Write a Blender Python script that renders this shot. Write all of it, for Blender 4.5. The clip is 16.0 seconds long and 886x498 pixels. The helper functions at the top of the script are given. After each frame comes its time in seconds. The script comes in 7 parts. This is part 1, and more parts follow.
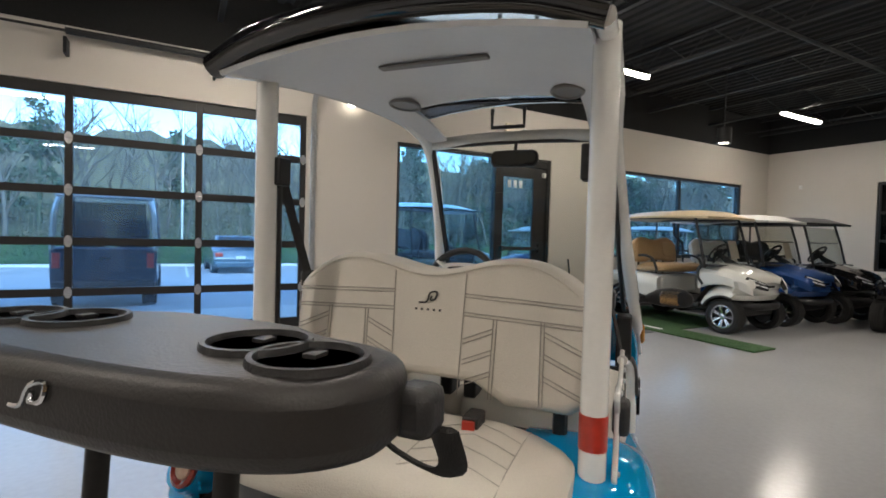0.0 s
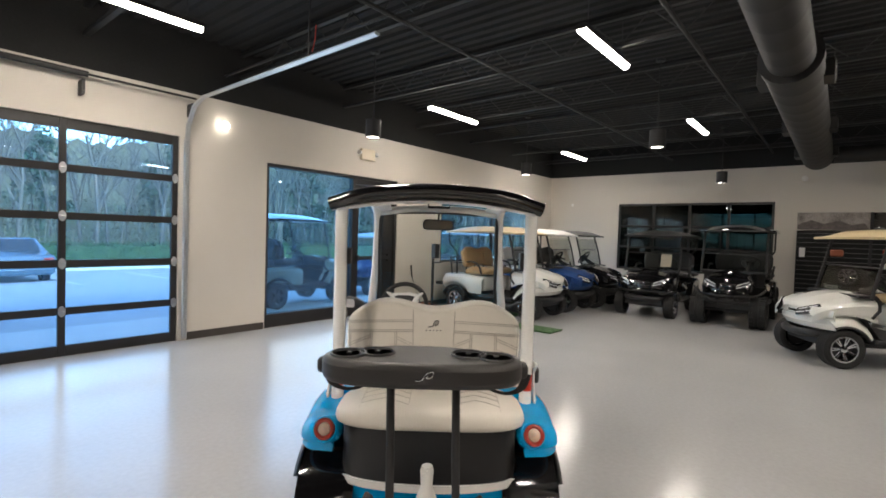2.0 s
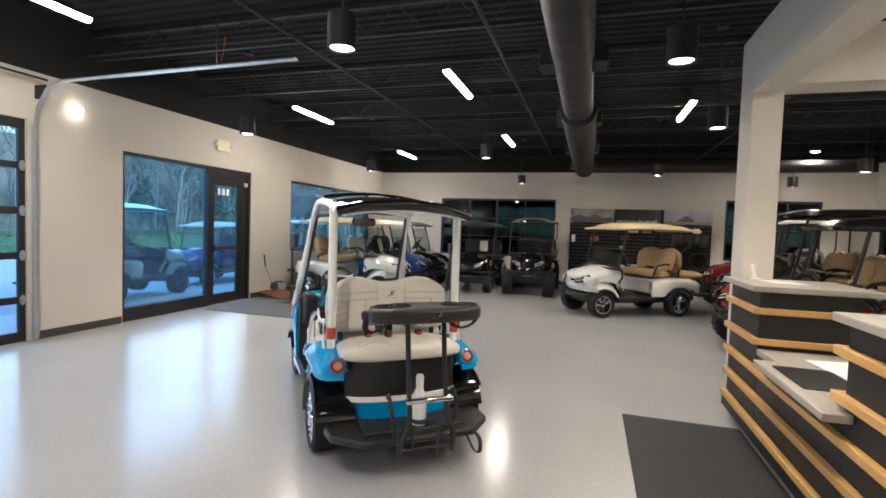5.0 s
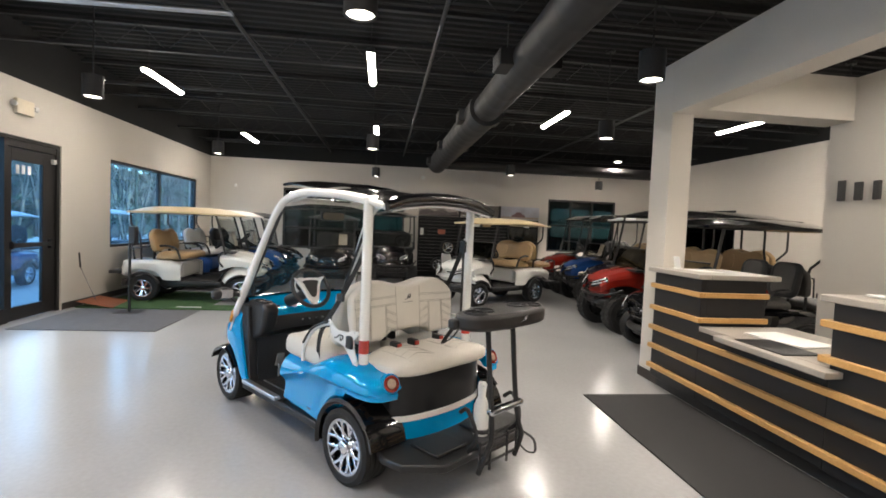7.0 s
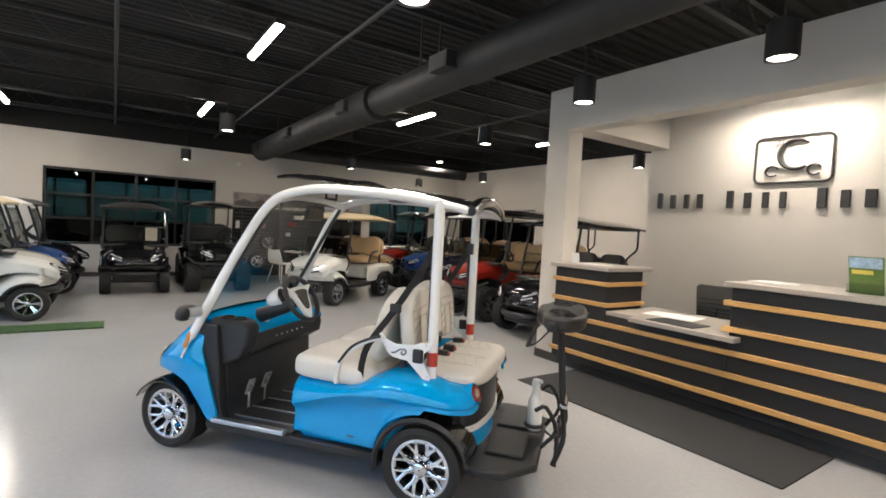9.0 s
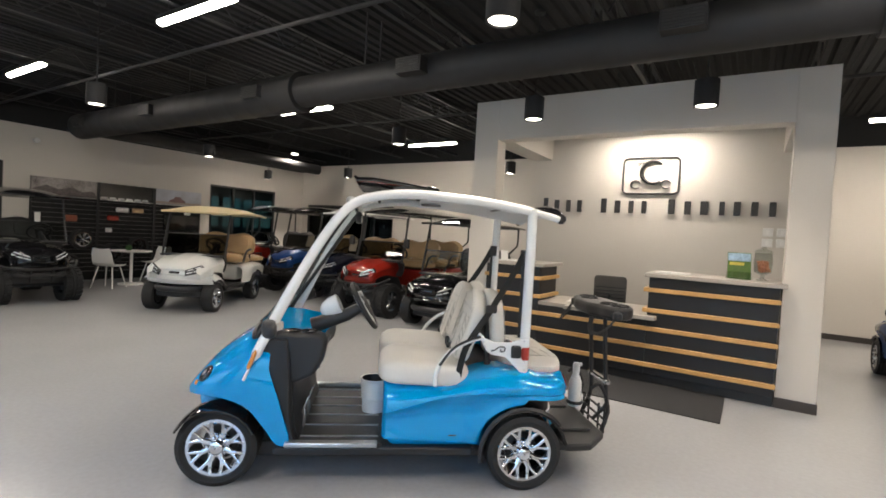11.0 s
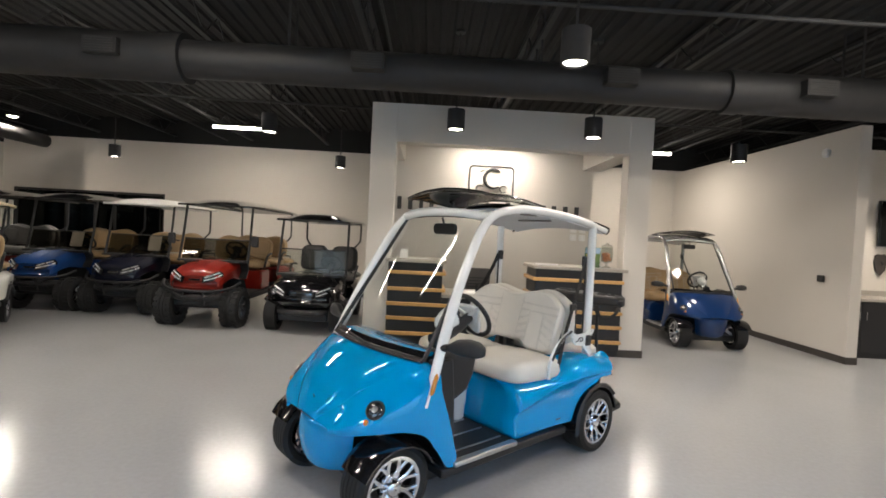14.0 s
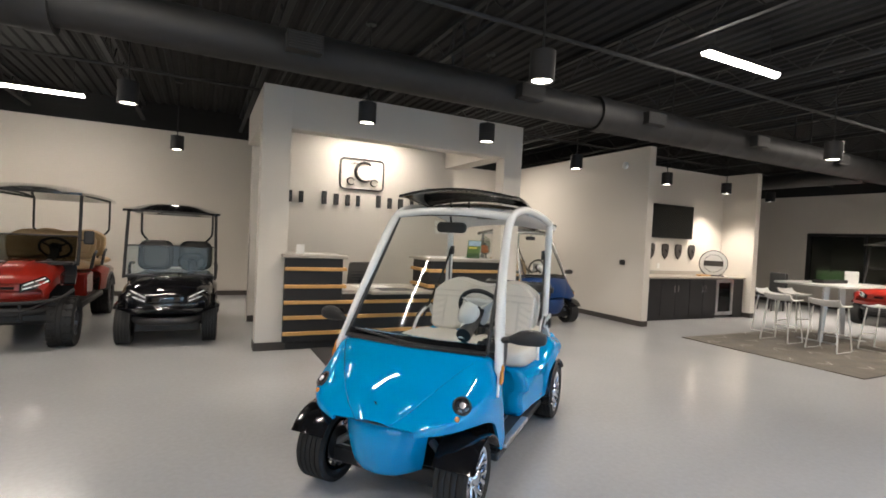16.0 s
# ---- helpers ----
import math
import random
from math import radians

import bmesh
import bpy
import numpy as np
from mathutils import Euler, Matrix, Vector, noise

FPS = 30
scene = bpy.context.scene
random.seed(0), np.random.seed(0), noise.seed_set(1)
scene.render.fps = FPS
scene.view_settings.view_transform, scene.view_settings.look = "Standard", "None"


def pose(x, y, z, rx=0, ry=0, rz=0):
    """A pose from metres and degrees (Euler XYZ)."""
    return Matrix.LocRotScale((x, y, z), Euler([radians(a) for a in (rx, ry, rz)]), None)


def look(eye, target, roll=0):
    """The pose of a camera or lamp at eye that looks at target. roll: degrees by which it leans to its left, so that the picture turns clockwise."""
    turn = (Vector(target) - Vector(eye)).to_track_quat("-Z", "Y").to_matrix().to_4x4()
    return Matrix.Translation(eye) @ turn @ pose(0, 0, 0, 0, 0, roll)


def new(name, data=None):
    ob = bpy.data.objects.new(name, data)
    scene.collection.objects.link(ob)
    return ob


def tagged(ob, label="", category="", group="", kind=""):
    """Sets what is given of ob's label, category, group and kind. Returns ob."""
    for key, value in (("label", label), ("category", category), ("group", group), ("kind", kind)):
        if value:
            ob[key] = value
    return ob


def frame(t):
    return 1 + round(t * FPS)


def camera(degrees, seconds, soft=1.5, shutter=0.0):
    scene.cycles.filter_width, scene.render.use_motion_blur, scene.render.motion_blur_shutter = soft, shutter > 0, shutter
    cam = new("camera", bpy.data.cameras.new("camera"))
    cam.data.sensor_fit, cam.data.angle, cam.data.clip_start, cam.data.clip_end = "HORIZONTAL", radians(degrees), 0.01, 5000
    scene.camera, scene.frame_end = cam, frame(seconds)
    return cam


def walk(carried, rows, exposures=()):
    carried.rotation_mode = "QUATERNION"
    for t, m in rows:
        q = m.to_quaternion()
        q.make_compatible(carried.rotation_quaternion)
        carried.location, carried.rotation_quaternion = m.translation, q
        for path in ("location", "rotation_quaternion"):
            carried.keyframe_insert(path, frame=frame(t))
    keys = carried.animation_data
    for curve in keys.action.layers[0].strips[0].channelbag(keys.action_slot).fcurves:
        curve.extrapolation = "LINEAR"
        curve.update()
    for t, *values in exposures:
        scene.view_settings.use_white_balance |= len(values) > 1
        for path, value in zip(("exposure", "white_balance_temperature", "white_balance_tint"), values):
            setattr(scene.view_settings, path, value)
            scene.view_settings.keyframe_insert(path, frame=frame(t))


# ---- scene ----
cam = camera(84.8, 16.0, soft=1.75)
PATH = [
    (0, (0.029, 0.028, 1.210), (0.982, 1.786, 1.153), 1.58),
    (0.5, (-0.232, -0.136, 1.337), (0.792, 1.580, 1.275), 1.53),
    (1, (-0.566, -0.189, 1.447), (0.610, 1.428, 1.382), 1.60),
    (1.5, (-0.912, -0.263, 1.501), (0.506, 1.146, 1.441), 1.74),
    (2, (-1.263, -0.378, 1.499), (0.282, 0.891, 1.439), 1.80),
    (2.5, (-1.634, -0.453, 1.509), (0.022, 0.668, 1.446), 1.78),
    (3, (-1.932, -0.547, 1.531), (-0.189, 0.432, 1.467), 1.75),
    (5.5, (-2.777, 0.137, 1.545), (-0.821, 0.544, 1.452), 2.01),
    (6, (-2.798, 0.540, 1.560), (-0.808, 0.717, 1.465), 2.13),
    (6.5, (-2.698, 0.948, 1.541), (-0.701, 0.901, 1.444), 2.24),
    (7, (-2.632, 1.412, 1.518), (-0.650, 1.165, 1.427), 2.39),
    (7.5, (-2.537, 1.817, 1.518), (-0.593, 1.359, 1.426), 2.50),
    (8, (-2.334, 2.208, 1.507), (-0.452, 1.538, 1.418), 2.63),
    (8.5, (-2.169, 2.605, 1.514), (-0.391, 1.694, 1.429), 2.84),
    (11, (-0.885, 4.282, 1.489), (0.184, 2.593, 1.428), 3.31),
    (11.5, (-0.570, 4.555, 1.510), (0.323, 2.766, 1.452), 3.28),
    (12, (-0.193, 4.739, 1.498), (0.504, 2.865, 1.444), 3.30),
    (12.5, (0.220, 4.910, 1.483), (0.738, 2.979, 1.430), 3.21),
    (13, (0.622, 4.988, 1.479), (0.983, 3.021, 1.425), 3.06),
    (13.5, (1.046, 5.038, 1.502), (1.218, 3.046, 1.452), 3.02),
    (14, (1.446, 5.095, 1.507), (1.395, 3.096, 1.459), 2.98),
    (14.5, (1.807, 5.068, 1.501), (1.560, 3.084, 1.451), 2.91),
    (15, (2.182, 5.015, 1.511), (1.733, 3.066, 1.465), 2.86),
    (15.5, (2.575, 4.972, 1.506), (1.890, 3.094, 1.462), 2.82),
    (16, (2.920, 4.846, 1.488), (2.030, 3.056, 1.443), 2.74),
]
walk(cam, [(t, look(eye, target, roll)) for t, eye, target, roll in PATH], exposures=((0, 0.80), (0.5, 0.95), (1.5, 1.14), (3, 1.31), (8.5, 1.33), (11, 1.24), (13, 1.11), (16, 1.15)))

# ---- daylight and exposure ----
world = bpy.data.worlds.new("sky")
scene.world = world
world.use_nodes = True
wn = world.node_tree
sky = wn.nodes.new("ShaderNodeTexSky")
sky.sky_type, sky.sun_disc = "NISHITA", False
sky.sun_elevation, sky.sun_rotation = radians(28), radians(180)
sky.air_density, sky.dust_density, sky.ozone_density = 1.0, 0.5, 4.0
wn.links.new(sky.outputs[0], wn.nodes["Background"].inputs[0])
wn.nodes["Background"].inputs[1].default_value = 0.48
sun = new("sun", bpy.data.lights.new("sun", "SUN"))
sun.data.energy, sun.data.angle, sun.data.color = 2.6, radians(40), (0.72, 0.86, 1.0)
sun.matrix_world = look((0, -30, 12), (0, 0, 0))

FRONT, EAST, SOUTH, WEST = 6.28, 11.79, -6.85, -13.2
STOP = 3.45         # the rear wall is painted higher
TOP = 3.24          # where the painted walls end and the black ceiling zone begins
DECK = 3.98


# ---- materials ----
def lacquer(name, color, metal=0.0):
    """Car paint: a coloured base under a clear sharp coat."""
    return material(name, color, 0.45, metal, vary=0.04, scale=4, coat=1.0, spec=0.15)


def material(name, color, rough=0.5, metal=0.0, vary=0.08, scale=6.0, bump=0.0, bscale=60.0, coat=0.0, spec=0.5, stain=None, rvary=0.1, crough=0.04):
    """A painted, plastic, metal or cloth surface with grain at two scales."""
    m = bpy.data.materials.new(name)
    m.use_nodes = True
    t = m.node_tree
    b = t.nodes["Principled BSDF"]
    b.inputs["Roughness"].default_value, b.inputs["Metallic"].default_value = rough, metal
    b.inputs["Coat Weight"].default_value, b.inputs["Coat Roughness"].default_value = coat, crough
    b.inputs["Specular IOR Level"].default_value = spec
    co = t.nodes.new("ShaderNodeTexCoord")
    n1, n2 = t.nodes.new("ShaderNodeTexNoise"), t.nodes.new("ShaderNodeTexNoise")
    n1.inputs["Scale"].default_value, n2.inputs["Scale"].default_value = scale, bscale
    n1.inputs["Detail"].default_value, n2.inputs["Detail"].default_value = 5, 3
    for n in (n1, n2):
        t.links.new(co.outputs["Object"], n.inputs["Vector"])
    add = t.nodes.new("ShaderNodeMath")
    add.operation = "ADD"
    t.links.new(n1.outputs["Fac"], add.inputs[0])
    t.links.new(n2.outputs["Fac"], add.inputs[1])
    ramp = t.nodes.new("ShaderNodeMapRange")
    ramp.inputs["From Min"].default_value, ramp.inputs["From Max"].default_value = 0.6, 1.4
    t.links.new(add.outputs[0], ramp.inputs["Value"])
    mix = t.nodes.new("ShaderNodeMix")
    mix.data_type = "RGBA"
    lo = stain or tuple(c * (1 - vary) for c in color)
    hi = tuple(min(1, c * (1 + vary)) for c in color)
    mix.inputs[6].default_value, mix.inputs[7].default_value = (*lo, 1), (*hi, 1)
    t.links.new(ramp.outputs[0], mix.inputs[0])
    t.links.new(mix.outputs[2], b.inputs["Base Color"])
    rr = t.nodes.new("ShaderNodeMapRange")
    rr.inputs["To Min"].default_value, rr.inputs["To Max"].default_value = max(0.02, rough * (1 - rvary)), min(1, rough * (1 + rvary))
    t.links.new(n1.outputs["Fac"], rr.inputs["Value"])
    t.links.new(rr.outputs[0], b.inputs["Roughness"])
    if bump:
        bp = t.nodes.new("ShaderNodeBump")
        bp.inputs["Strength"].default_value, bp.inputs["Distance"].default_value = bump, 0.01
        t.links.new(n2.outputs["Fac"], bp.inputs["Height"])
        t.links.new(bp.outputs[0], b.inputs["Normal"])
    return m


def glow(name, color, strength):
    m = bpy.data.materials.new(name)
    m.use_nodes = True
    b = m.node_tree.nodes["Principled BSDF"]
    b.inputs["Base Color"].default_value = (*color, 1)
    b.inputs["Emission Color"].default_value = (*color, 1)
    b.inputs["Emission Strength"].default_value = strength
    return m


def glass(name, tint=(0.9, 0.95, 0.95), gloss=0.03, rough=0.0, haze=0.0):
    """A thin pane: clear or tinted, with a true gloss."""
    m = bpy.data.materials.new(name)
    m.use_nodes = True
    t = m.node_tree
    t.nodes.remove(t.nodes["Principled BSDF"])
    tr, gl, lw, pw, ma, mx = (t.nodes.new(k) for k in ("ShaderNodeBsdfTransparent", "ShaderNodeBsdfGlossy", "ShaderNodeLayerWeight", "ShaderNodeMath", "ShaderNodeMath", "ShaderNodeMixShader"))
    tr.inputs[0].default_value = (*tint, 1)
    gl.inputs["Roughness"].default_value = rough
    lw.inputs["Blend"].default_value = 0.5
    pw.operation, ma.operation = "POWER", "MULTIPLY_ADD"
    pw.inputs[1].default_value = 4.0
    ma.inputs[1].default_value, ma.inputs[2].default_value = 0.6, gloss
    t.links.new(lw.outputs["Facing"], pw.inputs[0])
    t.links.new(pw.outputs[0], ma.inputs[0])
    t.links.new(ma.outputs[0], mx.inputs[0])
    t.links.new(tr.outputs[0], mx.inputs[1])
    t.links.new(gl.outputs[0], mx.inputs[2])
    out = mx
    if haze:          # a dusty film, mixed with a painted veil standing in for haze and reflections
        tl, ad = t.nodes.new("ShaderNodeBsdfTranslucent"), t.nodes.new("ShaderNodeMixShader")
        tl.inputs[0].default_value = (0.75, 0.85, 0.95, 1)
        ad.inputs[0].default_value = haze
        t.links.new(mx.outputs[0], ad.inputs[1])
        t.links.new(tl.outputs[0], ad.inputs[2])
        out = ad
    t.links.new(out.outputs[0], t.nodes["Material Output"].inputs[0])
    return m


WALL = material("wall_paint", (0.60, 0.56, 0.50), 0.75, vary=0.03, scale=1.2, bump=0.12, bscale=90)
BLACKWALL = material("black_ceiling_paint", (0.018, 0.018, 0.018), 0.9, spec=0.3, vary=0.15, scale=3, bump=0.2, bscale=40)
STEELBLK = material("black_painted_steel", (0.019, 0.019, 0.02), 0.6, spec=0.4, vary=0.3, scale=5)
DUCT = material("dark_grey_duct", (0.014, 0.014, 0.0145), 0.6, vary=0.2, scale=4, bump=0.1, bscale=12)
BASE = material("dark_baseboard", (0.045, 0.038, 0.034), 0.6, vary=0.15)
FRAME = material("bronze_black_frame", (0.012, 0.011, 0.011), 0.45, vary=0.2)
FLOOR = material("epoxy_floor", (0.37, 0.37, 0.375), 0.19, vary=0.07, scale=0.9, bump=0.010, bscale=28, spec=0.48, rvary=0.12)
MAT = material("rubber_mat", (0.028, 0.028, 0.029), 0.85, vary=0.3, scale=10, bump=0.5, bscale=220)
MATGREY = material("grey_mat", (0.10, 0.10, 0.105), 0.9, vary=0.25, scale=9, bump=0.5, bscale=200)
TURF = material("putting_turf", (0.04, 0.095, 0.03), 0.95, vary=0.4, scale=14, bump=0.8, bscale=260)
TERRA = material("rust_turf", (0.22, 0.07, 0.03), 0.9, vary=0.3, scale=14, bump=0.6, bscale=200)
LAM = material("black_laminate", (0.0115, 0.0115, 0.013), 0.5, vary=0.25, scale=3, bump=0.1, bscale=150)
TOPM = material("grey_laminate", (0.34, 0.31, 0.27), 0.45, vary=0.12, scale=8, bump=0.05, bscale=120)
MAPLE = material("maple_slat", (0.56, 0.33, 0.12), 0.42, vary=0.16, scale=5, bump=0.1, bscale=70, stain=(0.46, 0.25, 0.08))
ALU = material("galvanised_steel", (0.55, 0.56, 0.57), 0.38, 1.0, vary=0.12, scale=9)
DIMMIRROR = material("dimmed_mirror", (0.10, 0.095, 0.085), 0.05, 1.0, vary=0.03)
SLOT = material("grey_slot_plastic", (0.16, 0.15, 0.14), 0.5, vary=0.1)
CHROME = material("chrome", (0.70, 0.71, 0.74), 0.07, 1.0, vary=0.03)
RUBBER = material("tyre_rubber", (0.012, 0.012, 0.012), 0.75, vary=0.25, scale=12, bump=0.3, bscale=90)
TRAYGREY = material("charcoal_moulded_plastic", (0.017, 0.0155, 0.015), 0.45, vary=0.2, bump=0.12, bscale=240)
BLKPLA = material("black_plastic", (0.015, 0.015, 0.016), 0.48, vary=0.2, bump=0.15, bscale=240)
RIMBLK = material("machined_black_rim", (0.16, 0.16, 0.165), 0.25, 0.7, vary=0.4, scale=18)
SATIN = material("satin_black", (0.008, 0.008, 0.009), 0.3, vary=0.2)
BLKGLOSS = material("gloss_black", (0.006, 0.006, 0.007), 0.1, vary=0.2, coat=0.8)
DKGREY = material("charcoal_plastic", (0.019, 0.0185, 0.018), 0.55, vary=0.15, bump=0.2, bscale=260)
WHITEP = material("white_paint", (0.80, 0.80, 0.78), 0.25, vary=0.03, coat=0.5)
SILVER = material("silver_paint", (0.60, 0.60, 0.58), 0.25, 0.7, vary=0.05, coat=0.5)
CYAN = material("cyan_blue_paint", (0.0, 0.29, 0.61), 0.5, vary=0.02, scale=4, coat=1.0, spec=0.0, crough=0.02)
NAVYM = lacquer("metallic_blue_paint", (0.002, 0.026, 0.11), 0.2)
BLUEP = lacquer("blue_paint", (0.009, 0.05, 0.19), 0.2)
DNAVY = lacquer("dark_navy_paint", (0.003, 0.005, 0.016), 0)
REDP = lacquer("red_paint", (0.22, 0.012, 0.006), 0)
PEARL = lacquer("pearl_white_paint", (0.66, 0.66, 0.62), 0)
BEIGEP = lacquer("beige_grey_paint", (0.36, 0.36, 0.30), 0)
LEATHER = material("cream_vinyl", (0.69, 0.65, 0.58), 0.5, vary=0.06, scale=7, bump=0.25, bscale=260)
SEAM = material("grey_seam", (0.40, 0.37, 0.325), 0.8)
SOFTSEAM = material("pale_seam", (0.50, 0.47, 0.42), 0.8)
TAN = material("tan_vinyl", (0.39, 0.26, 0.13), 0.5, vary=0.12, scale=7, bump=0.25, bscale=240)
GREYSEAT = material("grey_vinyl", (0.08, 0.076, 0.07), 0.55, vary=0.15, bump=0.25, bscale=240)
BLKSEAT = material("black_vinyl", (0.02, 0.02, 0.02), 0.5, vary=0.15, bump=0.25, bscale=240)
TANROOF = material("tan_roof_plastic", (0.62, 0.50, 0.30), 0.4, vary=0.06, scale=3)
LINER = material("roof_liner", (0.62, 0.63, 0.64), 0.6, vary=0.04)
BELT = material("seat_belt_webbing", (0.012, 0.012, 0.012), 0.8, bump=0.5, bscale=400)
TAILCORE = material("tail_lamp_core", (0.42, 0.30, 0.22), 0.25, vary=0.3, scale=50, coat=0.8)
TAILRED = material("tail_lamp_red", (0.22, 0.02, 0.012), 0.2, vary=0.2, scale=40, coat=0.8)
REDREF = material("red_reflector", (0.45, 0.03, 0.015), 0.3, vary=0.15, scale=40, coat=0.6)
AMBER = material("amber_lens", (0.55, 0.22, 0.03), 0.2, coat=0.8)
LAMP = material("lamp_lens", (0.82, 0.83, 0.85), 0.2, 0.0, vary=0.12, scale=40, coat=1.0)
SMOKED = material("smoked_lamp_housing", (0.16, 0.16, 0.165), 0.15, 0.6, vary=0.4, scale=45, coat=1.0)
DARKLENS = material("dark_lens", (0.03, 0.035, 0.04), 0.08, 0.2, vary=0.3, scale=30, coat=1.0)
# white print darkened in its colour, for the windscreen's tint and glare
DIMSHEET = material("dimmed_print_sheet", (0.36, 0.31, 0.25), 0.6, vary=0.12, scale=40)
PAPER = material("paper", (0.78, 0.77, 0.74), 0.7, vary=0.04)
WHITEPL = material("white_plastic", (0.72, 0.71, 0.68), 0.4, vary=0.05)
INK = material("dark_sign_metal", (0.035, 0.034, 0.033), 0.5, vary=0.15)
SCREEN = material("black_screen", (0.004, 0.006, 0.007), 0.12, vary=0.2, coat=0.6)
PANE = glass("clear_pane", (0.67, 0.80, 0.85), haze=0.03)
STOREPANE = glass("blue_tinted_pane", (0.58, 0.76, 0.81), haze=0.035)
DKPANE = glass("dark_pane", (0.16, 0.22, 0.24))
OFFPANE = glass("office_pane", (0.55, 0.58, 0.56))
TINT = glass("smoke_visor", (0.13, 0.14, 0.15))
SHIELD = glass("windscreen", (0.86, 0.88, 0.86))
SHIELDT = glass("smoke_windscreen", (0.45, 0.45, 0.42))
TUBE = glow("tube_light", (1.0, 0.92, 0.82), 24.0)
CANGLOW = glow("downlight_glow", (1.0, 0.92, 0.80), 7.0)
EXITG = material("exit_sign_plastic", (0.70, 0.62, 0.48), 0.5, vary=0.08)


# ---- mesh helpers ----
class Form:
    """Gathers verts and faces of one mesh."""

    def __init__(self):
        self.v, self.f = [], []

    def raw(self, verts, faces, m=None):
        k = len(self.v)
        self.v += [tuple(m @ Vector(p)) if m else tuple(p) for p in verts]
        self.f += [tuple(i + k for i in f) for f in faces]
        return self

    def box(self, c, s, m=None):
        x, y, z = (a / 2 for a in s)
        vs = [(c[0] + i * x, c[1] + j * y, c[2] + k * z) for i in (-1, 1) for j in (-1, 1) for k in (-1, 1)]
        return self.raw(vs, [(0, 1, 3, 2), (4, 6, 7, 5), (0, 4, 5, 1), (2, 3, 7, 6), (0, 2, 6, 4), (1, 5, 7, 3)], m)

    def span(self, a, b, m=None):
        return self.box([(p + q) / 2 for p, q in zip(a, b)], [abs(q - p) for p, q in zip(a, b)], m)

    def loft(self, rows, closed=True, caps=True, m=None):
        """Rows of points of one length, joined one to the next."""
        n = len(rows[0])
        vs = [p for r in rows for p in r]
        fs = []
        for i in range(len(rows) - 1):
            for j in range(n if closed else n - 1):
                k = (j + 1) % n
                fs.append((i * n + j, i * n + k, (i + 1) * n + k, (i + 1) * n + j))
        if caps and closed:
            fs += [tuple(reversed(range(n))), tuple((len(rows) - 1) * n + j for j in range(n))]
        return self.raw(vs, fs, m)

    def tube(self, pts, r=0.01, n=8, closed=False, smooth=0, flat=1.0):
        """A round bar along points; r may be a list; flat squeezes it along its second axis."""
        pts = [Vector(p) for p in pts]
        if smooth:
            pts = curve(pts, smooth, closed)
        rs = r if isinstance(r, (list, tuple)) else [r] * len(pts)
        if len(rs) != len(pts):
            rs = [rs[min(len(rs) - 1, int(i * len(rs) / len(pts)))] for i in range(len(pts))]
        rows, up = [], None
        for i, p in enumerate(pts):
            a = pts[(i - 1) % len(pts)] if (closed or i) else p
            b = pts[(i + 1) % len(pts)] if (closed or i < len(pts) - 1) else p
            d = (b - a).normalized()
            if up is None:
                up = Vector((0, 0, 1)) if abs(d.z) < 0.9 else Vector((0, 1, 0))
            side = d.cross(up).normalized()
            up = side.cross(d).normalized()
            rows.append([p + rs[i] * (math.cos(q) * side + flat * math.sin(q) * up) for q in (2 * math.pi * j / n for j in range(n))])
        if closed:
            rows.append(rows[0])
        return self.loft(rows, True, not closed)

    def cyl(self, a, b, r0, r1=None, n=16):
        return self.tube([a, b], [r0, r0 if r1 is None else r1], n)

    def lathe(self, prof, n=24, m=None):
        """Profile of (radius, height) turned round z."""
        rows = [[(r * math.cos(q), r * math.sin(q), z) for q in (2 * math.pi * j / n for j in range(n))] for r, z in prof]
        return self.loft(rows, True, False, m)

    def slab(self, outline, depth, m=None):
        """A flat outline in x, y with thickness along z (centred)."""
        n = len(outline)
        vs = [(x, y, -depth / 2) for x, y in outline] + [(x, y, depth / 2) for x, y in outline]
        fs = [tuple(reversed(range(n))), tuple(range(n, 2 * n))] + [(i, (i + 1) % n, n + (i + 1) % n, n + i) for i in range(n)]
        return self.raw(vs, fs, m)

    def ball(self, c, r, s=(1, 1, 1), n=12):
        prof = [(r * math.sin(math.pi * i / 8), -r * math.cos(math.pi * i / 8)) for i in range(9)]
        prof[0], prof[-1] = (r * 0.02, -r), (r * 0.02, r)
        return self.lathe(prof, n, Matrix.Translation(c) @ Matrix.Diagonal((*s, 1)))


def curve(pts, k=4, closed=False):
    """Catmull-Rom through points."""
    pts = [Vector(p) for p in pts]
    n, out = len(pts), []
    for i in range(n if closed else n - 1):
        p0 = pts[(i - 1) % n] if closed or i else pts[0] * 2 - pts[1]
        p1, p2 = pts[i], pts[(i + 1) % n]
        p3 = pts[(i + 2) % n] if closed or i < n - 2 else pts[-1] * 2 - pts[-2]
        for j in range(k):
            t = j / k
            out.append(0.5 * (2 * p1 + (p2 - p0) * t + (2 * p0 - 5 * p1 + 4 * p2 - p3) * t * t + (3 * p1 - p0 - 3 * p2 + p3) * t ** 3))
    return out if closed else out + [pts[-1]]


def ring(rx, ry, n=24, a0=0.0, a1=360.0):
    full = abs(a1 - a0) >= 360
    return [(rx * math.cos(radians(a0 + (a1 - a0) * i / (n if full else n - 1))), ry * math.sin(radians(a0 + (a1 - a0) * i / (n if full else n - 1)))) for i in range(n)]


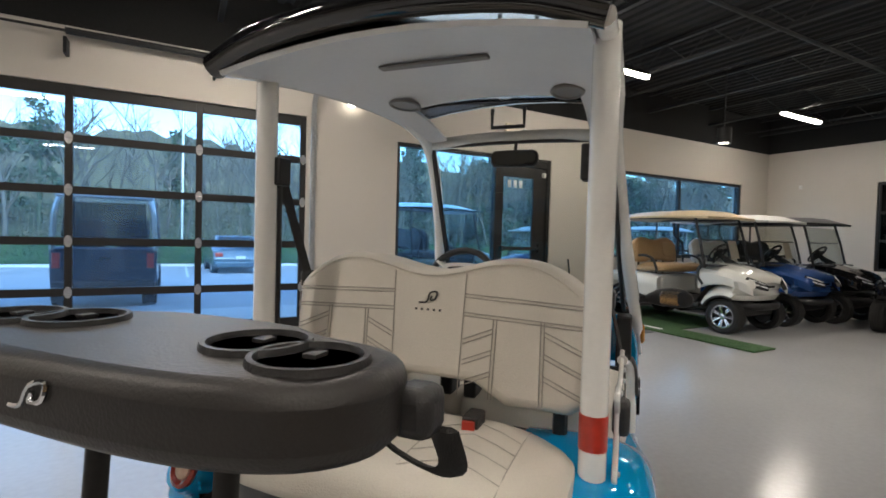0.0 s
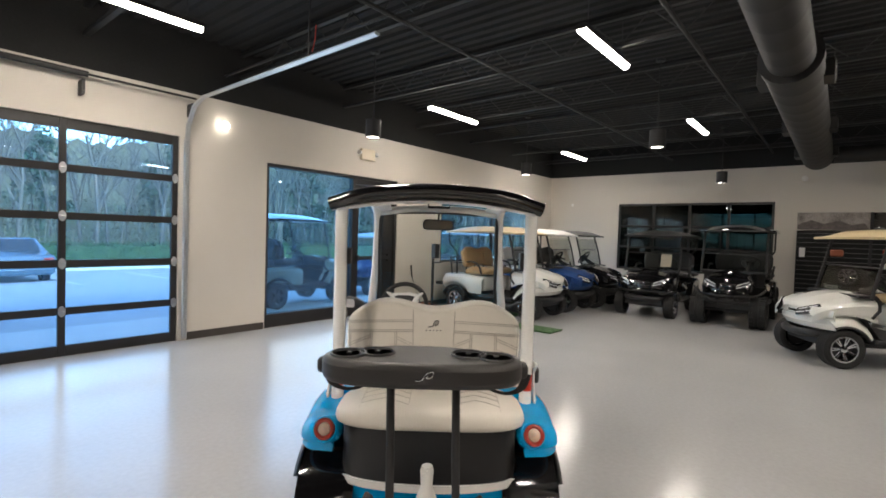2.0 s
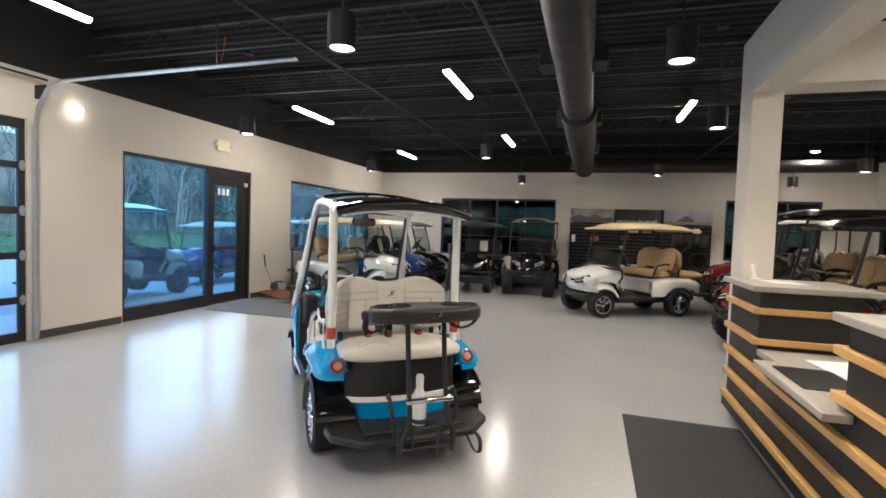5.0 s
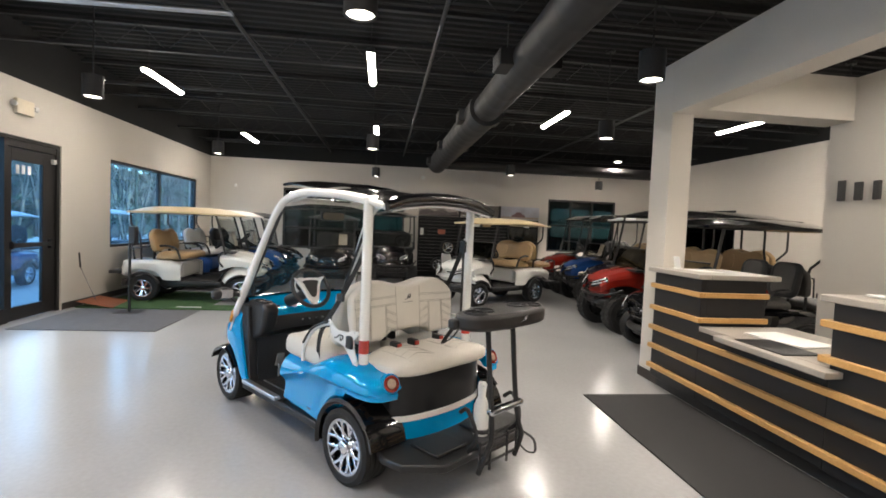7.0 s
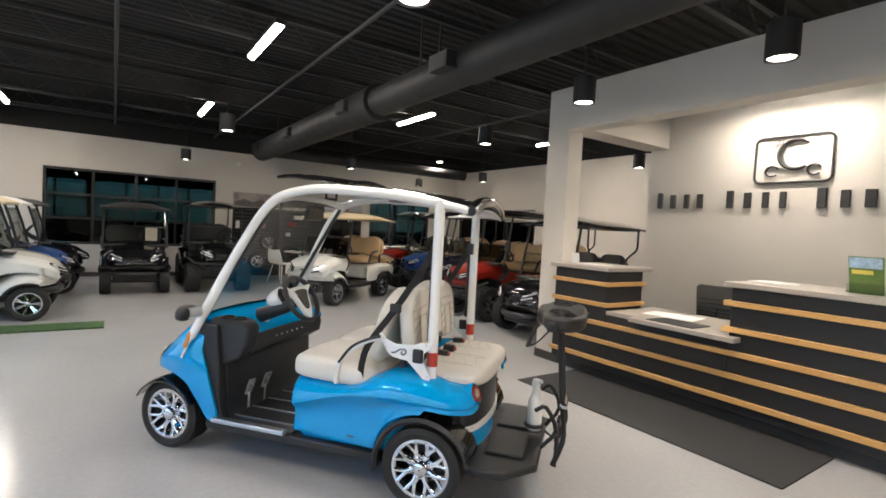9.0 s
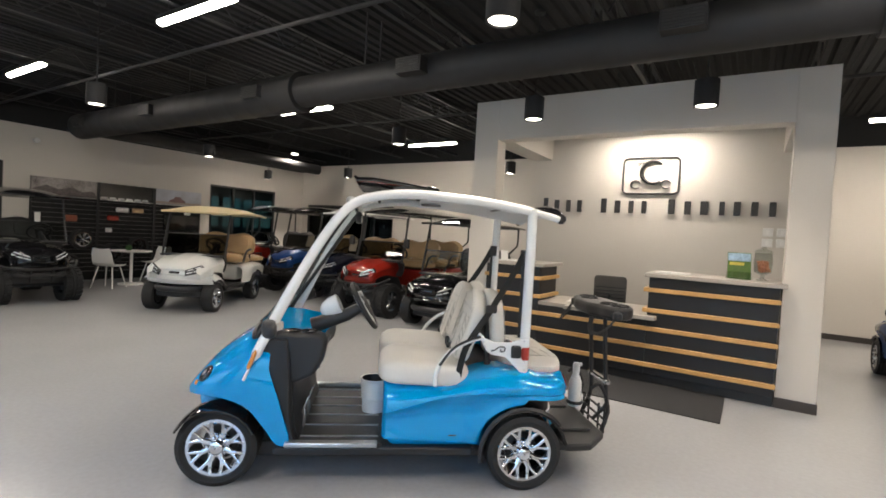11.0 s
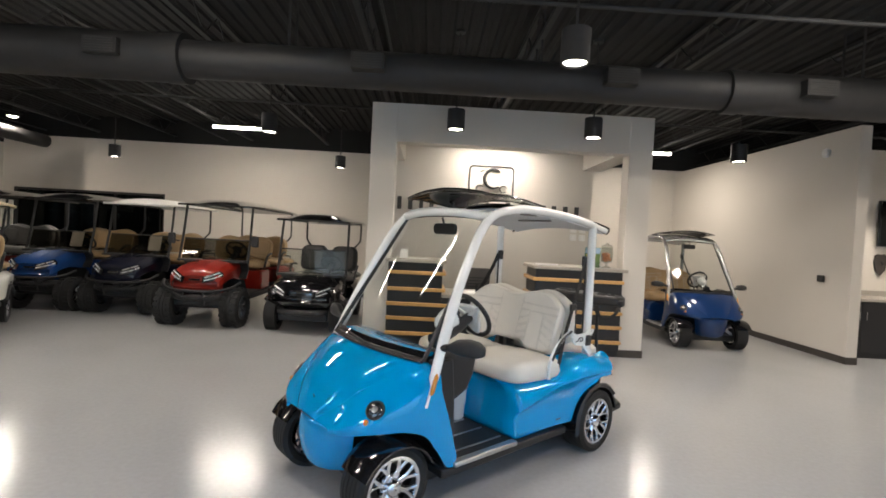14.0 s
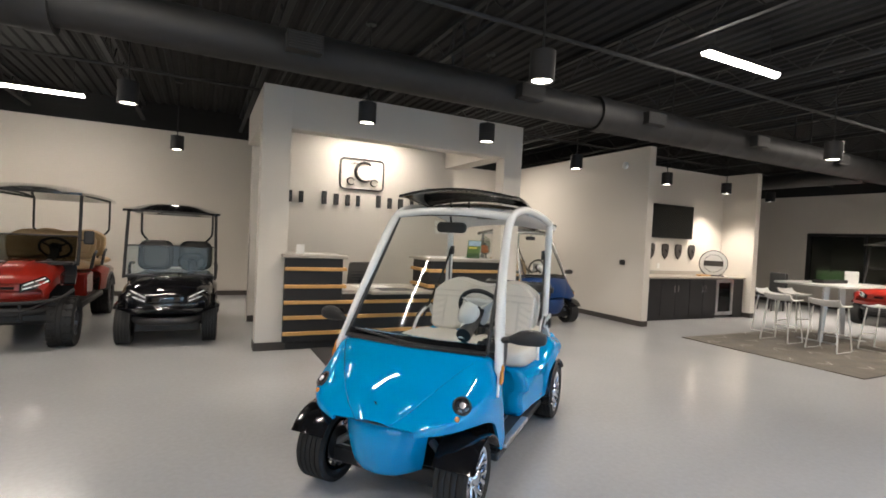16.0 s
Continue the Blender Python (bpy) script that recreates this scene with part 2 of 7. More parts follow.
def rrect(w, h, r, n=4):
    """A rounded rectangle's outline round the origin."""
    out = []
    for cx, cy, a in ((w / 2 - r, h / 2 - r, 0), (-w / 2 + r, h / 2 - r, 90), (-w / 2 + r, -h / 2 + r, 180), (w / 2 - r, -h / 2 + r, 270)):
        out += [(cx + r * math.cos(radians(a + 90 * i / n)), cy + r * math.sin(radians(a + 90 * i / n))) for i in range(n + 1)]
    return out


def part(name, form, mat, parent=None, label="", bevel=0.0, sub=0, sharp=38, seg=2, m=None):
    """Links a form as one mesh object, under its thing if given."""
    me = bpy.data.meshes.new(name)
    me.from_pydata([tuple(p) for p in form.v], [], form.f)
    bm = bmesh.new()
    bm.from_mesh(me)
    bmesh.ops.recalc_face_normals(bm, faces=bm.faces)
    bm.to_mesh(me)
    bm.free()
    me.materials.append(mat)
    me.shade_smooth()
    me.set_sharp_from_angle(angle=radians(sharp))
    ob = new(name, me)
    if bevel:
        b = ob.modifiers.new("edge", "BEVEL")
        b.width, b.segments, b.limit_method, b.angle_limit = bevel, seg, "ANGLE", radians(35)
        b.harden_normals = False
    if sub:
        s = ob.modifiers.new("smooth", "SUBSURF")
        s.levels = s.render_levels = sub
    if m is not None:
        ob.matrix_basis = m
    if parent is not None:
        ob.parent = parent
    if label:
        tagged(ob, label)
    return ob


def thing(name, m, label, category, group=""):
    ob = new(name)
    ob.empty_display_size = 0.1
    ob.matrix_basis = m
    return tagged(ob, label, category, group)


def solo(name, form, mat, label, category, group="", m=None, **kw):
    return tagged(part(name, form, mat, None, "", m=m, **kw), label, category, group)


def setting(name, form, mat, label, category="", **kw):
    return tagged(part(name, form, mat, None, "", **kw), label, category or name.split("_")[0], kind="structure")


def under(parent, name, form, mat, label="", **kw):
    """A part whose form is given in the world, under a parent that stands at the origin."""
    return part(name, form, mat, parent, label, **kw)


# ---- the room ----
setting("floor", Form().span((WEST - 0.2, SOUTH - 0.2, -0.12), (EAST + 0.2, FRONT + 0.2, 0.0)), FLOOR, "polished light grey epoxy concrete floor")

GX0, GX1, GTOP = -3.41, 1.42, 2.66       # garage door opening
DX0, DX1, DTOP = 2.66, 5.42, 2.49        # shop window and entrance
WX0, WX1, WZ0, WZ1 = 6.75, 10.79, 0.9, 2.48
T = 0.2
wf = Form()
for a, b in (((WEST - T, 0), (GX0, TOP)), ((GX0, GTOP), (GX1, TOP)), ((GX1, 0), (DX0, TOP)), ((DX0, DTOP), (DX1, TOP)), ((DX1, 0), (WX0, TOP)),
             ((WX0, 0), (WX1, WZ0)), ((WX0, WZ1), (WX1, TOP)), ((WX1, 0), (EAST + T, TOP))):
    wf.span((a[0], FRONT, a[1]), (b[0], FRONT + T, b[1]))
wall_front = setting("wall_north", wf, WALL, "painted greige front wall with door and window openings", "wall")
EY0, EY1, EZ0, EZ1 = 0.81, 4.29, 0.74, 2.46
SY0, SY1, SZ0, SZ1 = -5.75, -3.58, 0.9, 2.5
we = Form()
for a, b in (((SOUTH, 0), (SY0, TOP)), ((SY0, 0), (SY1, SZ0)), ((SY0, SZ1), (SY1, TOP)), ((SY1, 0), (EY0, TOP)), ((EY0, 0), (EY1, EZ0)), ((EY0, EZ1), (EY1, TOP)), ((EY1, 0), (FRONT, TOP))):
    we.span((EAST, a[0], a[1]), (EAST + T, b[0], b[1]))
setting("wall_east", we, WALL, "painted greige wall with dark windows", "wall")
HX0, HX1, HZ1 = 7.94, 11.54, 2.2          # dark doorway glazing in the south wall
ws = Form()
for a, b in (((WEST - T, 0), (HX0, STOP)), ((HX0, HZ1), (HX1, STOP)), ((HX1, 0), (EAST + T, STOP))):
    ws.span((a[0], SOUTH - T, a[1]), (b[0], SOUTH, b[1]))
setting("wall_south", ws, WALL, "painted greige rear wall behind the carts", "wall")
WY0, WY1, WWZ0, WWZ1 = -3.3, 0.9, 0.7, 2.15
ww = Form()
for a, b in (((SOUTH, 0), (WY0, TOP)), ((WY0, 0), (WY1, WWZ0)), ((WY0, WWZ1), (WY1, TOP)), ((WY1, 0), (FRONT, TOP))):
    ww.span((WEST - T, a[0], a[1]), (WEST, b[0], b[1]))
setting("wall_west", ww, WALL, "painted greige far wall with an office window", "wall")
up = Form()
up.span((WEST - T, FRONT, TOP), (EAST + T, FRONT + T, DECK + 0.1))
up.span((WEST - T, SOUTH - T, STOP), (EAST + T, SOUTH, DECK + 0.1))
up.span((WEST - T, SOUTH, TOP), (WEST, FRONT, DECK + 0.1))
up.span((EAST, SOUTH, TOP), (EAST + T, FRONT, DECK + 0.1))
setting("wall_upper", up, BLACKWALL, "black painted band of wall above the showroom walls", "wall")

# black ribbed steel deck
ce = Form()
rows, x = [], WEST - 0.2
while x < EAST + 0.2:
    for dx, dz in ((0, 0), (0.06, 0), (0.085, 0.03), (0.145, 0.03)):
        rows.append([(x + dx, SOUTH - 0.2, DECK + dz), (x + dx, FRONT + 0.2, DECK + dz)])
    x += 0.17
ce.loft(rows, False, False)
ce.span((WEST - 0.2, SOUTH - 0.2, DECK + 0.06), (EAST + 0.2, FRONT + 0.2, DECK + 0.14))
setting("ceiling", ce, BLACKWALL, "black ribbed steel roof deck", "ceiling", sharp=20)

# partition beside the refreshment bar, and the bar's niche
PX = -4.52
setting("wall_partition", Form().span((PX - 0.16, SOUTH, 0), (PX, -1.62, 3.39)), WALL, "painted partition wall ending beside the bar", "wall")
BX1 = -8.35
nb = Form().span((BX1 - 0.16, -2.84, 0), (PX - 0.16, -2.7, 3.3)).span((BX1 - 0.16, -2.7, 0), (BX1, -1.92, 3.3))
setting("wall_bar", nb, WALL, "pale painted wall of the refreshment niche", "wall")

# baseboards
bb = Form()
for a, b in ((WEST, GX0 - 0.1), (GX1 + 0.12, DX0 - 0.02), (DX1 + 0.02, EAST - 0.012)):
    bb.span((a, FRONT - 0.012, 0.0), (b, FRONT, 0.1))
bb.span((EAST - 0.012, SOUTH + 0.012, 0), (EAST, FRONT - 0.012, 0.1))
bb.span((PX, SOUTH, 0), (EAST - 0.012, SOUTH + 0.012, 0.1))
bb.span((PX, SOUTH + 0.012, 0), (PX + 0.012, -1.62, 0.1)).span((PX - 0.16, -1.62, 0), (PX + 0.012, -1.608, 0.1))
bb.span((BX1, -2.1, 0), (BX1 + 0.012, -1.92, 0.1)).span((BX1 - 0.16, -1.92, 0), (BX1 + 0.012, -1.908, 0.1))
bb.span((WEST, SOUTH, 0), (WEST + 0.012, FRONT - 0.012, 0.1))
setting("baseboard", bb, BASE, "dark vinyl baseboard along the walls", "baseboard")


def window(name, axis, at, a0, a1, z0, z1, cols, rows, pane, label, fr=0.05, depth=0.12, mullion=0.05):
    """A framed, fixed window; axis 'y': in a wall of constant y."""
    def put(f, u0, u1, w0, w1, d0, d1):
        f.span((u0, at + d0, w0), (u1, at + d1, w1)) if axis == "y" else f.span((at + d0, u0, w0), (at + d1, u1, w1))
    e = thing(name, Matrix(), label, "window")
    e["kind"] = "structure"
    f = Form()
    put(f, a0, a1, z0, z0 + fr, 0.02, 0.02 + depth), put(f, a0, a1, z1 - fr, z1, 0.02, 0.02 + depth)
    put(f, a0, a0 + fr, z0 + fr, z1 - fr, 0.02, 0.02 + depth), put(f, a1 - fr, a1, z0 + fr, z1 - fr, 0.02, 0.02 + depth)
    part("window_frame", f, FRAME, e, bevel=0.004)
    us = [a0 + fr + (a1 - a0 - 2 * fr) * i / cols for i in range(cols + 1)]
    zs = [z0 + fr + (z1 - z0 - 2 * fr) * i / rows for i in range(rows + 1)]
    for u in us[1:-1]:
        g = Form()
        put(g, u - mullion / 2, u + mullion / 2, z0 + fr, z1 - fr, 0.03, 0.11)
        part("mullion", g, FRAME, e, bevel=0.004)
    for i in range(cols):
        for z in zs[1:-1]:
            g = Form()
            put(g, us[i] + mullion / 2 * (i > 0), us[i + 1] - mullion / 2 * (i < cols - 1), z - mullion / 2, z + mullion / 2, 0.03, 0.11)
            part("transom", g, FRAME, e, bevel=0.004)
        for j in range(rows):
            g = Form()
            put(g, us[i] + 0.003, us[i + 1] - 0.003, zs[j] + 0.003, zs[j + 1] - 0.003, 0.066, 0.074)
            part("pane", g, pane, e).visible_shadow = False
    return e


window("window_1", "y", FRONT, WX0, WX1, WZ0, WZ1, 2, 1, STOREPANE, "dark framed two-pane storefront window")
window("window_2", "x", EAST, EY0, EY1, EZ0, EZ1, 4, 3, DKPANE, "black framed window to an unlit workshop")
window("window_3", "x", EAST, SY0, SY1, SZ0, SZ1, 3, 2, DKPANE, "black framed window with a high transom")
window("window_4", "x", WEST - 0.16, WY0, WY1, WWZ0, WWZ1, 3, 1, OFFPANE, "dark office window in a wide frame", fr=0.09)
window("window_5", "y", SOUTH - 0.16, HX0, HX1, 0.0, HZ1, 3, 1, DKPANE, "wide dark glazed doorway")
# rooms behind the dark windows; charcoal puts the gloom of workshop and store into colour
W0, W1 = SOUTH - 4.0, EAST + 0.25
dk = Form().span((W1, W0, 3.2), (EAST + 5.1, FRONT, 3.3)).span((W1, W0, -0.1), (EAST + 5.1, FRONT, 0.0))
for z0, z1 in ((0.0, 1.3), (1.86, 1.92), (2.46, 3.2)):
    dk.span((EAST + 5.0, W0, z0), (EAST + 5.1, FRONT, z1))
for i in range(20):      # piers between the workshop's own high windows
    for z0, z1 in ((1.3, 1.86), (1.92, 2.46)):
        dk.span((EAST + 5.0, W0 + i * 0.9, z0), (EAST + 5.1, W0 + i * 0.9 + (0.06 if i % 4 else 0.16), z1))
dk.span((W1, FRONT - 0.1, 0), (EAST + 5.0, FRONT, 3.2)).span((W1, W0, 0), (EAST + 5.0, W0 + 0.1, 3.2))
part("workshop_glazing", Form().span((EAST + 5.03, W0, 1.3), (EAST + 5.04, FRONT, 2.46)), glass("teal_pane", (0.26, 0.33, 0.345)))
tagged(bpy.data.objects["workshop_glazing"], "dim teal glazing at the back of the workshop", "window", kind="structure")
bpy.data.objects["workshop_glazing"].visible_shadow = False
setting("wall_workshop", dk, DKGREY, "workshop walls beyond the glass, coloured dark to stand in for the unlit room", "wall")
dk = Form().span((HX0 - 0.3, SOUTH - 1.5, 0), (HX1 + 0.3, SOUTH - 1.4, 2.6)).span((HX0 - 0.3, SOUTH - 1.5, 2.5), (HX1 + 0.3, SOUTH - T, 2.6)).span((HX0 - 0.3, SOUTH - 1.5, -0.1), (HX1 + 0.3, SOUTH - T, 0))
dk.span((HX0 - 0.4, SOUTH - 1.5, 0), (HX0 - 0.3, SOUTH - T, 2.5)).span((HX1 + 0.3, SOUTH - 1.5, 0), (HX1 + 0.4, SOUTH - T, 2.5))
setting("wall_store", dk, DKGREY, "store room walls beyond the glazing, coloured dark to stand in for shade", "wall")
dk = Form().span((WEST - 2.6, WY0 - 0.6, 0), (WEST - 2.5, WY1 + 0.6, 2.8)).span((WEST - 2.6, WY0 - 0.6, 2.7), (WEST - T, WY1 + 0.6, 2.8)).span((WEST - 2.6, WY0 - 0.6, -0.1), (WEST - T, WY1 + 0.6, 0))
dk.span((WEST - 2.5, WY0 - 0.6, 0), (WEST - T, WY0 - 0.5, 2.7)).span((WEST - 2.5, WY1 + 0.5, 0), (WEST - T, WY1 + 0.6, 2.7))
setting("wall_office", dk, WALL, "walls of the office behind the window", "wall")

# sectional glass garage door
gd = thing("door_1", Matrix(), "black aluminium sectional garage door with clear glass panels", "garage door")
gd["kind"] = "structure"
gy = FRONT + 0.03
cols = [GX0 + (GX1 - GX0) * i / 4 for i in range(5)]
sec = [0.0] + [0.505 + 0.535 * i for i in range(4)] + [GTOP]
for i in range(5):
    x = cols[i] + (0.035 if i == 0 else -0.035 if i == 4 else 0)
    part("stile", Form().span((x - 0.035, gy, 0.0), (x + 0.035, gy + 0.05, GTOP)), FRAME, gd, bevel=0.004)
for k, z in enumerate(sec):
    h = 0.06 if k in (0, 5) else 0.042
    zz = z + h if k == 0 else z - h if k == 5 else z
    for i in range(4):
        part("rail", Form().span((cols[i] + 0.07 * (i == 0) + 0.035 * (i > 0), gy + 0.004, zz - h), (cols[i + 1] - 0.07 * (i == 3) - 0.035 * (i < 3), gy + 0.048, zz + h)), FRAME, gd, bevel=0.004)
for k in range(5):
    for i in range(4):
        part("pane", Form().span((cols[i] + 0.02, gy + 0.022, sec[k] + 0.02), (cols[i + 1] - 0.02, gy + 0.028, sec[k + 1] - 0.02)), PANE, gd).visible_shadow = False
for k in range(1, 5):
    for i in range(5):
        x = cols[i] + (0.035 if i == 0 else -0.035 if i == 4 else 0)
        h = Form().slab([(-0.012, -0.06), (0.012, -0.06), (0.034, -0.025), (0.034, 0.025), (0.012, 0.06), (-0.012, 0.06), (-0.034, 0.025), (-0.034, -0.025)], 0.008, pose(x, gy - 0.005, sec[k], 90))
        h.cyl((x - 0.03, gy - 0.014, sec[k]), (x + 0.03, gy - 0.014, sec[k]), 0.009, n=8)
        part("hinge", h, ALU, gd, "galvanised steel hinge plate")
trk = thing("garage_track", Matrix(), "galvanised overhead garage door tracks with hangers", "track")
trk["kind"] = "structure"
for x in (GX1 + 0.07, GX0 - 0.07):
    pts = [(x, FRONT - 0.05, 0.05), (x, FRONT - 0.05, 2.55), (x, FRONT - 0.09, 2.8), (x, FRONT - 0.25, 3.02), (x, FRONT - 0.5, 3.1), (x, 2.66, 3.14)]
    f = Form()
    for off in (-0.02, 0.02):
        f.tube([(px + off, py, pz) for px, py, pz in pts], 0.012, 6)
    f.tube([(px, py + 0.012, pz + 0.006) for px, py, pz in pts], 0.018, 6)
    part("rail", f, ALU, trk)
    part("hanger", Form().span((x - 0.006, 3.6, 3.12), (x + 0.006, 3.615, DECK)), STEELBLK, trk, "thin black hanger strap")
    part("angle_jamb", Form().span((x - 0.02, FRONT - 0.012, 0.02), (x + 0.05, FRONT - 0.002, 2.62)), ALU, trk)
part("shaft", Form().cyl((GX0 - 0.2, FRONT - 0.12, 3.15), (GX1 + 0.15, FRONT - 0.12, 3.15), 0.014, n=8).cyl((-1.0, FRONT - 0.12, 3.15), (0.4, FRONT - 0.12, 3.15), 0.035, n=12), STEELBLK, trk, "black torsion spring shaft")
for x in (GX0 - 0.1, -1.0, 0.35, GX1 + 0.1):
    part("bracket", Form().span((x - 0.015, FRONT - 0.16, 2.92), (x + 0.015, FRONT - 0.002, 3.08)), STEELBLK, trk)
tag = Form().tube([(GX1 + 0.07, 3.55, 3.18), (GX1 + 0.09, 3.54, 3.3), (GX1 + 0.07, 3.5, 3.42)], 0.006, 6)
part("pull_rope", tag, REDREF, trk, "red emergency pull rope")

# shop window beside the glazed door
DM = 4.36
sw = thing("window_6", Matrix(), "tall storefront window beside the entrance", "window")
sw["kind"] = "structure"
f = Form().span((DX0, FRONT + 0.02, 0), (DM + 0.03, FRONT + 0.14, 0.2)).span((DX0, FRONT + 0.02, DTOP - 0.05), (DX1, FRONT + 0.14, DTOP))
f.span((DX0, FRONT + 0.02, 0.2), (DX0 + 0.05, FRONT + 0.14, DTOP - 0.05)).span((DM - 0.03, FRONT + 0.02, 0.2), (DM + 0.03, FRONT + 0.14, DTOP - 0.05)).span((DX1 - 0.06, FRONT + 0.02, 0), (DX1, FRONT + 0.14, DTOP - 0.05))
part("window_frame", f, FRAME, sw, bevel=0.004)
part("pane", Form().span((DX0 + 0.05, FRONT + 0.076, 0.2), (DM - 0.03, FRONT + 0.084, DTOP - 0.05)), STOREPANE, sw).visible_shadow = False
dr = thing("door_2", Matrix(), "black framed glass entrance door with push bar", "door")
dr["kind"] = "structure"
x0, x1, dz = DM + 0.035, DX1 - 0.065, 2.34
f = Form().span((x0, FRONT + 0.05, 0.01), (x0 + 0.1, FRONT + 0.1, dz)).span((x1 - 0.26, FRONT + 0.05, 0.01), (x1, FRONT + 0.1, dz))
f.span((x0 + 0.1, FRONT + 0.05, 0.01), (x1 - 0.26, FRONT + 0.1, 0.19)).span((x0 + 0.1, FRONT + 0.05, 2.17), (x1 - 0.26, FRONT + 0.1, dz))
part("door_leaf", f, FRAME, dr, bevel=0.004)
part("header", Form().span((x0, FRONT + 0.03, dz + 0.006), (x1, FRONT + 0.13, DTOP - 0.052)), FRAME, dr, bevel=0.004)
part("pane", Form().span((x0 + 0.1, FRONT + 0.07, 0.19), (x1 - 0.26, FRONT + 0.078, 2.17)), STOREPANE, dr).visible_shadow = False
part("push_bar", Form().span((x0 + 0.06, FRONT - 0.01, 1.0), (x1 - 0.1, FRONT + 0.02, 1.06)).span((x0 + 0.06, FRONT + 0.0, 0.98), (x0 + 0.1, FRONT + 0.05, 1.08)).span((x1 - 0.16, FRONT + 0.0, 0.96), (x1 - 0.1, FRONT + 0.05, 1.1)), STEELBLK, dr, "black panic bar", bevel=0.005)
for i in range(3):
    part("number_bar", Form().span((x0 + 0.2 + i * 0.11, FRONT + 0.064, 2.0), (x0 + 0.26 + i * 0.11, FRONT + 0.068, 2.12)), WHITEPL, dr, "plain white bar on the glass")
part("closer", Form().span((x1 - 0.1, FRONT - 0.005, 2.2), (x1 - 0.04, FRONT + 0.05, 2.27)), WHITEPL, dr, bevel=0.01)


# ---- lights ----
def area(name, m, sx, sy, watts, color):
    l = bpy.data.lights.new(name, "AREA")
    l.shape, l.size, l.size_y, l.energy, l.color = "RECTANGLE", sx, sy, watts, color
    ob = new(name, l)
    ob.matrix_basis = m
    return ob


WARM = (1.0, 0.89, 0.777)
TUBEW, CANW = 14.0, 12.5


def output(x, y):
    """The fittings over the bar and the back row burn brighter than those over the floor."""
    return (0.8 if x > 7 and y > -4 else 0.95 if x > 1.5 else 1.35 if x > -7 else 2.9 if x > -9 else 6.5) * (4.6 if y < -4 and x > 7 else 1.95 if y < -4 and x > 4 else 1.7 if y < -4 else 1.0)


def tube_light(x0, y, z=3.48, n=1.24):
    e = thing("linear_light", pose(x0 + n / 2, y, z), "white linear tube light hung under the black ceiling", "light", "linear lights")
    part("housing", Form().span((-n / 2, -0.045, 0.02), (n / 2, 0.045, 0.075)), STEELBLK, e, bevel=0.006)
    f = Form().loft([[(a, 0.046 * math.cos(q), 0.02 - 0.042 * math.sin(q)) for q in (math.pi * j / 8 for j in range(9))] for a in (-n / 2 + 0.01, n / 2 - 0.01)], True, True)
    part("diffuser", f, TUBE, e, "glowing white diffuser")
    for a in (-n / 2 + 0.15, n / 2 - 0.15):
        part("hanger", Form().cyl((a, 0, 0.07), (a, 0, DECK - z), 0.004, n=6), STEELBLK, e)
    area("tube_lamp", pose(x0 + n / 2, y, z - 0.03), n - 0.06, 0.07, TUBEW * output(x0, y), WARM)


def can_light(x, y, z=2.79, top=DECK):
    e = thing("pendant_downlight", pose(x, y, z), "black cylinder downlight on a thin stem", "light", "pendant downlights")
    f = Form().lathe([(0.088, 0.0), (0.105, 0.0), (0.105, 0.24), (0.02, 0.245), (0.0201, 0.235), (0.088, 0.23)], 24)
    part("cylinder", f, STEELBLK, e, sharp=50)
    part("lens", Form().lathe([(0.001, 0.012), (0.086, 0.012), (0.086, 0.02), (0.001, 0.02)], 20), CANGLOW, e, "glowing round lens")
    part("stem", Form().cyl((0, 0, 0.245), (0, 0, top - z), 0.009, n=8).cyl((0, 0, top - z - 0.03), (0, 0, top - z), 0.06, n=16), STEELBLK, e)
    l = bpy.data.lights.new("can_lamp", "SPOT")
    l.energy, l.color, l.spot_size, l.spot_blend, l.shadow_soft_size = CANW * 4 * output(x, y), WARM, radians(105), 0.7, 0.12
    ob = new("can_lamp", l)
    ob.matrix_basis = pose(x, y, z - 0.01)


for x, y in ((-0.25, 4.71), (4.5, 4.71), (9.2, 4.71), (3.15, 1.63), (7.4, 1.63), (-2.8, 1.55), (5.15, -1.53), (4.68, -4.78), (-3.45, -4.95), (-7.5, 4.7), (-7.6, 1.5)):
    tube_light(x, y)
for x, y in ((0.48, 1.6), (1.22, -0.75), (-0.45, -0.78), (3.3, 4.68), (7.57, 4.72), (5.75, 1.64), (10.5, 1.66), (3.7, -1.54), (8.5, -1.48), (10.88, -4.75), (7.88, -4.85), (3.36, -4.82),
             (-2.88, -1.76), (-5.45, -1.98), (-7.6, -2.15), (-9.77, -2.44), (-4.6, 1.3), (-10.2, 0.2)):
    can_light(x, y, 2.8 if abs(x) < 4 else 2.78)
fl = thing("flush_light", pose(9.85, -4.79, 3.46), "small round flush light under the black ceiling", "light")
part("housing", Form().cyl((0, 0, 0.0), (0, 0, 0.06), 0.11, n=20), STEELBLK, fl)
part("lens", Form().lathe([(0.001, -0.02), (0.07, -0.016), (0.09, -0.001), (0.001, -0.001)], 20), CANGLOW, fl, "glowing round lens")
part("stem", Form().cyl((0, 0, 0.06), (0, 0, DECK - 3.46), 0.012, n=8), STEELBLK, fl)
area("flush_lamp", pose(9.85, -4.79, 3.43), 0.14, 0.14, 18.0, WARM)
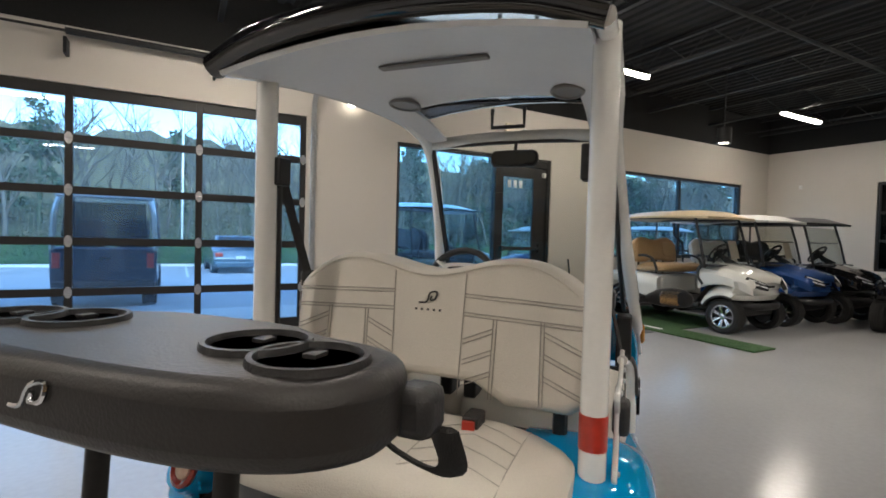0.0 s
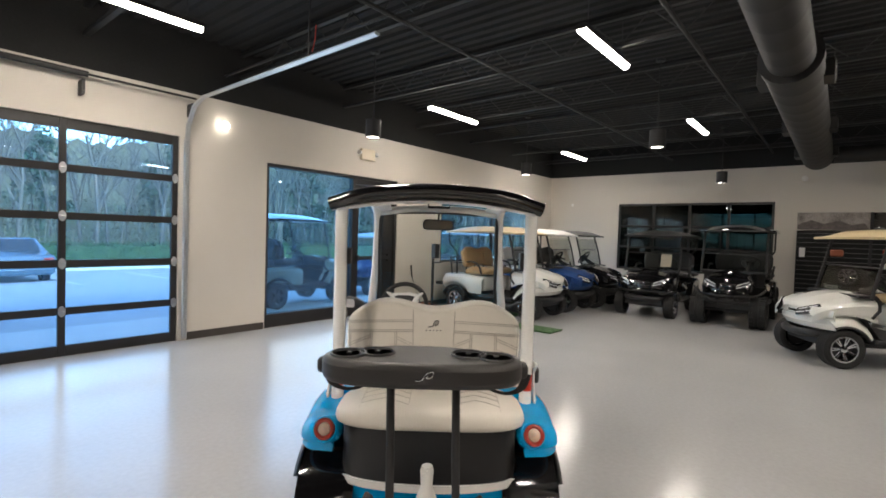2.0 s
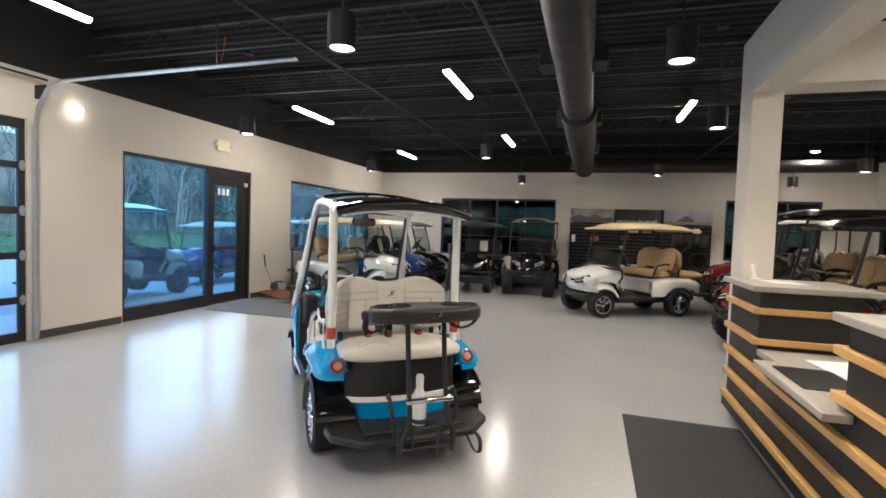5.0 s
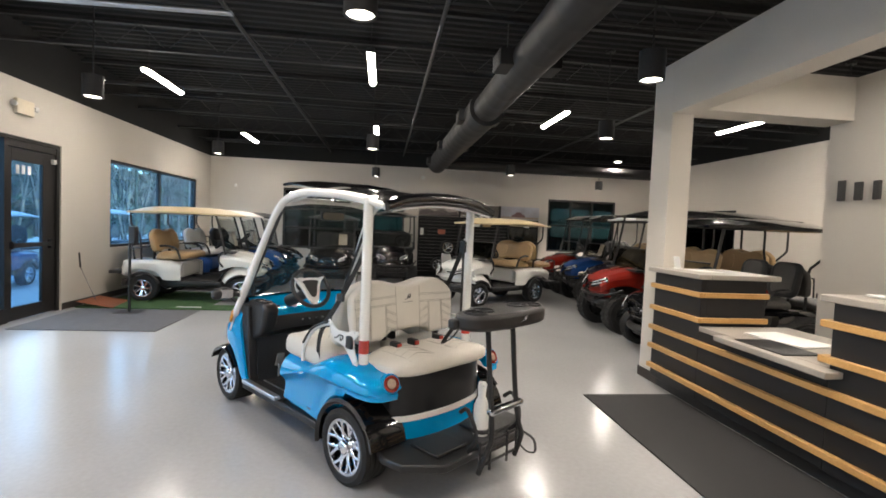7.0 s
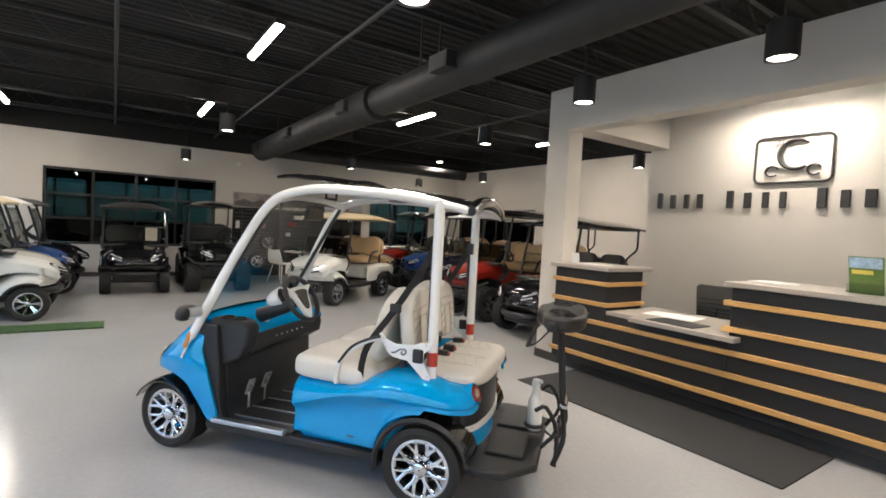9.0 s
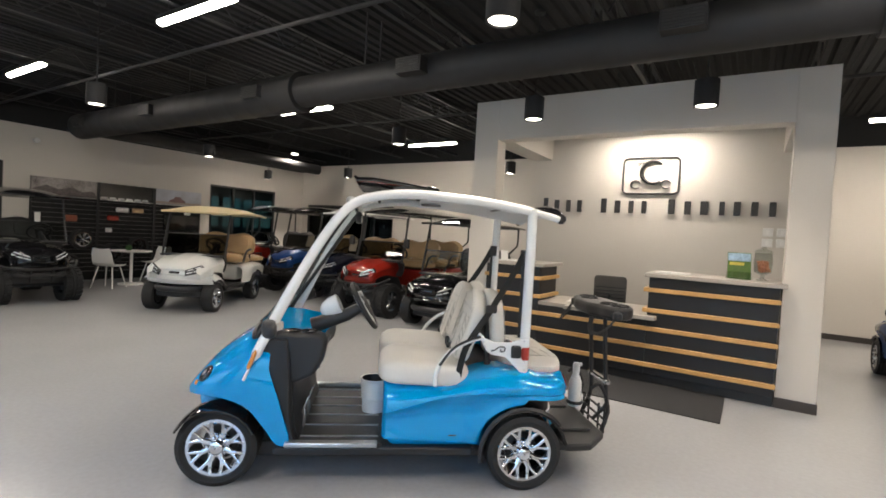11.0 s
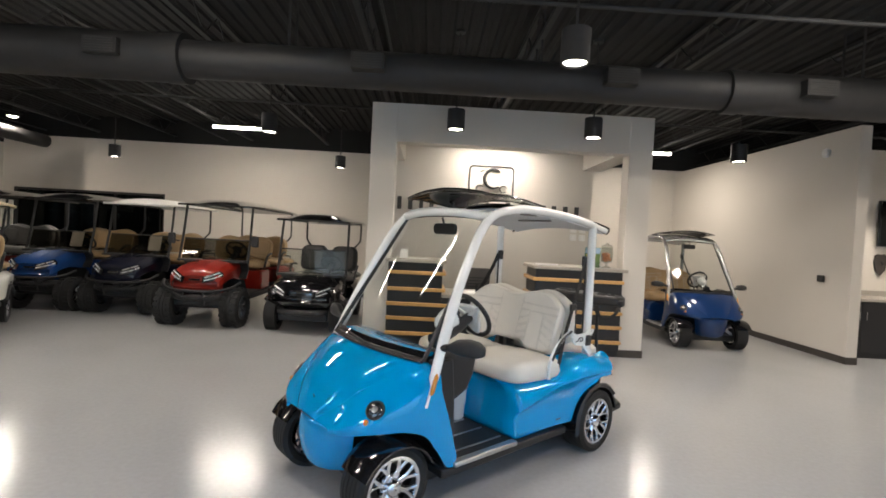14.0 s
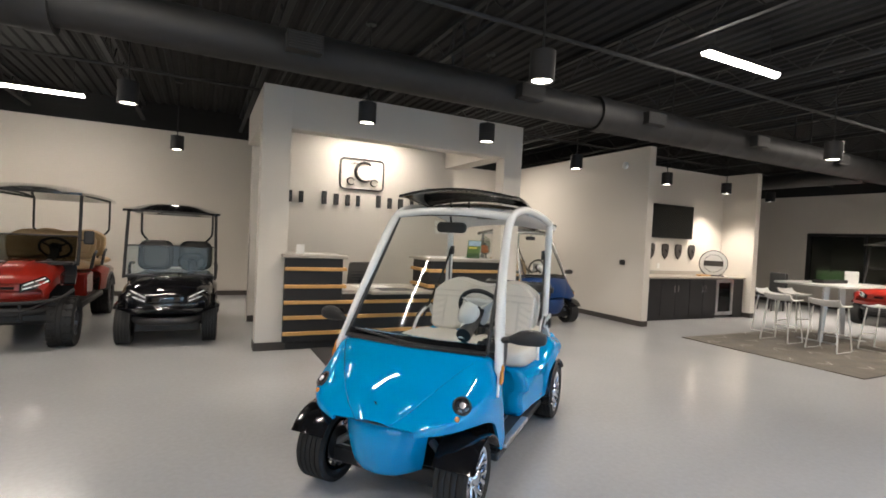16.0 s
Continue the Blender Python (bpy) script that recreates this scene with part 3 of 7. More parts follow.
# the sky's light through the garage door and the two shop windows
DAY = (0.77, 0.90, 1.0)
area("door_daylight", pose((GX0 + GX1) / 2, FRONT - 0.012, GTOP / 2 + 0.05, -90), GX1 - GX0 - 0.2, GTOP - 0.2, 16.0, DAY)
area("entrance_daylight", pose((DX0 + DX1) / 2, FRONT - 0.012, DTOP / 2 + 0.1, -90), DX1 - DX0 - 0.2, DTOP - 0.3, 12.0, DAY)
area("window_daylight", pose((WX0 + WX1) / 2, FRONT - 0.012, (WZ0 + WZ1) / 2, -90), WX1 - WX0 - 0.2, WZ1 - WZ0 - 0.1, 5.0, DAY)
wa = thing("wall_washer", pose(0.4, -3.0, 3.16), "short linear wall washer above the sign wall", "light")
part("housing", Form().span((-0.6, -0.05, 0.0), (0.6, 0.05, 0.07)), STEELBLK, wa)
part("diffuser", Form().span((-0.58, -0.04, -0.012), (0.58, 0.04, -0.001)), TUBE, wa)
for x in (-0.5, 0.5):
    part("hanger", Form().cyl((x, 0, 0.07), (x, 0, DECK - 3.16), 0.006, n=6), STEELBLK, wa)
area("washer_lamp", pose(0.4, -3.0, 3.135), 1.1, 0.07, 12.0, WARM)
wl = thing("wall_lamp", pose(1.98, FRONT, 2.89), "small round white wall lamp", "lamp")
part("backplate", Form().cyl((0, -0.02, 0), (0, -0.001, 0), 0.05, n=20), WHITEPL, wl)
part("bulb", Form().ball((0, -0.07, 0), 0.055), CANGLOW, wl, "glowing bulb")

# exit sign
ex = thing("exit_sign", pose(4.6, FRONT, 2.88), "backlit beige emergency exit sign", "sign")
part("box", Form().span((-0.16, -0.06, -0.1), (0.16, -0.003, 0.1)), EXITG, ex, bevel=0.012)
for s in (-1, 1):
    part("lamp_head", Form().cyl((s * 0.17, -0.04, 0.02), (s * 0.22, -0.05, 0.02), 0.03, 0.04, 12), WHITEPL, ex)

# ---- ductwork, joists ----
DY, DZ = 0.05, 3.16
du = thing("air_duct", Matrix(), "dark painted round spiral air duct under the ceiling", "duct")
du["kind"] = "structure"
segs = [(-12.5, -1.6, 0.215), (-1.6, 4.1, 0.19), (4.1, 10.3, 0.24)]
for a, b, r in segs:
    f = Form()
    n = int((b - a) / 0.4)
    pts, rr = [], []
    for i in range(n + 1):
        x = a + (b - a) * i / n
        for dx, k in ((0, 1.0), (0.012, 1.005), (0.03, 1.0)):
            pts.append((x + dx, DY, DZ + 0.02)), rr.append(r * k)
    f.tube(pts, rr, 24)
    part("duct_run", f, DUCT, du, sharp=60)
for x in (-1.6, 4.1):
    part("collar", Form().cyl((x - 0.09, DY, DZ + 0.02), (x + 0.09, DY, DZ + 0.02), 0.225 if x < 0 else 0.2 if x < 3 else 0.25, n=24), DUCT, du)
for x in (-9.4, -7.0, -4.65, -2.35, -0.355, 2.15, 4.7, 7.35, 9.8):
    for s in (-1, 1):
        f = Form().span((x - 0.16, DY + s * 0.17, DZ - 0.06), (x + 0.16, DY + s * 0.31, DZ + 0.1))
        reg = part("register", f, DUCT, du, bevel=0.005)
        g = Form()
        for k in range(6):
            g.span((x - 0.14, DY + s * 0.312, DZ - 0.045 + k * 0.024), (x + 0.14, DY + s * 0.318, DZ - 0.033 + k * 0.024))
        part("grille", g, DKGREY, reg, "slatted grey vent grille")
for x in (-9.5, -6.5, -3.0, 0.4, 3.0, 6.6, 9.0):
    part("strap", Form().span((x - 0.012, DY - 0.005, DZ + 0.2), (x + 0.012, DY + 0.005, DECK)).span((x - 0.012, DY - 0.26, DZ + 0.02), (x + 0.012, DY - 0.25, DECK)), STEELBLK, du)
part("branch", Form().tube([(10.0, -0.2, DZ), (10.0, -2.0, DZ), (10.0, -5.8, DZ)], 0.14, 18), DUCT, du, sharp=60)
part("branch", Form().tube([(-9.0, -0.2, DZ), (-9.0, -3.2, DZ), (-9.0, -5.8, DZ)], 0.16, 18), DUCT, du, sharp=60)
for i in range(14):
    x = -12.4 + i * 1.83
    e = thing("roof_joist", pose(x, 0, 0), "black open-web steel roof joist", "joist", "roof joists")
    e["kind"] = "structure"
    for z in (3.62, 3.93):
        part("chord", Form().span((-0.03, SOUTH, z - 0.02), (0.03, FRONT, z + 0.02)), STEELBLK, e)
    n = int((FRONT - SOUTH - 0.6) / 0.33)
    part("web", Form().tube([(0, SOUTH + 0.2 + 0.33 * k, 3.62 if k % 2 else 3.93) for k in range(n + 1)], 0.01, 5), STEELBLK, e)
for y, z in ((3.0, 3.55), (-2.7, 3.5), (0.9, 3.56)):
    tagged(part("ceiling_pipe", Form().tube([(WEST, y, z), (EAST, y, z)], 0.022, 8), STEELBLK), "black sprinkler pipe below the deck", "pipe", "ceiling pipes", "structure")
for x in (2.0, 6.5, 10.8, -3.6):
    tagged(part("ceiling_conduit", Form().tube([(x, SOUTH, 3.58), (x, FRONT, 3.58)], 0.016, 8), STEELBLK), "thin black conduit below the deck", "pipe", "ceiling pipes", "structure")


# ---- carts ----
def wheel(parent, x, y, r, w, rim_r, style, side, rim=None, up=0.0):
    """A wheel: the rim with the tyre on it. side: +1 when its face looks to +y."""
    m = pose(x, y, r + up, -90 * side)
    f = Form().lathe([(rim_r, -w * 0.45), (rim_r, w * 0.42), (rim_r * 0.9, w * 0.44), (rim_r * 0.88, w * 0.1), (rim_r * 0.86, -w * 0.45)], 28)
    face = w * 0.40
    if style == "mesh":
        for i in range(8):
            a = 2 * math.pi * (i + 0.5) / 8
            c0, s0 = math.cos(a), math.sin(a)
            f.tube([(0.26 * rim_r * c0, 0.26 * rim_r * s0, face - 0.018), (0.50 * rim_r * c0, 0.50 * rim_r * s0, face - 0.008)], [0.022, 0.018], 8, flat=0.6)
            for d in (-1, 1):
                f.tube([(k * rim_r * math.cos(a + d * q), k * rim_r * math.sin(a + d * q), face + z) for k, q, z in ((0.48, 0.0, -0.010), (0.60, 0.05, -0.006), (0.72, 0.115, -0.002), (0.84, 0.16, 0.002), (0.97, 0.20, 0.006))], [0.014, 0.0125, 0.0105, 0.0105, 0.014], 8, flat=0.65)
    elif style == "spoke":
        for i in range(7):
            a = 2 * math.pi * i / 7
            for d in (-0.1, 0.1):
                f.tube([(0.22 * rim_r * math.cos(a + d), 0.22 * rim_r * math.sin(a + d), face - 0.02), (0.93 * rim_r * math.cos(a + d * 1.2), 0.93 * rim_r * math.sin(a + d * 1.2), face)], [0.014, 0.012], 6)
    else:
        for i in range(5):
            a = 2 * math.pi * i / 5
            f.tube([(0.2 * rim_r * math.cos(a), 0.2 * rim_r * math.sin(a), face - 0.02), (0.93 * rim_r * math.cos(a), 0.93 * rim_r * math.sin(a), face)], [0.03, 0.022], 6)
    if style == "mesh":
        f.lathe([(0.45 * rim_r, face - 0.06), (0.45 * rim_r, face - 0.022), (0.41 * rim_r, face - 0.012), (0.27 * rim_r, face - 0.016), (0.26 * rim_r, face + 0.012), (0.20 * rim_r, face + 0.021), (0.004, face + 0.023)], 24)
    else:
        f.lathe([(0.3 * rim_r, face - 0.05), (0.3 * rim_r, face - 0.012), (0.24 * rim_r, face + 0.006), (0.004, face + 0.01)], 18)
    f.lathe([(rim_r * 0.93, face + 0.012), (rim_r * 1.03, face + 0.012), (rim_r * 1.03, face - 0.01), (rim_r * 0.93, face - 0.01), (rim_r * 0.93, face + 0.012)], 28)
    wh = part("wheel", f, rim or CHROME, parent, "chrome alloy wheel" if rim is None else "", m=m, sharp=45)
    drum = 0.62 if style == "mesh" else 0.84
    part("brake_drum", Form().lathe([(0.02, -w * 0.3), (rim_r * drum, -w * 0.3), (rim_r * drum, -w * 0.05), (rim_r * 0.5, 0.0), (0.02, 0.0)], 20), BLKPLA, wh, "black brake drum")
    if style == "mesh":
        for i in range(5):
            a = 2 * math.pi * i / 5
            part("lug_nut", Form().lathe([(0.011, 0.0), (0.011, 0.014), (0.006, 0.019), (0.0005, 0.02)], 6, pose(0.335 * rim_r * math.cos(a), 0.335 * rim_r * math.sin(a), face - 0.016)), CHROME, wh, "chrome lug nut")
    prof = [(rim_r * 0.98, -w * 0.40), (rim_r * 1.08, -w * 0.5), (r * 0.88, -w * 0.53), (r * 0.965, -w * 0.47)]
    for k in range(5):
        z = -w * 0.38 + k * w * 0.19
        prof += [(r, z - w * 0.07), (r, z + w * 0.07), (r * 0.972, z + w * 0.08), (r * 0.972, z + w * 0.11)]
    prof = prof[:-2] + [(r * 0.965, w * 0.47), (r * 0.88, w * 0.53), (rim_r * 1.08, w * 0.5), (rim_r * 0.98, w * 0.40)]
    g = Form().lathe(prof, 40)
    g.f = g.f[:-2]
    if r > 0.25:      # chunky off-road blocks
        tread = Form()
        for i in range(22):
            a = 2 * math.pi * i / 22
            for s, d in ((-1, 0.0), (1, 0.14)):
                c = Matrix.Rotation(a + d, 4, "Z") @ Matrix.Translation((r * 0.992, 0, s * w * 0.33))
                tread.box((0, 0, 0), (0.026, 0.05, w * 0.34), c)
        tagged(part("tread", tread, RUBBER, wh), "black off-road tread blocks", kind="stuff")
    part("tyre", g, RUBBER, wh, "black rubber tyre", sharp=30)
    return wh


def cowl(stations, k=3):
    """A nose shell: stations of (x, top z, half width, shoulder z, lower z)."""
    rows = []
    for x, zt, w, zs, zl in stations:
        d = zt - zs
        half = [(0.0, zt), (0.26 * w, zt - 0.01 * d), (0.31 * w, zt - 0.10 * d), (0.62 * w, zt - 0.26 * d), (0.74 * w, zt - 0.42 * d), (0.93 * w, zs), (w, zs - 0.25 * (zs - zl)), (1.0 * w, zl + 0.12 * (zs - zl)), (0.985 * w, zl)]
        rows.append([(x, -y, z) for y, z in reversed(half[1:])] + [(x, y, z) for y, z in half])
    cols = list(zip(*rows))
    cols = [curve(c, k) for c in cols]
    return [list(r) for r in zip(*cols)]


def shell(rows, t=0.012):
    """A thin open sheet given thickness by a second sheet set inwards along its normals."""
    rows = [[Vector(p) for p in r] for r in rows]
    m, n = len(rows), len(rows[0])
    mid = sum((p for r in rows for p in r), Vector()) / (m * n)
    nrm, turn = [], 0.0
    for i in range(m):
        for j in range(n):
            a = rows[min(i + 1, m - 1)][j] - rows[max(i - 1, 0)][j]
            b = rows[i][min(j + 1, n - 1)] - rows[i][max(j - 1, 0)]
            v = a.cross(b)
            v = v.normalized() if v.length > 1e-9 else Vector((0, 0, 0))
            turn += v.dot(mid - rows[i][j])
            nrm.append(v)
    d = t if turn > 0 else -t
    f = Form().loft(rows, False, False)
    inner = [[rows[i][j] + nrm[i * n + j] * d for j in range(n)] for i in range(m)]
    k = len(f.v)
    f.loft(inner, False, False)
    for j in range(n - 1):
        f.f.append((j, j + 1, k + j + 1, k + j))
        f.f.append(((m - 1) * n + j, (m - 1) * n + j + 1, k + (m - 1) * n + j + 1, k + (m - 1) * n + j))
    for i in range(m - 1):
        f.f.append((i * n, (i + 1) * n, k + (i + 1) * n, k + i * n))
        f.f.append((i * n + n - 1, (i + 1) * n + n - 1, k + (i + 1) * n + n - 1, k + i * n + n - 1))
    return f


def spow(a, k):
    return math.copysign(abs(a) ** k, a)


SOFT, PLAN = 0.55, 0.36      # roundness of a cushion's edge, and of its plan


def cushion(x0, x1, w, z0, z1, humps=0.012, skew=0.0, bow=0.03):
    """A padded bench with soft rounded edges: a squared ellipsoid with a flatter underside."""
    n, rows = 44, []
    zc, hz = z0 + 0.35 * (z1 - z0), 0.65 * (z1 - z0)
    for i in range(17):
        a = radians(-88 + 176 * i / 16)
        c, q = spow(math.cos(a), SOFT), spow(math.sin(a), SOFT)
        r = []
        for j in range(n):
            b = 2 * math.pi * (j + 0.5) / n
            u, v = c * spow(math.cos(b), PLAN), c * spow(math.sin(b), PLAN)
            z = zc + (hz if q > 0 else 0.35 * (z1 - z0)) * q - humps * math.cos(2 * math.pi * v) * max(0.0, q)
            r.append((x0 + (x1 - x0) * (u + 1) / 2 + bow * (1 - abs(v) ** 4) * u / 2, v * w, z + skew * (u + 1) / 2))
        rows.append(r)
    return Form().loft(rows, True, True)


def ribbon(pts, width, t=0.003):
    """A flat strap whose face looks sideways: width lies in the plane of x and z."""
    pts = curve(pts, 4)
    rows = []
    for i, p in enumerate(pts):
        d = pts[min(i + 1, len(pts) - 1)] - pts[max(i - 1, 0)]
        w = Vector((d.z, 0, -d.x)).normalized() * width / 2
        o = Vector((0, t / 2, 0))
        rows.append([p + w + o, p - w + o, p - w - o, p + w - o])
    return Form().loft(rows, True, True)


def back_outline(w, h, dip=0.07, low=0.05):
    """Outline of a two-person backrest: double-humped top, waved foot."""
    pts = []
    for i in range(25):
        v = -1 + 2 * i / 24
        hump = h - dip * (0.5 + 0.5 * math.cos(2 * math.pi * v * 0.92)) * (1 if abs(v) < 0.54 else 0.0) - (0.0 if abs(v) < 0.54 else (abs(v) - 0.54) ** 2 * h * 1.3)
        pts.append((v * w * (1.0 if abs(v) < 0.99 else 0.985), hump))
    pts += [(w * 0.985, h * 0.4), (w * 0.94, h * 0.06), (w * 0.86, 0.0), (w * 0.5, 0.0), (w * 0.3, low), (-w * 0.3, low), (-w * 0.5, 0.0), (-w * 0.86, 0.0), (-w * 0.94, h * 0.06), (-w * 0.985, h * 0.4)]
    return pts


def steering(parent, c, tilt, r=0.17, hub=WHITEP, column=BLKPLA):
    m = Matrix.Translation(c) @ pose(0, 0, 0, 0, -tilt, 0)
    f = Form()
    f.tube([m @ Vector((r * math.cos(a), r * math.sin(a), 0)) for a in (2 * math.pi * i / 28 for i in range(28))], 0.016, 8, True)
    w = part("steering_wheel", f, BLKPLA, parent, "black steering wheel rim")
    g = Form()
    for a in (0, 125, 235):
        g.tube([m @ Vector((0, 0, -0.01)), m @ Vector((r * math.cos(radians(a + 180)), r * math.sin(radians(a + 180)), 0))], [0.034, 0.02], 8, flat=0.5)
    part("spokes", g, hub, w)
    if hub is WHITEP:       # a white rounded triangle round a dark pad
        tri = [(p.x, p.y) for p in curve([(0.075, 0.095, 0), (0.075, -0.095, 0), (0.0, -0.075, 0), (-0.115, -0.03, 0), (-0.115, 0.03, 0), (0.0, 0.075, 0)], 4, True)]
        hb = part("hub", Form().slab(tri, 0.03, m @ pose(0, 0, -0.004)), hub, w, "white triangular hub", bevel=0.008)
        part("hub_pad", Form().slab([(x * 0.66 + 0.004, y * 0.66) for x, y in tri], 0.012, m @ pose(0, 0, 0.012)), DKGREY, hb, "grey centre pad", bevel=0.004)
    else:
        part("hub", Form().slab(rrect(0.15, 0.13, 0.05), 0.04, m), BLKPLA, w, bevel=0.01)
    part("steering_column", Form().tube([m @ Vector((0, 0, -0.01)), m @ Vector((0, 0, -0.12)), m @ Vector((0.04, 0, -0.34))], [0.032, 0.04, 0.05], 14), column, parent, "black steering column")


def curved_cart(label, paint, trim, seat, m, full, group):
    """The rounded two-plus-two cart. Origin under the rear axle, x ahead, y to its left."""
    e = thing("golf_cart", m, label, "golf cart", group)
    for x, y, s in ((1.76, 0.435, 1), (1.76, -0.435, -1), (0.0, 0.505, 1), (0.0, -0.505, -1)):
        wheel(e, x, y, 0.221, 0.175, 0.158, "mesh", s, up=0.02)
    # painted nose: a nearly flat bonnet set off by a seam, with rounded fenders beside it
    st = [(1.43, 0.83, 0.545, 0.79, 0.262, 0.475), (1.475, 0.845, 0.55, 0.785, 0.272, 0.472), (1.52, 0.858, 0.554, 0.775, 0.375, 0.468), (1.57, 0.866, 0.556, 0.762, 0.455, 0.462), (1.63, 0.866, 0.555, 0.735, 0.498, 0.447),
          (1.72, 0.822, 0.542, 0.69, 0.525, 0.39), (1.82, 0.749, 0.508, 0.64, 0.53, 0.318), (1.90, 0.672, 0.455, 0.595, 0.522, 0.252), (1.965, 0.594, 0.37, 0.55, 0.505, 0.178), (2.01, 0.528, 0.25, 0.515, 0.485, 0.10)]

    def door_edge(q):
        """The rear edge of the cowl sweeps back towards the sill."""
        k = min(1.0, max(0.0, (1.55 - q[0]) / 0.12))
        zs, dx = (0.0, 0.27, 0.34, 0.40, 0.47, 0.547, 0.62, 0.69, 0.75, 0.82, 0.90, 2.0), (-0.074, -0.074, -0.062, -0.045, -0.022, 0.006, 0.036, 0.058, 0.066, 0.054, 0.01, 0.01)
        i = max(j for j in range(11) if zs[j] <= q[2])
        u = (q[2] - zs[i]) / (zs[i + 1] - zs[i])
        return Vector((q[0] + k * (dx[i] * (1 - u) + dx[i + 1] * u), q[1], q[2]))

    rows = []
    for x, zt, w, zs, zl, ys in st:
        zh = zt - 0.006 - 0.16 * (zt - zs)
        half = [(0.0, zt), (0.5 * ys, zt - 0.25 * (zt - zh)), (ys - 0.005, zh), (ys, zh - 0.007), (ys + 0.005, zh - 0.001)]
        a, b, c = Vector((ys + 0.005, zh - 0.001)), Vector((ys + 0.62 * (0.95 * w - ys), zh - 0.14 * (zh - zs))), Vector((0.95 * w, zs))
        half += [tuple((1 - t) ** 2 * a + 2 * t * (1 - t) * b + t * t * c) for t in (0.3, 0.55, 0.8, 1.0)]
        half += [(0.99 * w, zs - 0.18 * (zs - zl)), (w, zs - 0.45 * (zs - zl)), (w, zl + 0.12 * (zs - zl)), (0.985 * w, zl)]
        rows.append([(x, -y, z) for y, z in reversed(half[1:])] + [(x, y, z) for y, z in half])
    mid = len(rows[0]) // 2
    rows = [[door_edge(q) for q in r] for r in zip(*[curve(c, 4) for c in zip(*rows)])]
    part("front_cowl", shell(rows, 0.02), paint, e, "glossy painted nose cowl", sharp=60)
    groove = [r[mid + 3] for r in rows if r[mid].x > 1.60]
    groove += [r[mid - 3] for r in reversed(rows) if r[mid].x > 1.60]
    part("hood_seam", Form().tube([p + Vector((0, 0, 0.0005)) for p in groove], 0.0022, 5), BLKPLA, e, "dark bonnet seam")
    rows = []
    for z, x, w in ((0.505, 1.985, 0.25), (0.48, 2.005, 0.262), (0.4, 2.015, 0.255), (0.3, 2.0, 0.235), (0.235, 1.97, 0.21), (0.21, 1.93, 0.185)):
        rows.append([(x - 0.16 * abs(v) ** 2.6, v * w, z) for v in (-1, -0.85, -0.6, -0.3, 0, 0.3, 0.6, 0.85, 1)])
    part("nose_panel", shell([list(r) for r in zip(*[curve(c, 3) for c in zip(*rows)])], 0.03), paint, e, sharp=60)
    part("emblem", Form().slab([(-0.03, -0.004), (0.0, 0.012), (0.035, 0.02), (0.012, 0.0), (0.03, -0.016), (0.0, -0.006)], 0.006, pose(1.957, 0, 0.592, 0, 50, 90)), DARKLENS, e, "small dark badge")
    for s in (1, -1):
        lm = Matrix.Translation((1.851, s * 0.445, 0.64)) @ Vector((0.66, s * 0.42, 0.62)).to_track_quat("Z", "Y").to_matrix().to_4x4()
        hl = part("headlight", Form().lathe([(0.044, -0.01), (0.044, 0.0), (0.036, 0.006), (0.018, 0.011), (0.0005, 0.013)], 24, lm), DARKLENS, e, "round dark headlight", sharp=60)
        part("bezel", Form().tube([lm @ Vector((0.046 * math.cos(a), 0.046 * math.sin(a), 0.001)) for a in (2 * math.pi * i / 24 for i in range(24))], 0.006, 6, True), BLKPLA, hl)
        part("reflector", Form().lathe([(0.017, 0.0105), (0.016, 0.0135), (0.0005, 0.0155)], 16, lm), ALU, hl, "pale lamp reflector")
        part("marker_lamp", Form().ball((1.90, s * 0.44, 0.585), 0.017, (0.8, 0.8, 1)), AMBER, e, "small amber marker lamp")
        # black cycle fender over the front wheel, and suspension arm
        rows = []
        for i in range(9):
            a = radians(28 + 125 * i / 8)
            rows.append([(1.76 + 0.252 * math.cos(a) * (1 - 0.06 * abs(v) ** 3), s * (0.455 + 0.115 * v), 0.235 + 0.252 * math.sin(a) * (1 - 0.06 * abs(v) ** 3)) for v in (-1, -0.8, -0.4, 0, 0.4, 0.8, 1)])
        part("front_fender", shell(rows, 0.01), BLKGLOSS, e, "gloss black wheel fender", sharp=60)
        part("suspension_arm", Form().tube([(1.76, s * 0.2, 0.22), (1.76, s * 0.4, 0.22)], 0.018, 8).tube([(1.72, s * 0.22, 0.36), (1.76, s * 0.39, 0.24)], 0.022, 8), ALU, e)
        # side of the passenger cell and the curved frame rail
        rail = [(1.617, s * 0.563, 0.64), (1.56, s * 0.545, 0.78), (1.485, s * 0.517, 0.95), (1.36, s * 0.478, 1.22), (1.23, s * 0.45, 1.46), (1.135, s * 0.436, 1.60), (1.04, s * 0.432, 1.678), (0.9, s * 0.437, 1.718), (0.72, s * 0.445, 1.735), (0.4, s * 0.452, 1.722), (0.1, s * 0.458, 1.69), (-0.165, s * 0.465, 1.64)]
        part("roof_rail", Form().tube(rail, [0.008, 0.027, 0.031] + [0.0285] * 8 + [0.022], 12, smooth=4), trim, e, "white curved frame rail" if full else "silver curved frame rail")
        part("side_marker", Form().tube([(1.594, s * 0.568, 0.705), (1.588, s * 0.571, 0.72), (1.561, s * 0.566, 0.795), (1.556, s * 0.562, 0.81)], [0.006, 0.0125, 0.0125, 0.006], 10), AMBER, e, "amber side marker")
        part("rear_post", Form().tube([(0.0, s * 0.46, 0.66), (0.0, s * 0.46, 1.69)], 0.03, 14), trim, e)
        part("reflector_band", Form().tube([(0.0, s * 0.46, 0.772), (0.0, s * 0.46, 0.85)], 0.0315, 14), REDREF, e, "red reflective band")
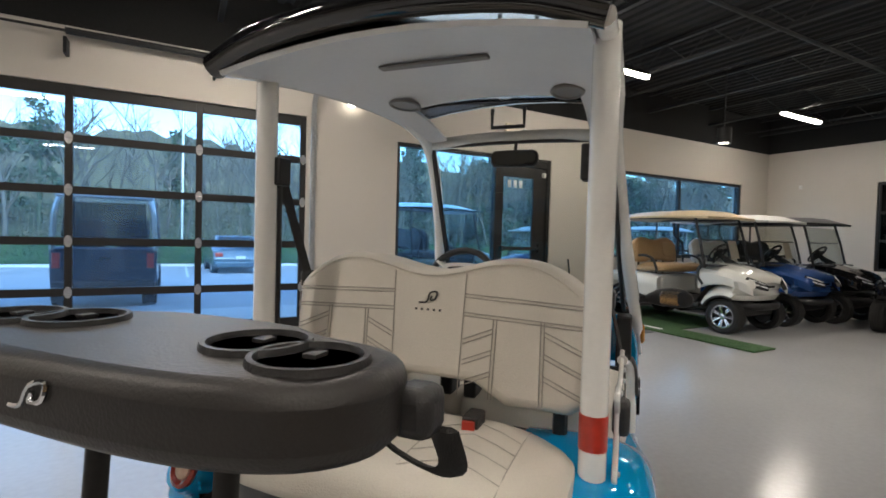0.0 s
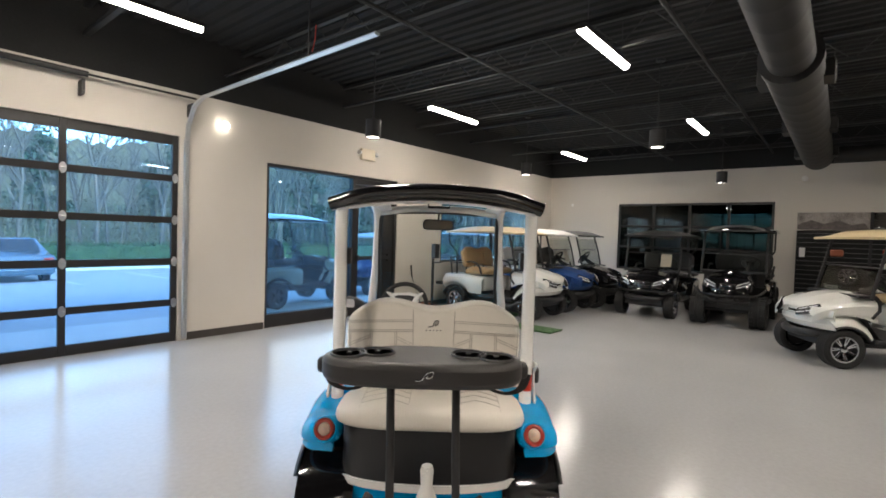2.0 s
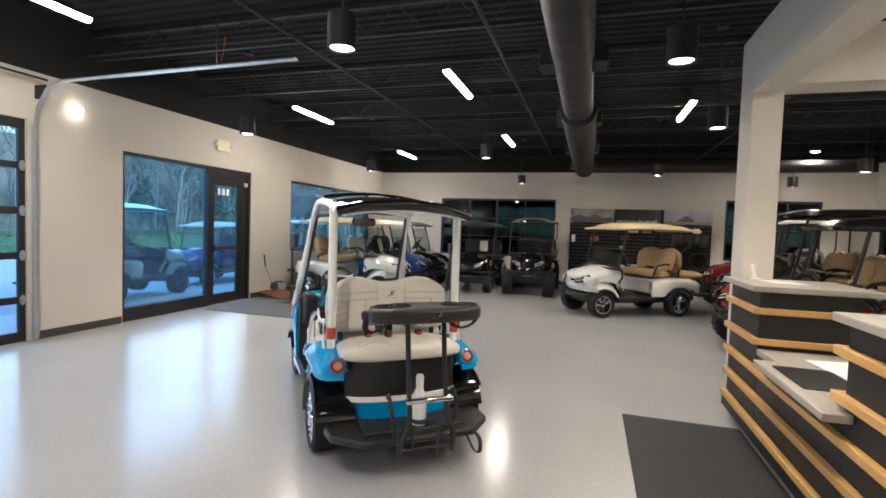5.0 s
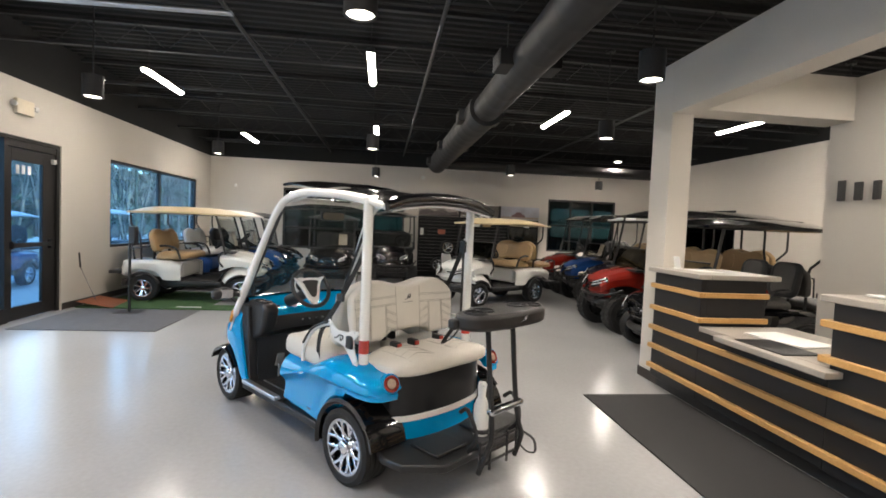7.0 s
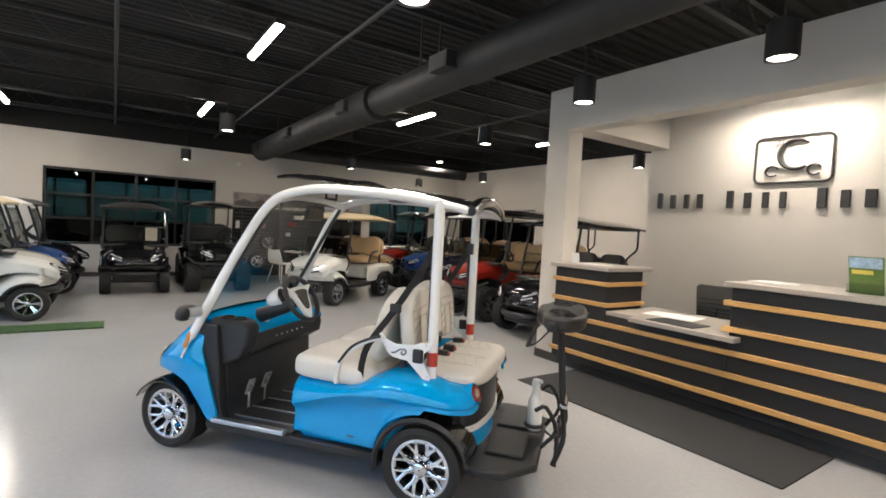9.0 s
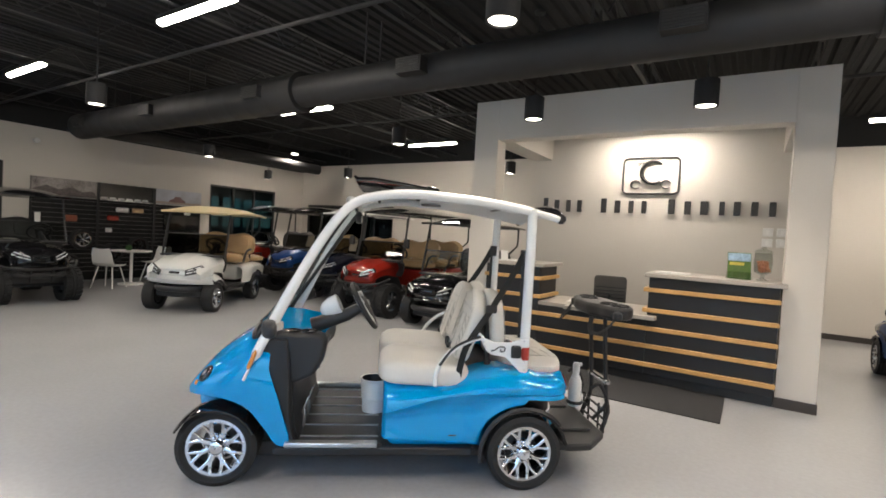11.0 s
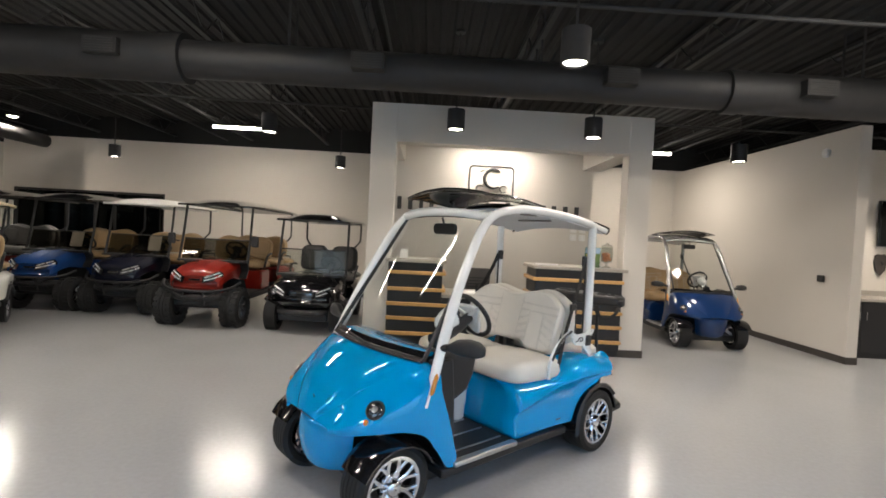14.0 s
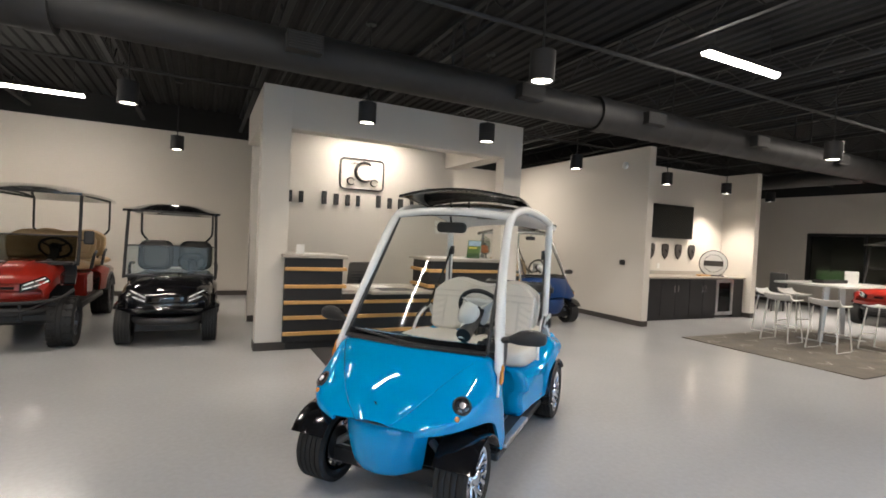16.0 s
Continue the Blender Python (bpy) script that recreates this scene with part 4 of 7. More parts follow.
        # rear quarter panel: a rounded fender with a crisp crest over a tucked-in lower body, cut by the wheel arch
        def along(x, keys):
            """A smooth curve through keys of (x, value), x falling."""
            n = len(keys)
            if x >= keys[0][0]:
                return keys[0][1]
            if x <= keys[-1][0]:
                return keys[-1][1]
            slope = [(keys[min(i + 1, n - 1)][1] - keys[max(i - 1, 0)][1]) / (keys[min(i + 1, n - 1)][0] - keys[max(i - 1, 0)][0]) for i in range(n)]
            i = next(i for i in range(n - 1) if x >= keys[i + 1][0])
            (x0, v0), (x1, v1) = keys[i], keys[i + 1]
            d = x1 - x0
            u = (x - x0) / d
            return (2 * u ** 3 - 3 * u * u + 1) * v0 + (u ** 3 - 2 * u * u + u) * d * slope[i] + (3 * u * u - 2 * u ** 3) * v1 + (u ** 3 - u * u) * d * slope[i + 1]
        rows = []
        for i in range(46):
            u = i / 45
            x = 0.845 - 0.03 * (u / 0.1) ** 2 if u < 0.1 else 0.815 - (0.815 + 0.27) * (1 - (1 - (u - 0.1) / 0.9) ** 1.25)
            zt = along(x, ((0.845, 0.618), (0.55, 0.619), (0.44, 0.628), (0.34, 0.672), (0.25, 0.708), (0.12, 0.722), (-0.02, 0.712), (-0.10, 0.69)))
            zc = along(x, ((0.845, 0.455), (0.70, 0.50), (0.52, 0.558), (0.36, 0.588), (0.16, 0.600), (-0.10, 0.592)))
            yo = along(x, ((0.845, 0.55), (0.60, 0.565), (0.36, 0.592), (0.12, 0.602), (-0.06, 0.594)))
            if u < 0.1:          # the panel turns inwards below the seat's front
                yo -= 0.10 * (1 - u / 0.1) ** 2
            arch = 0.24 + math.sqrt(max(0.0, 0.292 ** 2 - x * x)) if x < 0.292 else 0.295
            zl = min(0.562, max(0.295, arch)) if x > 0 else 0.562
            if x < -0.06:        # blunt round tail that holds the lamp
                q = min(1.0, (-0.06 - x) / 0.21)
                f = max(0.0, 1 - q ** 3) ** (1 / 3)
                yo, zt, zc, zl = 0.43 + (yo - 0.43) * f, 0.63 + (zt - 0.63) * f, 0.60 + (zc - 0.60) * f, 0.558
            f = f if x < -0.06 else 1.0
            wid = 0.03 + 0.13 * f
            c = zc - zl
            k = min(1.0, c / 0.16)
            prof = [(min(0.27 + 0.2 * max(0.0, -0.02 - x) / 0.25 * 2, yo - wid - 0.008), zt - 0.012), (yo - wid, zt)]
            prof += [(yo - wid + wid * math.sin(radians(a)) ** 0.9, zc + (zt - zc) * math.cos(radians(a)) ** 0.9) for a in (16, 32, 48, 64, 78)]
            prof += [(yo, zc), (yo - 0.010 * k, zc - 0.06 * c), (yo - 0.028 * k, zc - 0.15 * c), (yo - 0.042 * k, zc - 0.28 * c), (yo - 0.046 * k, zc - 0.46 * c), (yo - 0.040 * k, zc - 0.7 * c), (yo - 0.032 * k, zl + 0.08 * c), (yo - 0.036 * k, zl)]
            rows.append([(x, s * y, z) for y, z in prof])
        part("quarter_panel", shell(rows, 0.016), paint, e, "glossy painted rear quarter panel", sharp=24)
        part("model_mark", Form().box((0.43, s * 0.552, 0.335), (0.05, 0.002, 0.008)), DKGREY, e)
        tm = Matrix.Translation((-0.254, s * 0.458, 0.65)) @ Vector((-0.90, s * 0.16, 0.36)).to_track_quat("Z", "Y").to_matrix().to_4x4()
        pod = part("lamp_pod", Form().lathe([(0.060, -0.06), (0.060, -0.004), (0.054, 0.006), (0.046, 0.004)], 24, tm), paint, e, sharp=60)
        tl = part("tail_light", Form().lathe([(0.049, -0.002), (0.047, 0.012), (0.038, 0.016), (0.029, 0.011), (0.029, 0.0)], 24, tm), TAILRED, pod, "round red tail light ring")
        part("reverse_lens", Form().lathe([(0.030, 0.004), (0.026, 0.013), (0.012, 0.018), (0.001, 0.019)], 20, tm), TAILCORE, pod, "amber-grey centre lens")
        rows = []
        for i in range(13):
            a = radians(-8 + 176 * i / 12)
            rows.append([(0.268 * math.cos(a), s * (0.46 + 0.128 * v), 0.24 + 0.268 * math.sin(a) * (1 - 0.03 * abs(v) ** 3)) for v in (-1, -0.7, 0, 0.7, 0.95, 1)])
        part("rear_fender", shell(rows, 0.014), BLKGLOSS, e, "gloss black inner fender", sharp=60)
        rows = [[(0.272 * math.cos(a) * k, s * y, 0.24 + 0.272 * math.sin(a) * k) for k, y in ((0.95, 0.585), (0.985, 0.6), (1.01, 0.588))] for a in (radians(-10 + 150 * i / 14) for i in range(15))]
        part("arch_lip", shell(rows, 0.008), BLKPLA, e, "black wheel arch lip")
        # mirrors, step, arm rest, side plate, belts
        f = Form()
        f.loft([[(1.495 - 0.25 * (yy - 0.57) + rx * spow(math.cos(b), 0.7), s * yy, zz + rz * spow(math.sin(b), 0.7)) for b in (2 * math.pi * i / 20 for i in range(20))]
                for yy, rx, rz, zz in ((0.575, 0.016, 0.018, 0.945), (0.60, 0.022, 0.028, 0.95), (0.635, 0.034, 0.041, 0.958), (0.69, 0.040, 0.047, 0.962), (0.745, 0.038, 0.043, 0.96), (0.775, 0.026, 0.028, 0.957), (0.782, 0.008, 0.01, 0.956))], True, True)
        mi = part("side_mirror", f, BLKPLA, e, "black door mirror", sharp=60)
        part("mirror_glass", Form().slab(rrect(0.12, 0.066, 0.02), 0.004, Matrix.Translation((1.418, s * 0.695, 0.962)) @ pose(0, 0, 0, 90, 0, 90 - s * 14)), CHROME, mi)
        part("mirror_arm", Form().tube([(1.5, s * 0.52, 0.93), (1.5, s * 0.58, 0.945)], 0.02, 8), BLKPLA, mi)
        part("sill_step", Form().span((0.865, s * 0.515, 0.262), (1.385, s * 0.565, 0.292)), ALU, e, "brushed metal step strip", bevel=0.008)
        part("armrest", Form().tube([(0.545, s * 0.535, 0.62), (0.545, s * 0.535, 0.69), (0.515, s * 0.53, 0.765), (0.45, s * 0.527, 0.835), (0.36, s * 0.517, 0.885), (0.27, s * 0.508, 0.91)], 0.0135, 10, smooth=4), trim, e)
        part("arm_pad", Form().tube([(0.53, s * 0.548, 0.745), (0.455, s * 0.54, 0.842), (0.365, s * 0.53, 0.892), (0.29, s * 0.522, 0.915)], 0.008, 8, smooth=4), BLKPLA, e, "black arm pad strip")
        pl = part("side_plate", Form().slab([(0.305, 0.93), (0.285, 0.89), (0.25, 0.83), (0.215, 0.806), (0.13, 0.795), (0.075, 0.745), (0.03, 0.70), (0.0, 0.695), (-0.012, 0.715), (0.035, 0.80), (0.035, 0.845), (-0.012, 0.885), (-0.012, 0.905), (0.05, 0.905), (0.095, 0.885), (0.2, 0.882), (0.26, 0.905), (0.29, 0.935)], 0.012, pose(0, s * 0.507, 0, 90)), trim, e, "white bracket plate" if full else "", bevel=0.004)
        part("badge", Form().tube([(0.222, s * 0.5155, 0.832), (0.196, s * 0.5155, 0.838), (0.172, s * 0.5155, 0.856), (0.138, s * 0.5155, 0.854), (0.142, s * 0.5155, 0.832), (0.163, s * 0.5155, 0.828), (0.16, s * 0.5155, 0.844)], 0.004, 5, smooth=3), BLKPLA, pl, "dark swoosh badge")
        for x, z in ((0.26, 0.858), (0.27, 0.885), (0.02, 0.895), (0.01, 0.72)):
            part("plate_bolt", Form().slab(ring(0.006, 0.006, 8), 0.006, pose(x, s * 0.515, z, 90)), ALU, pl)
        part("seat_belt", ribbon([(0.035, s * 0.44, 1.41), (0.10, s * 0.45, 1.28), (0.24, s * 0.48, 1.05), (0.365, s * 0.512, 0.86), (0.40, s * 0.515, 0.74), (0.412, s * 0.505, 0.63)], 0.038), BELT, e, "black webbing seat belt")
        part("belt_guide", Form().box((0.225, s * 0.478, 1.075), (0.07, 0.018, 0.05), Matrix.Identity(4)), BLKPLA, e, bevel=0.008)
        part("belt_reel", Form().span((0.0, s * 0.425 - 0.012, 1.36), (0.05, s * 0.425 + 0.012, 1.44)).tube([(0.034, s * 0.44, 0.9), (0.034, s * 0.44, 1.40)], 0.012, 6, flat=0.4), BLKPLA, e, bevel=0.012)
        part("belt_reel", Form().span((0.036, s * 0.512 - 0.022, 0.79), (0.098, s * 0.512 + 0.016, 0.868)), BLKPLA, e, bevel=0.012)
    # glass, frame, visor
    def wsx(v, t):
        return (1.575 + 0.07 * (1 - v * v)) * (1 - t) + (1.075 + 0.04 * (1 - v * v)) * t
    rows = [[(wsx(v, t), v * (0.475 * (1 - t) + 0.41 * t), 0.865 + (1.655 - 0.865) * t + 0.004 * (1 - v * v) * (1 - t) + 0.02 * (1 - v * v) * t) for v in (-1, -0.7, -0.35, 0, 0.35, 0.7, 1)] for t in (0, 0.25, 0.5, 0.75, 1)]
    part("windscreen", Form().loft(rows, False, False), SHIELD, e, "curved clear windscreen").visible_shadow = False
    edge = [Vector(p) for p in rows[0]] + [Vector(r[-1]) for r in rows[1:]] + [Vector(p) for p in reversed(rows[-1][:-1])] + [Vector(r[0]) for r in reversed(rows[1:-1])]
    part("windscreen_seal", Form().tube(edge, 0.014, 6, True), BLKPLA, e, "black windscreen surround")
    part("cowl_vent", Form().tube([Vector(p) + Vector((0.012, 0, -0.006)) for p in rows[0]], 0.014, 8, flat=0.7), BLKPLA, e)
    part("glass_band", shell([[Vector(rows[0][j]).lerp(Vector(rows[1][j]), t) + Vector((0.006, 0, 0.002)) for j in range(7)] for t in (0.0, 0.1, 0.2)], 0.003), BLKGLOSS, e, "black lower glass band")
    part("wiper", Form().tube([(1.655, 0.05, 0.875), (1.645, -0.15, 0.895), (1.60, -0.40, 0.91)], 0.007, 6), BLKPLA, e, "black wiper")
    part("header_bar", Form().tube([(1.075, -0.43, 1.665), (1.11, -0.2, 1.69), (1.118, 0, 1.695), (1.11, 0.2, 1.69), (1.075, 0.43, 1.665)], 0.028, 10, smooth=3), trim, e)
    rv = part("rear_view_mirror", Form().slab(rrect(0.22, 0.075, 0.03), 0.03, pose(1.06, 0, 1.585, 90, 0, 90)), BLKPLA, e, "black interior mirror", bevel=0.008)
    part("mirror_stem", Form().tube([(1.09, 0, 1.66), (1.065, 0, 1.60)], 0.008, 6), BLKPLA, rv)
    part("mirror_glass", Form().slab(rrect(0.2, 0.06, 0.025), 0.003, pose(1.043, 0, 1.585, 90, 0, 90)), DIMMIRROR, rv, "dimmed mirror glass")
    # roof: black skin over a pale liner
    def roof(z, w, x0, x1, drop):
        return [[(x, v * w, zc + z - drop * v * v) for v in (-1, -0.9, -0.7, -0.45, -0.2, 0, 0.2, 0.45, 0.7, 0.9, 1)] for x, zc in ((x0, 1.648), (x0 + 0.05, 1.668), (0.1, 1.70), (0.35, 1.73), (0.55, 1.741), (x1, 1.74))]
    part("roof_panel", shell(roof(0.05, 0.455, -0.18, 0.66, 0.055), 0.012), BLKGLOSS, e, "gloss black roof skin", sharp=60)
    for s in (1, -1):
        part("roof_side", shell([[(x, s * y, z + dz) for y, dz in ((0.33, 0.02), (0.385, 0.012), (0.445, 0.0))] for x, z in ((0.62, 1.725), (0.85, 1.712), (1.06, 1.672))], 0.012), LINER, e)
    part("roof_liner", shell(roof(0.018, 0.44, -0.192, 0.64, 0.045), 0.012), LINER, e, "pale grey roof lining", sharp=60)
    part("rear_bow", Form().tube([(-0.175, -0.475, 1.64), (-0.19, -0.3, 1.69), (-0.195, 0, 1.712), (-0.19, 0.3, 1.69), (-0.175, 0.475, 1.64)], 0.032, 12, smooth=4), BLKGLOSS, e, "gloss black rear roof edge")
    rows = [[(x + 0.035 * (1 - v * v), v * w, z + 0.05 * (1 - v * v)) for v in (-1, -0.75, -0.4, 0, 0.4, 0.75, 1)] for x, w, z in ((0.58, 0.43, 1.765), (0.78, 0.44, 1.79), (0.95, 0.435, 1.805), (1.06, 0.425, 1.80))]
    part("sun_visor", shell(rows, 0.006), TINT, e, "raised smoke-tinted sunroof panel", sharp=60)
    part("visor_frame", Form().tube([Vector(p) for p in rows[0]] + [Vector(r[-1]) for r in rows[1:]] + [Vector(p) for p in reversed(rows[-1][:-1])] + [Vector(r[0]) for r in reversed(rows[1:-1])], 0.011, 6, True), BLKGLOSS, e)
    part("visor_latch", Form().tube([(0.93, -0.07, 1.78), (0.93, -0.07, 1.70), (0.93, 0.07, 1.70), (0.93, 0.07, 1.78)], 0.009, 6), BLKPLA, e)
    for s in (1, -1):
        part("speaker_vent", Form().slab(ring(0.065, 0.045, 24), 0.008, pose(0.55, s * 0.3, 1.7185)).tube([(0.55 + x, s * 0.3 + y, 1.716) for x, y in ring(0.07, 0.05, 24)], 0.007, 6, True), SLOT, e, "oval roof speaker grille")
    part("grab_slot", Form().span((0.10, -0.16, 1.692), (0.13, 0.16, 1.702)), SLOT, e, bevel=0.004)
    # floor, cabin
    part("chassis", Form().span((-0.2, -0.40, 0.14), (1.80, 0.40, 0.235)).span((0.3, -0.53, 0.2), (1.45, 0.53, 0.252)), BLKPLA, e, bevel=0.012)
    part("floor_mat", Form().span((0.84, -0.51, 0.252), (1.42, 0.51, 0.268)), BLKPLA, e)
    for i in range(6):
        part("tread_strip", Form().span((0.86, -0.44 + i * 0.17, 0.268), (1.325, -0.43 + i * 0.17, 0.274)), ALU, e, "pale metal tread strip")
    def sheet(pts, w):
        return [[(x + bow * (1 - v * v), v * w, z) for v in (-1, -0.6, -0.2, 0.2, 0.6, 1)] for x, z, bow in pts]
    part("dashboard", shell(sheet(((1.225, 0.805, 0.03), (1.21, 0.745, 0.03), (1.225, 0.68, 0.03), (1.30, 0.635, 0.02), (1.40, 0.60, 0.0)), 0.42), 0.02), BLKPLA, e, "black lower dash face", sharp=40)
    part("dash_panel", shell(sheet(((1.215, 0.795, 0.032), (1.235, 0.822, 0.03), (1.33, 0.862, 0.04), (1.46, 0.888, 0.06), (1.565, 0.892, 0.07)), 0.435), 0.02), paint, e, "painted upper dash panel", sharp=40)
    part("kick_board", shell(sheet(((1.385, 0.62, 0.0), (1.375, 0.46, 0.0), (1.36, 0.32, 0.0), (1.335, 0.262, 0.0)), 0.46), 0.02), BLKPLA, e, "black footwell board")
    for s in (1, -1):
        part("kick_side", Form().slab([(1.335, 0.262), (1.365, 0.40), (1.375, 0.62), (1.40, 0.86), (1.53, 0.86), (1.53, 0.62), (1.47, 0.45), (1.39, 0.262)], 0.07, pose(0, s * 0.485, 0, 90)), BLKPLA, e, bevel=0.01)
    side_bin = part("side_bin", Form().slab([(1.475, 0.60), (1.485, 0.885), (1.45, 0.90), (1.225, 0.895), (1.18, 0.855), (1.20, 0.74), (1.25, 0.65), (1.36, 0.60)], 0.12, pose(0, 0.43, 0, 90)), BLKPLA, e, "charcoal side bin with cup holders", bevel=0.025, seg=3)
    for x in (1.29, 1.385):
        part("cup_well", Form().lathe([(0.047, 0.0), (0.045, 0.006), (0.036, 0.006), (0.034, 0.001), (0.001, 0.001)], 20, pose(x, 0.43, 0.8985)), BLKGLOSS, side_bin, "recessed black cup well")
    for i in range(6):
        part("switch", Form().slab(ring(0.007, 0.007, 8), 0.008, pose(1.228, -0.17 + i * 0.062, 0.742, 90, 0, 90)), ALU, e, "small round dash switch")
    part("dial", Form().slab(ring(0.022, 0.022, 16), 0.012, pose(1.29, 0.335, 0.852, 20, 0, 90)), BLKGLOSS, e)
    gm = Matrix.Translation((1.19, 0.20, 1.005)) @ Vector((-0.86, 0.0, 0.42)).to_track_quat("Z", "Y").to_matrix().to_4x4()
    gp = part("gauge_pod", Form().lathe([(0.004, -0.075), (0.03, -0.07), (0.052, -0.045), (0.066, 0.0), (0.07, 0.05), (0.062, 0.056), (0.056, 0.045)], 24, gm).tube([(1.21, 0.20, 0.97), (1.28, 0.20, 0.86)], 0.03, 10), WHITEP, e, "white cup-shaped gauge pod", sharp=50)
    part("dial", Form().lathe([(0.058, 0.046), (0.001, 0.047)], 20, gm), SCREEN, gp, "dark round gauge")
    steering(e, (0.99, 0.22, 1.03), 59, 0.152)
    for y in (0.12, 0.29):
        part("pedal", Form().slab(rrect(0.07, 0.12, 0.015), 0.012, pose(1.31, y, 0.42, 70, 0, 90)).tube([(1.315, y, 0.38), (1.32, y, 0.275)], 0.011, 6), SILVER, e, bevel=0.004)
    # seats
    part("seat_base", Form().span((0.15, -0.5, 0.24), (0.81, 0.5, 0.60)), paint, e, bevel=0.05, seg=4)
    for y in (0.262, -0.262):
        f = cushion(0.34, 0.865, 0.265, 0.585, 0.75, -0.012, 0.02)
        f.v = [(a, b + y, c) for a, b, c in f.v]
        part("front_cushion", f, seat, e, "padded cream seat cushion" if full else "padded tan seat cushion", sharp=70)
    def backrest(nm, x, tilt, w, h, z, facing):
        mm = pose(x, 0, z, 90, 0, 90) @ pose(0, 0, 0, tilt)
        b = part(nm, Form().slab(back_outline(w, h, 0.042), 0.085, mm), seat, e, "padded backrest with stitched panels", bevel=0.03, seg=4, sharp=60)
        zf = 0.0445 * facing
        lines = []
        for q in (-1, 1):
            for d in (0.105, 0.155):
                for o in (0.0, 0.009):
                    lines.append([(q * 0.108, h - d - o), (q * 0.44, h - d - o - 0.012)])
            for a, c in ((0.108, 0.1), (0.19, 0.186), (0.315, 0.318)):
                for o in (0.0, 0.009):
                    top = h - 0.05 if a < 0.15 else h - 0.165
                    if a > 0.15 or o == 0.0:
                        lines.append([(q * (a + o), top), (q * (c + o), 0.015)])
            lines.append([(q * 0.438, h - 0.10), (q * 0.425, 0.03)])
            for k in range(4):
                for o in (0.0, 0.012):
                    z = h - 0.215 - 0.055 * k - o
                    if z > 0.02:
                        lines.append([(q * 0.108, z - 0.012), (q * 0.188, z + 0.022)])
                    if z > 0.035:
                        lines.append([(q * 0.325, z + 0.028), (q * 0.434, z - 0.018)])
        g = Form()
        for a, c in lines:
            g.tube([mm @ Vector((a[0], a[1], zf)), mm @ Vector((c[0], c[1], zf))], 0.0016, 4)
        part("piping", Form().tube([mm @ Vector((a * 0.975, z - 0.018, zf * 0.985)) for a, z in back_outline(w, h, 0.042)[1:24]], 0.0035, 6), seat, b)
        tagged(part("stitching", g, SEAM if facing < 0 else SOFTSEAM, b, "grey double stitching"), kind="stuff")
        return mm, b
    mm, b = backrest("rear_backrest", 0.15, 6, 0.455, 0.39, 0.785, -1)
    if full:
        part("badge", Form().tube([mm @ Vector(p) for p in ((0.028, 0.252, -0.046), (0.004, 0.256, -0.046), (-0.004, 0.28, -0.046), (-0.024, 0.284, -0.046), (-0.02, 0.264, -0.046), (-0.006, 0.26, -0.046), (-0.01, 0.272, -0.046))], 0.0026, 5, smooth=3), BLKPLA, b, "dark swoosh emblem")
        for i in range(5):
            part("letter_bar", Form().box((-0.036 + i * 0.018, 0.234, -0.045), (0.006, 0.006, 0.002), mm), BLKPLA, b)
    backrest("front_backrest", 0.385, -17, 0.455, 0.445, 0.735, 1)
    part("rear_cushion", cushion(-0.262, 0.08, 0.43, 0.655, 0.765, 0.01, 0.0, 0.09), seat, e, "padded rear bench cushion")
    def bench_z(u, v):
        q = (abs(2 * u - 1) ** (2 / PLAN) + abs(v) ** (2 / PLAN)) ** (PLAN / SOFT)
        top = max(0.0, 1 - q) ** (SOFT / 2)
        return 0.655 + 0.11 * (0.35 + 0.65 * top) - 0.01 * math.cos(2 * math.pi * v) * top + 0.0012
    g = Form()
    for q in (-1, 1):
        runs = [[(u, q * 0.22) for u in (0.1, 0.3, 0.5, 0.7, 0.9)], [(u, q * 0.72) for u in (0.1, 0.3, 0.5, 0.7, 0.9)]]
        runs += [[(0.18 + 0.16 * k + 0.1 * (1 - abs(2 * w - 1)), q * (0.22 + 0.5 * w)) for w in (0, 0.25, 0.5, 0.75, 1)] for k in range(4)]
        for r in runs:
            g.tube([(-0.262 + 0.342 * u + 0.09 * (1 - abs(v) ** 4) * (u - 0.5), v * 0.43, bench_z(u, v)) for u, v in r], 0.0016, 4)
    tagged(part("stitching", g, SOFTSEAM, e, "grey seat stitching"), kind="stuff")
    part("seat_frame", Form().tube([(0.2, -0.36, 0.6), (0.22, -0.36, 1.05)], 0.02, 8).tube([(0.2, 0.36, 0.6), (0.22, 0.36, 1.05)], 0.02, 8).span((0.1, -0.45, 0.6), (0.34, 0.45, 0.66)), BLKPLA, e)
    for y in (-0.18, 0.05, 0.2):
        bk = part("belt_buckle", Form().span((-0.02, y - 0.02, 0.76), (0.05, y + 0.02, 0.80)), BLKPLA, e, bevel=0.006)
        part("release_button", Form().span((-0.03, y - 0.015, 0.768), (-0.021, y + 0.015, 0.792)), REDREF, bk, "red release button")
    part("front_belt_latch", Form().span((0.33, 0.0, 0.72), (0.42, 0.04, 0.79)).span((0.33, -0.08, 0.72), (0.42, -0.04, 0.79)), BLKPLA, e, bevel=0.008)
    # rear facing panels
    def curved(z0, z1, x, w, bulge, t, taper=1.0):
        rr = []
        for u in (0.0, 0.5, 1.0):
            z, k = z0 + (z1 - z0) * u, taper + (1 - taper) * u
            vs = [i / 8 for i in range(-8, 9)]
            rr.append([(x + 0.24, -(w + 0.012) * k, z), (x + 0.06, -(w + 0.01) * k, z)] + [(x - bulge * (1 - v * v) + 0.03 * v ** 8, v * w * k, z) for v in vs] + [(x + 0.06, (w + 0.01) * k, z), (x + 0.24, (w + 0.012) * k, z)])
        return shell(rr, t)
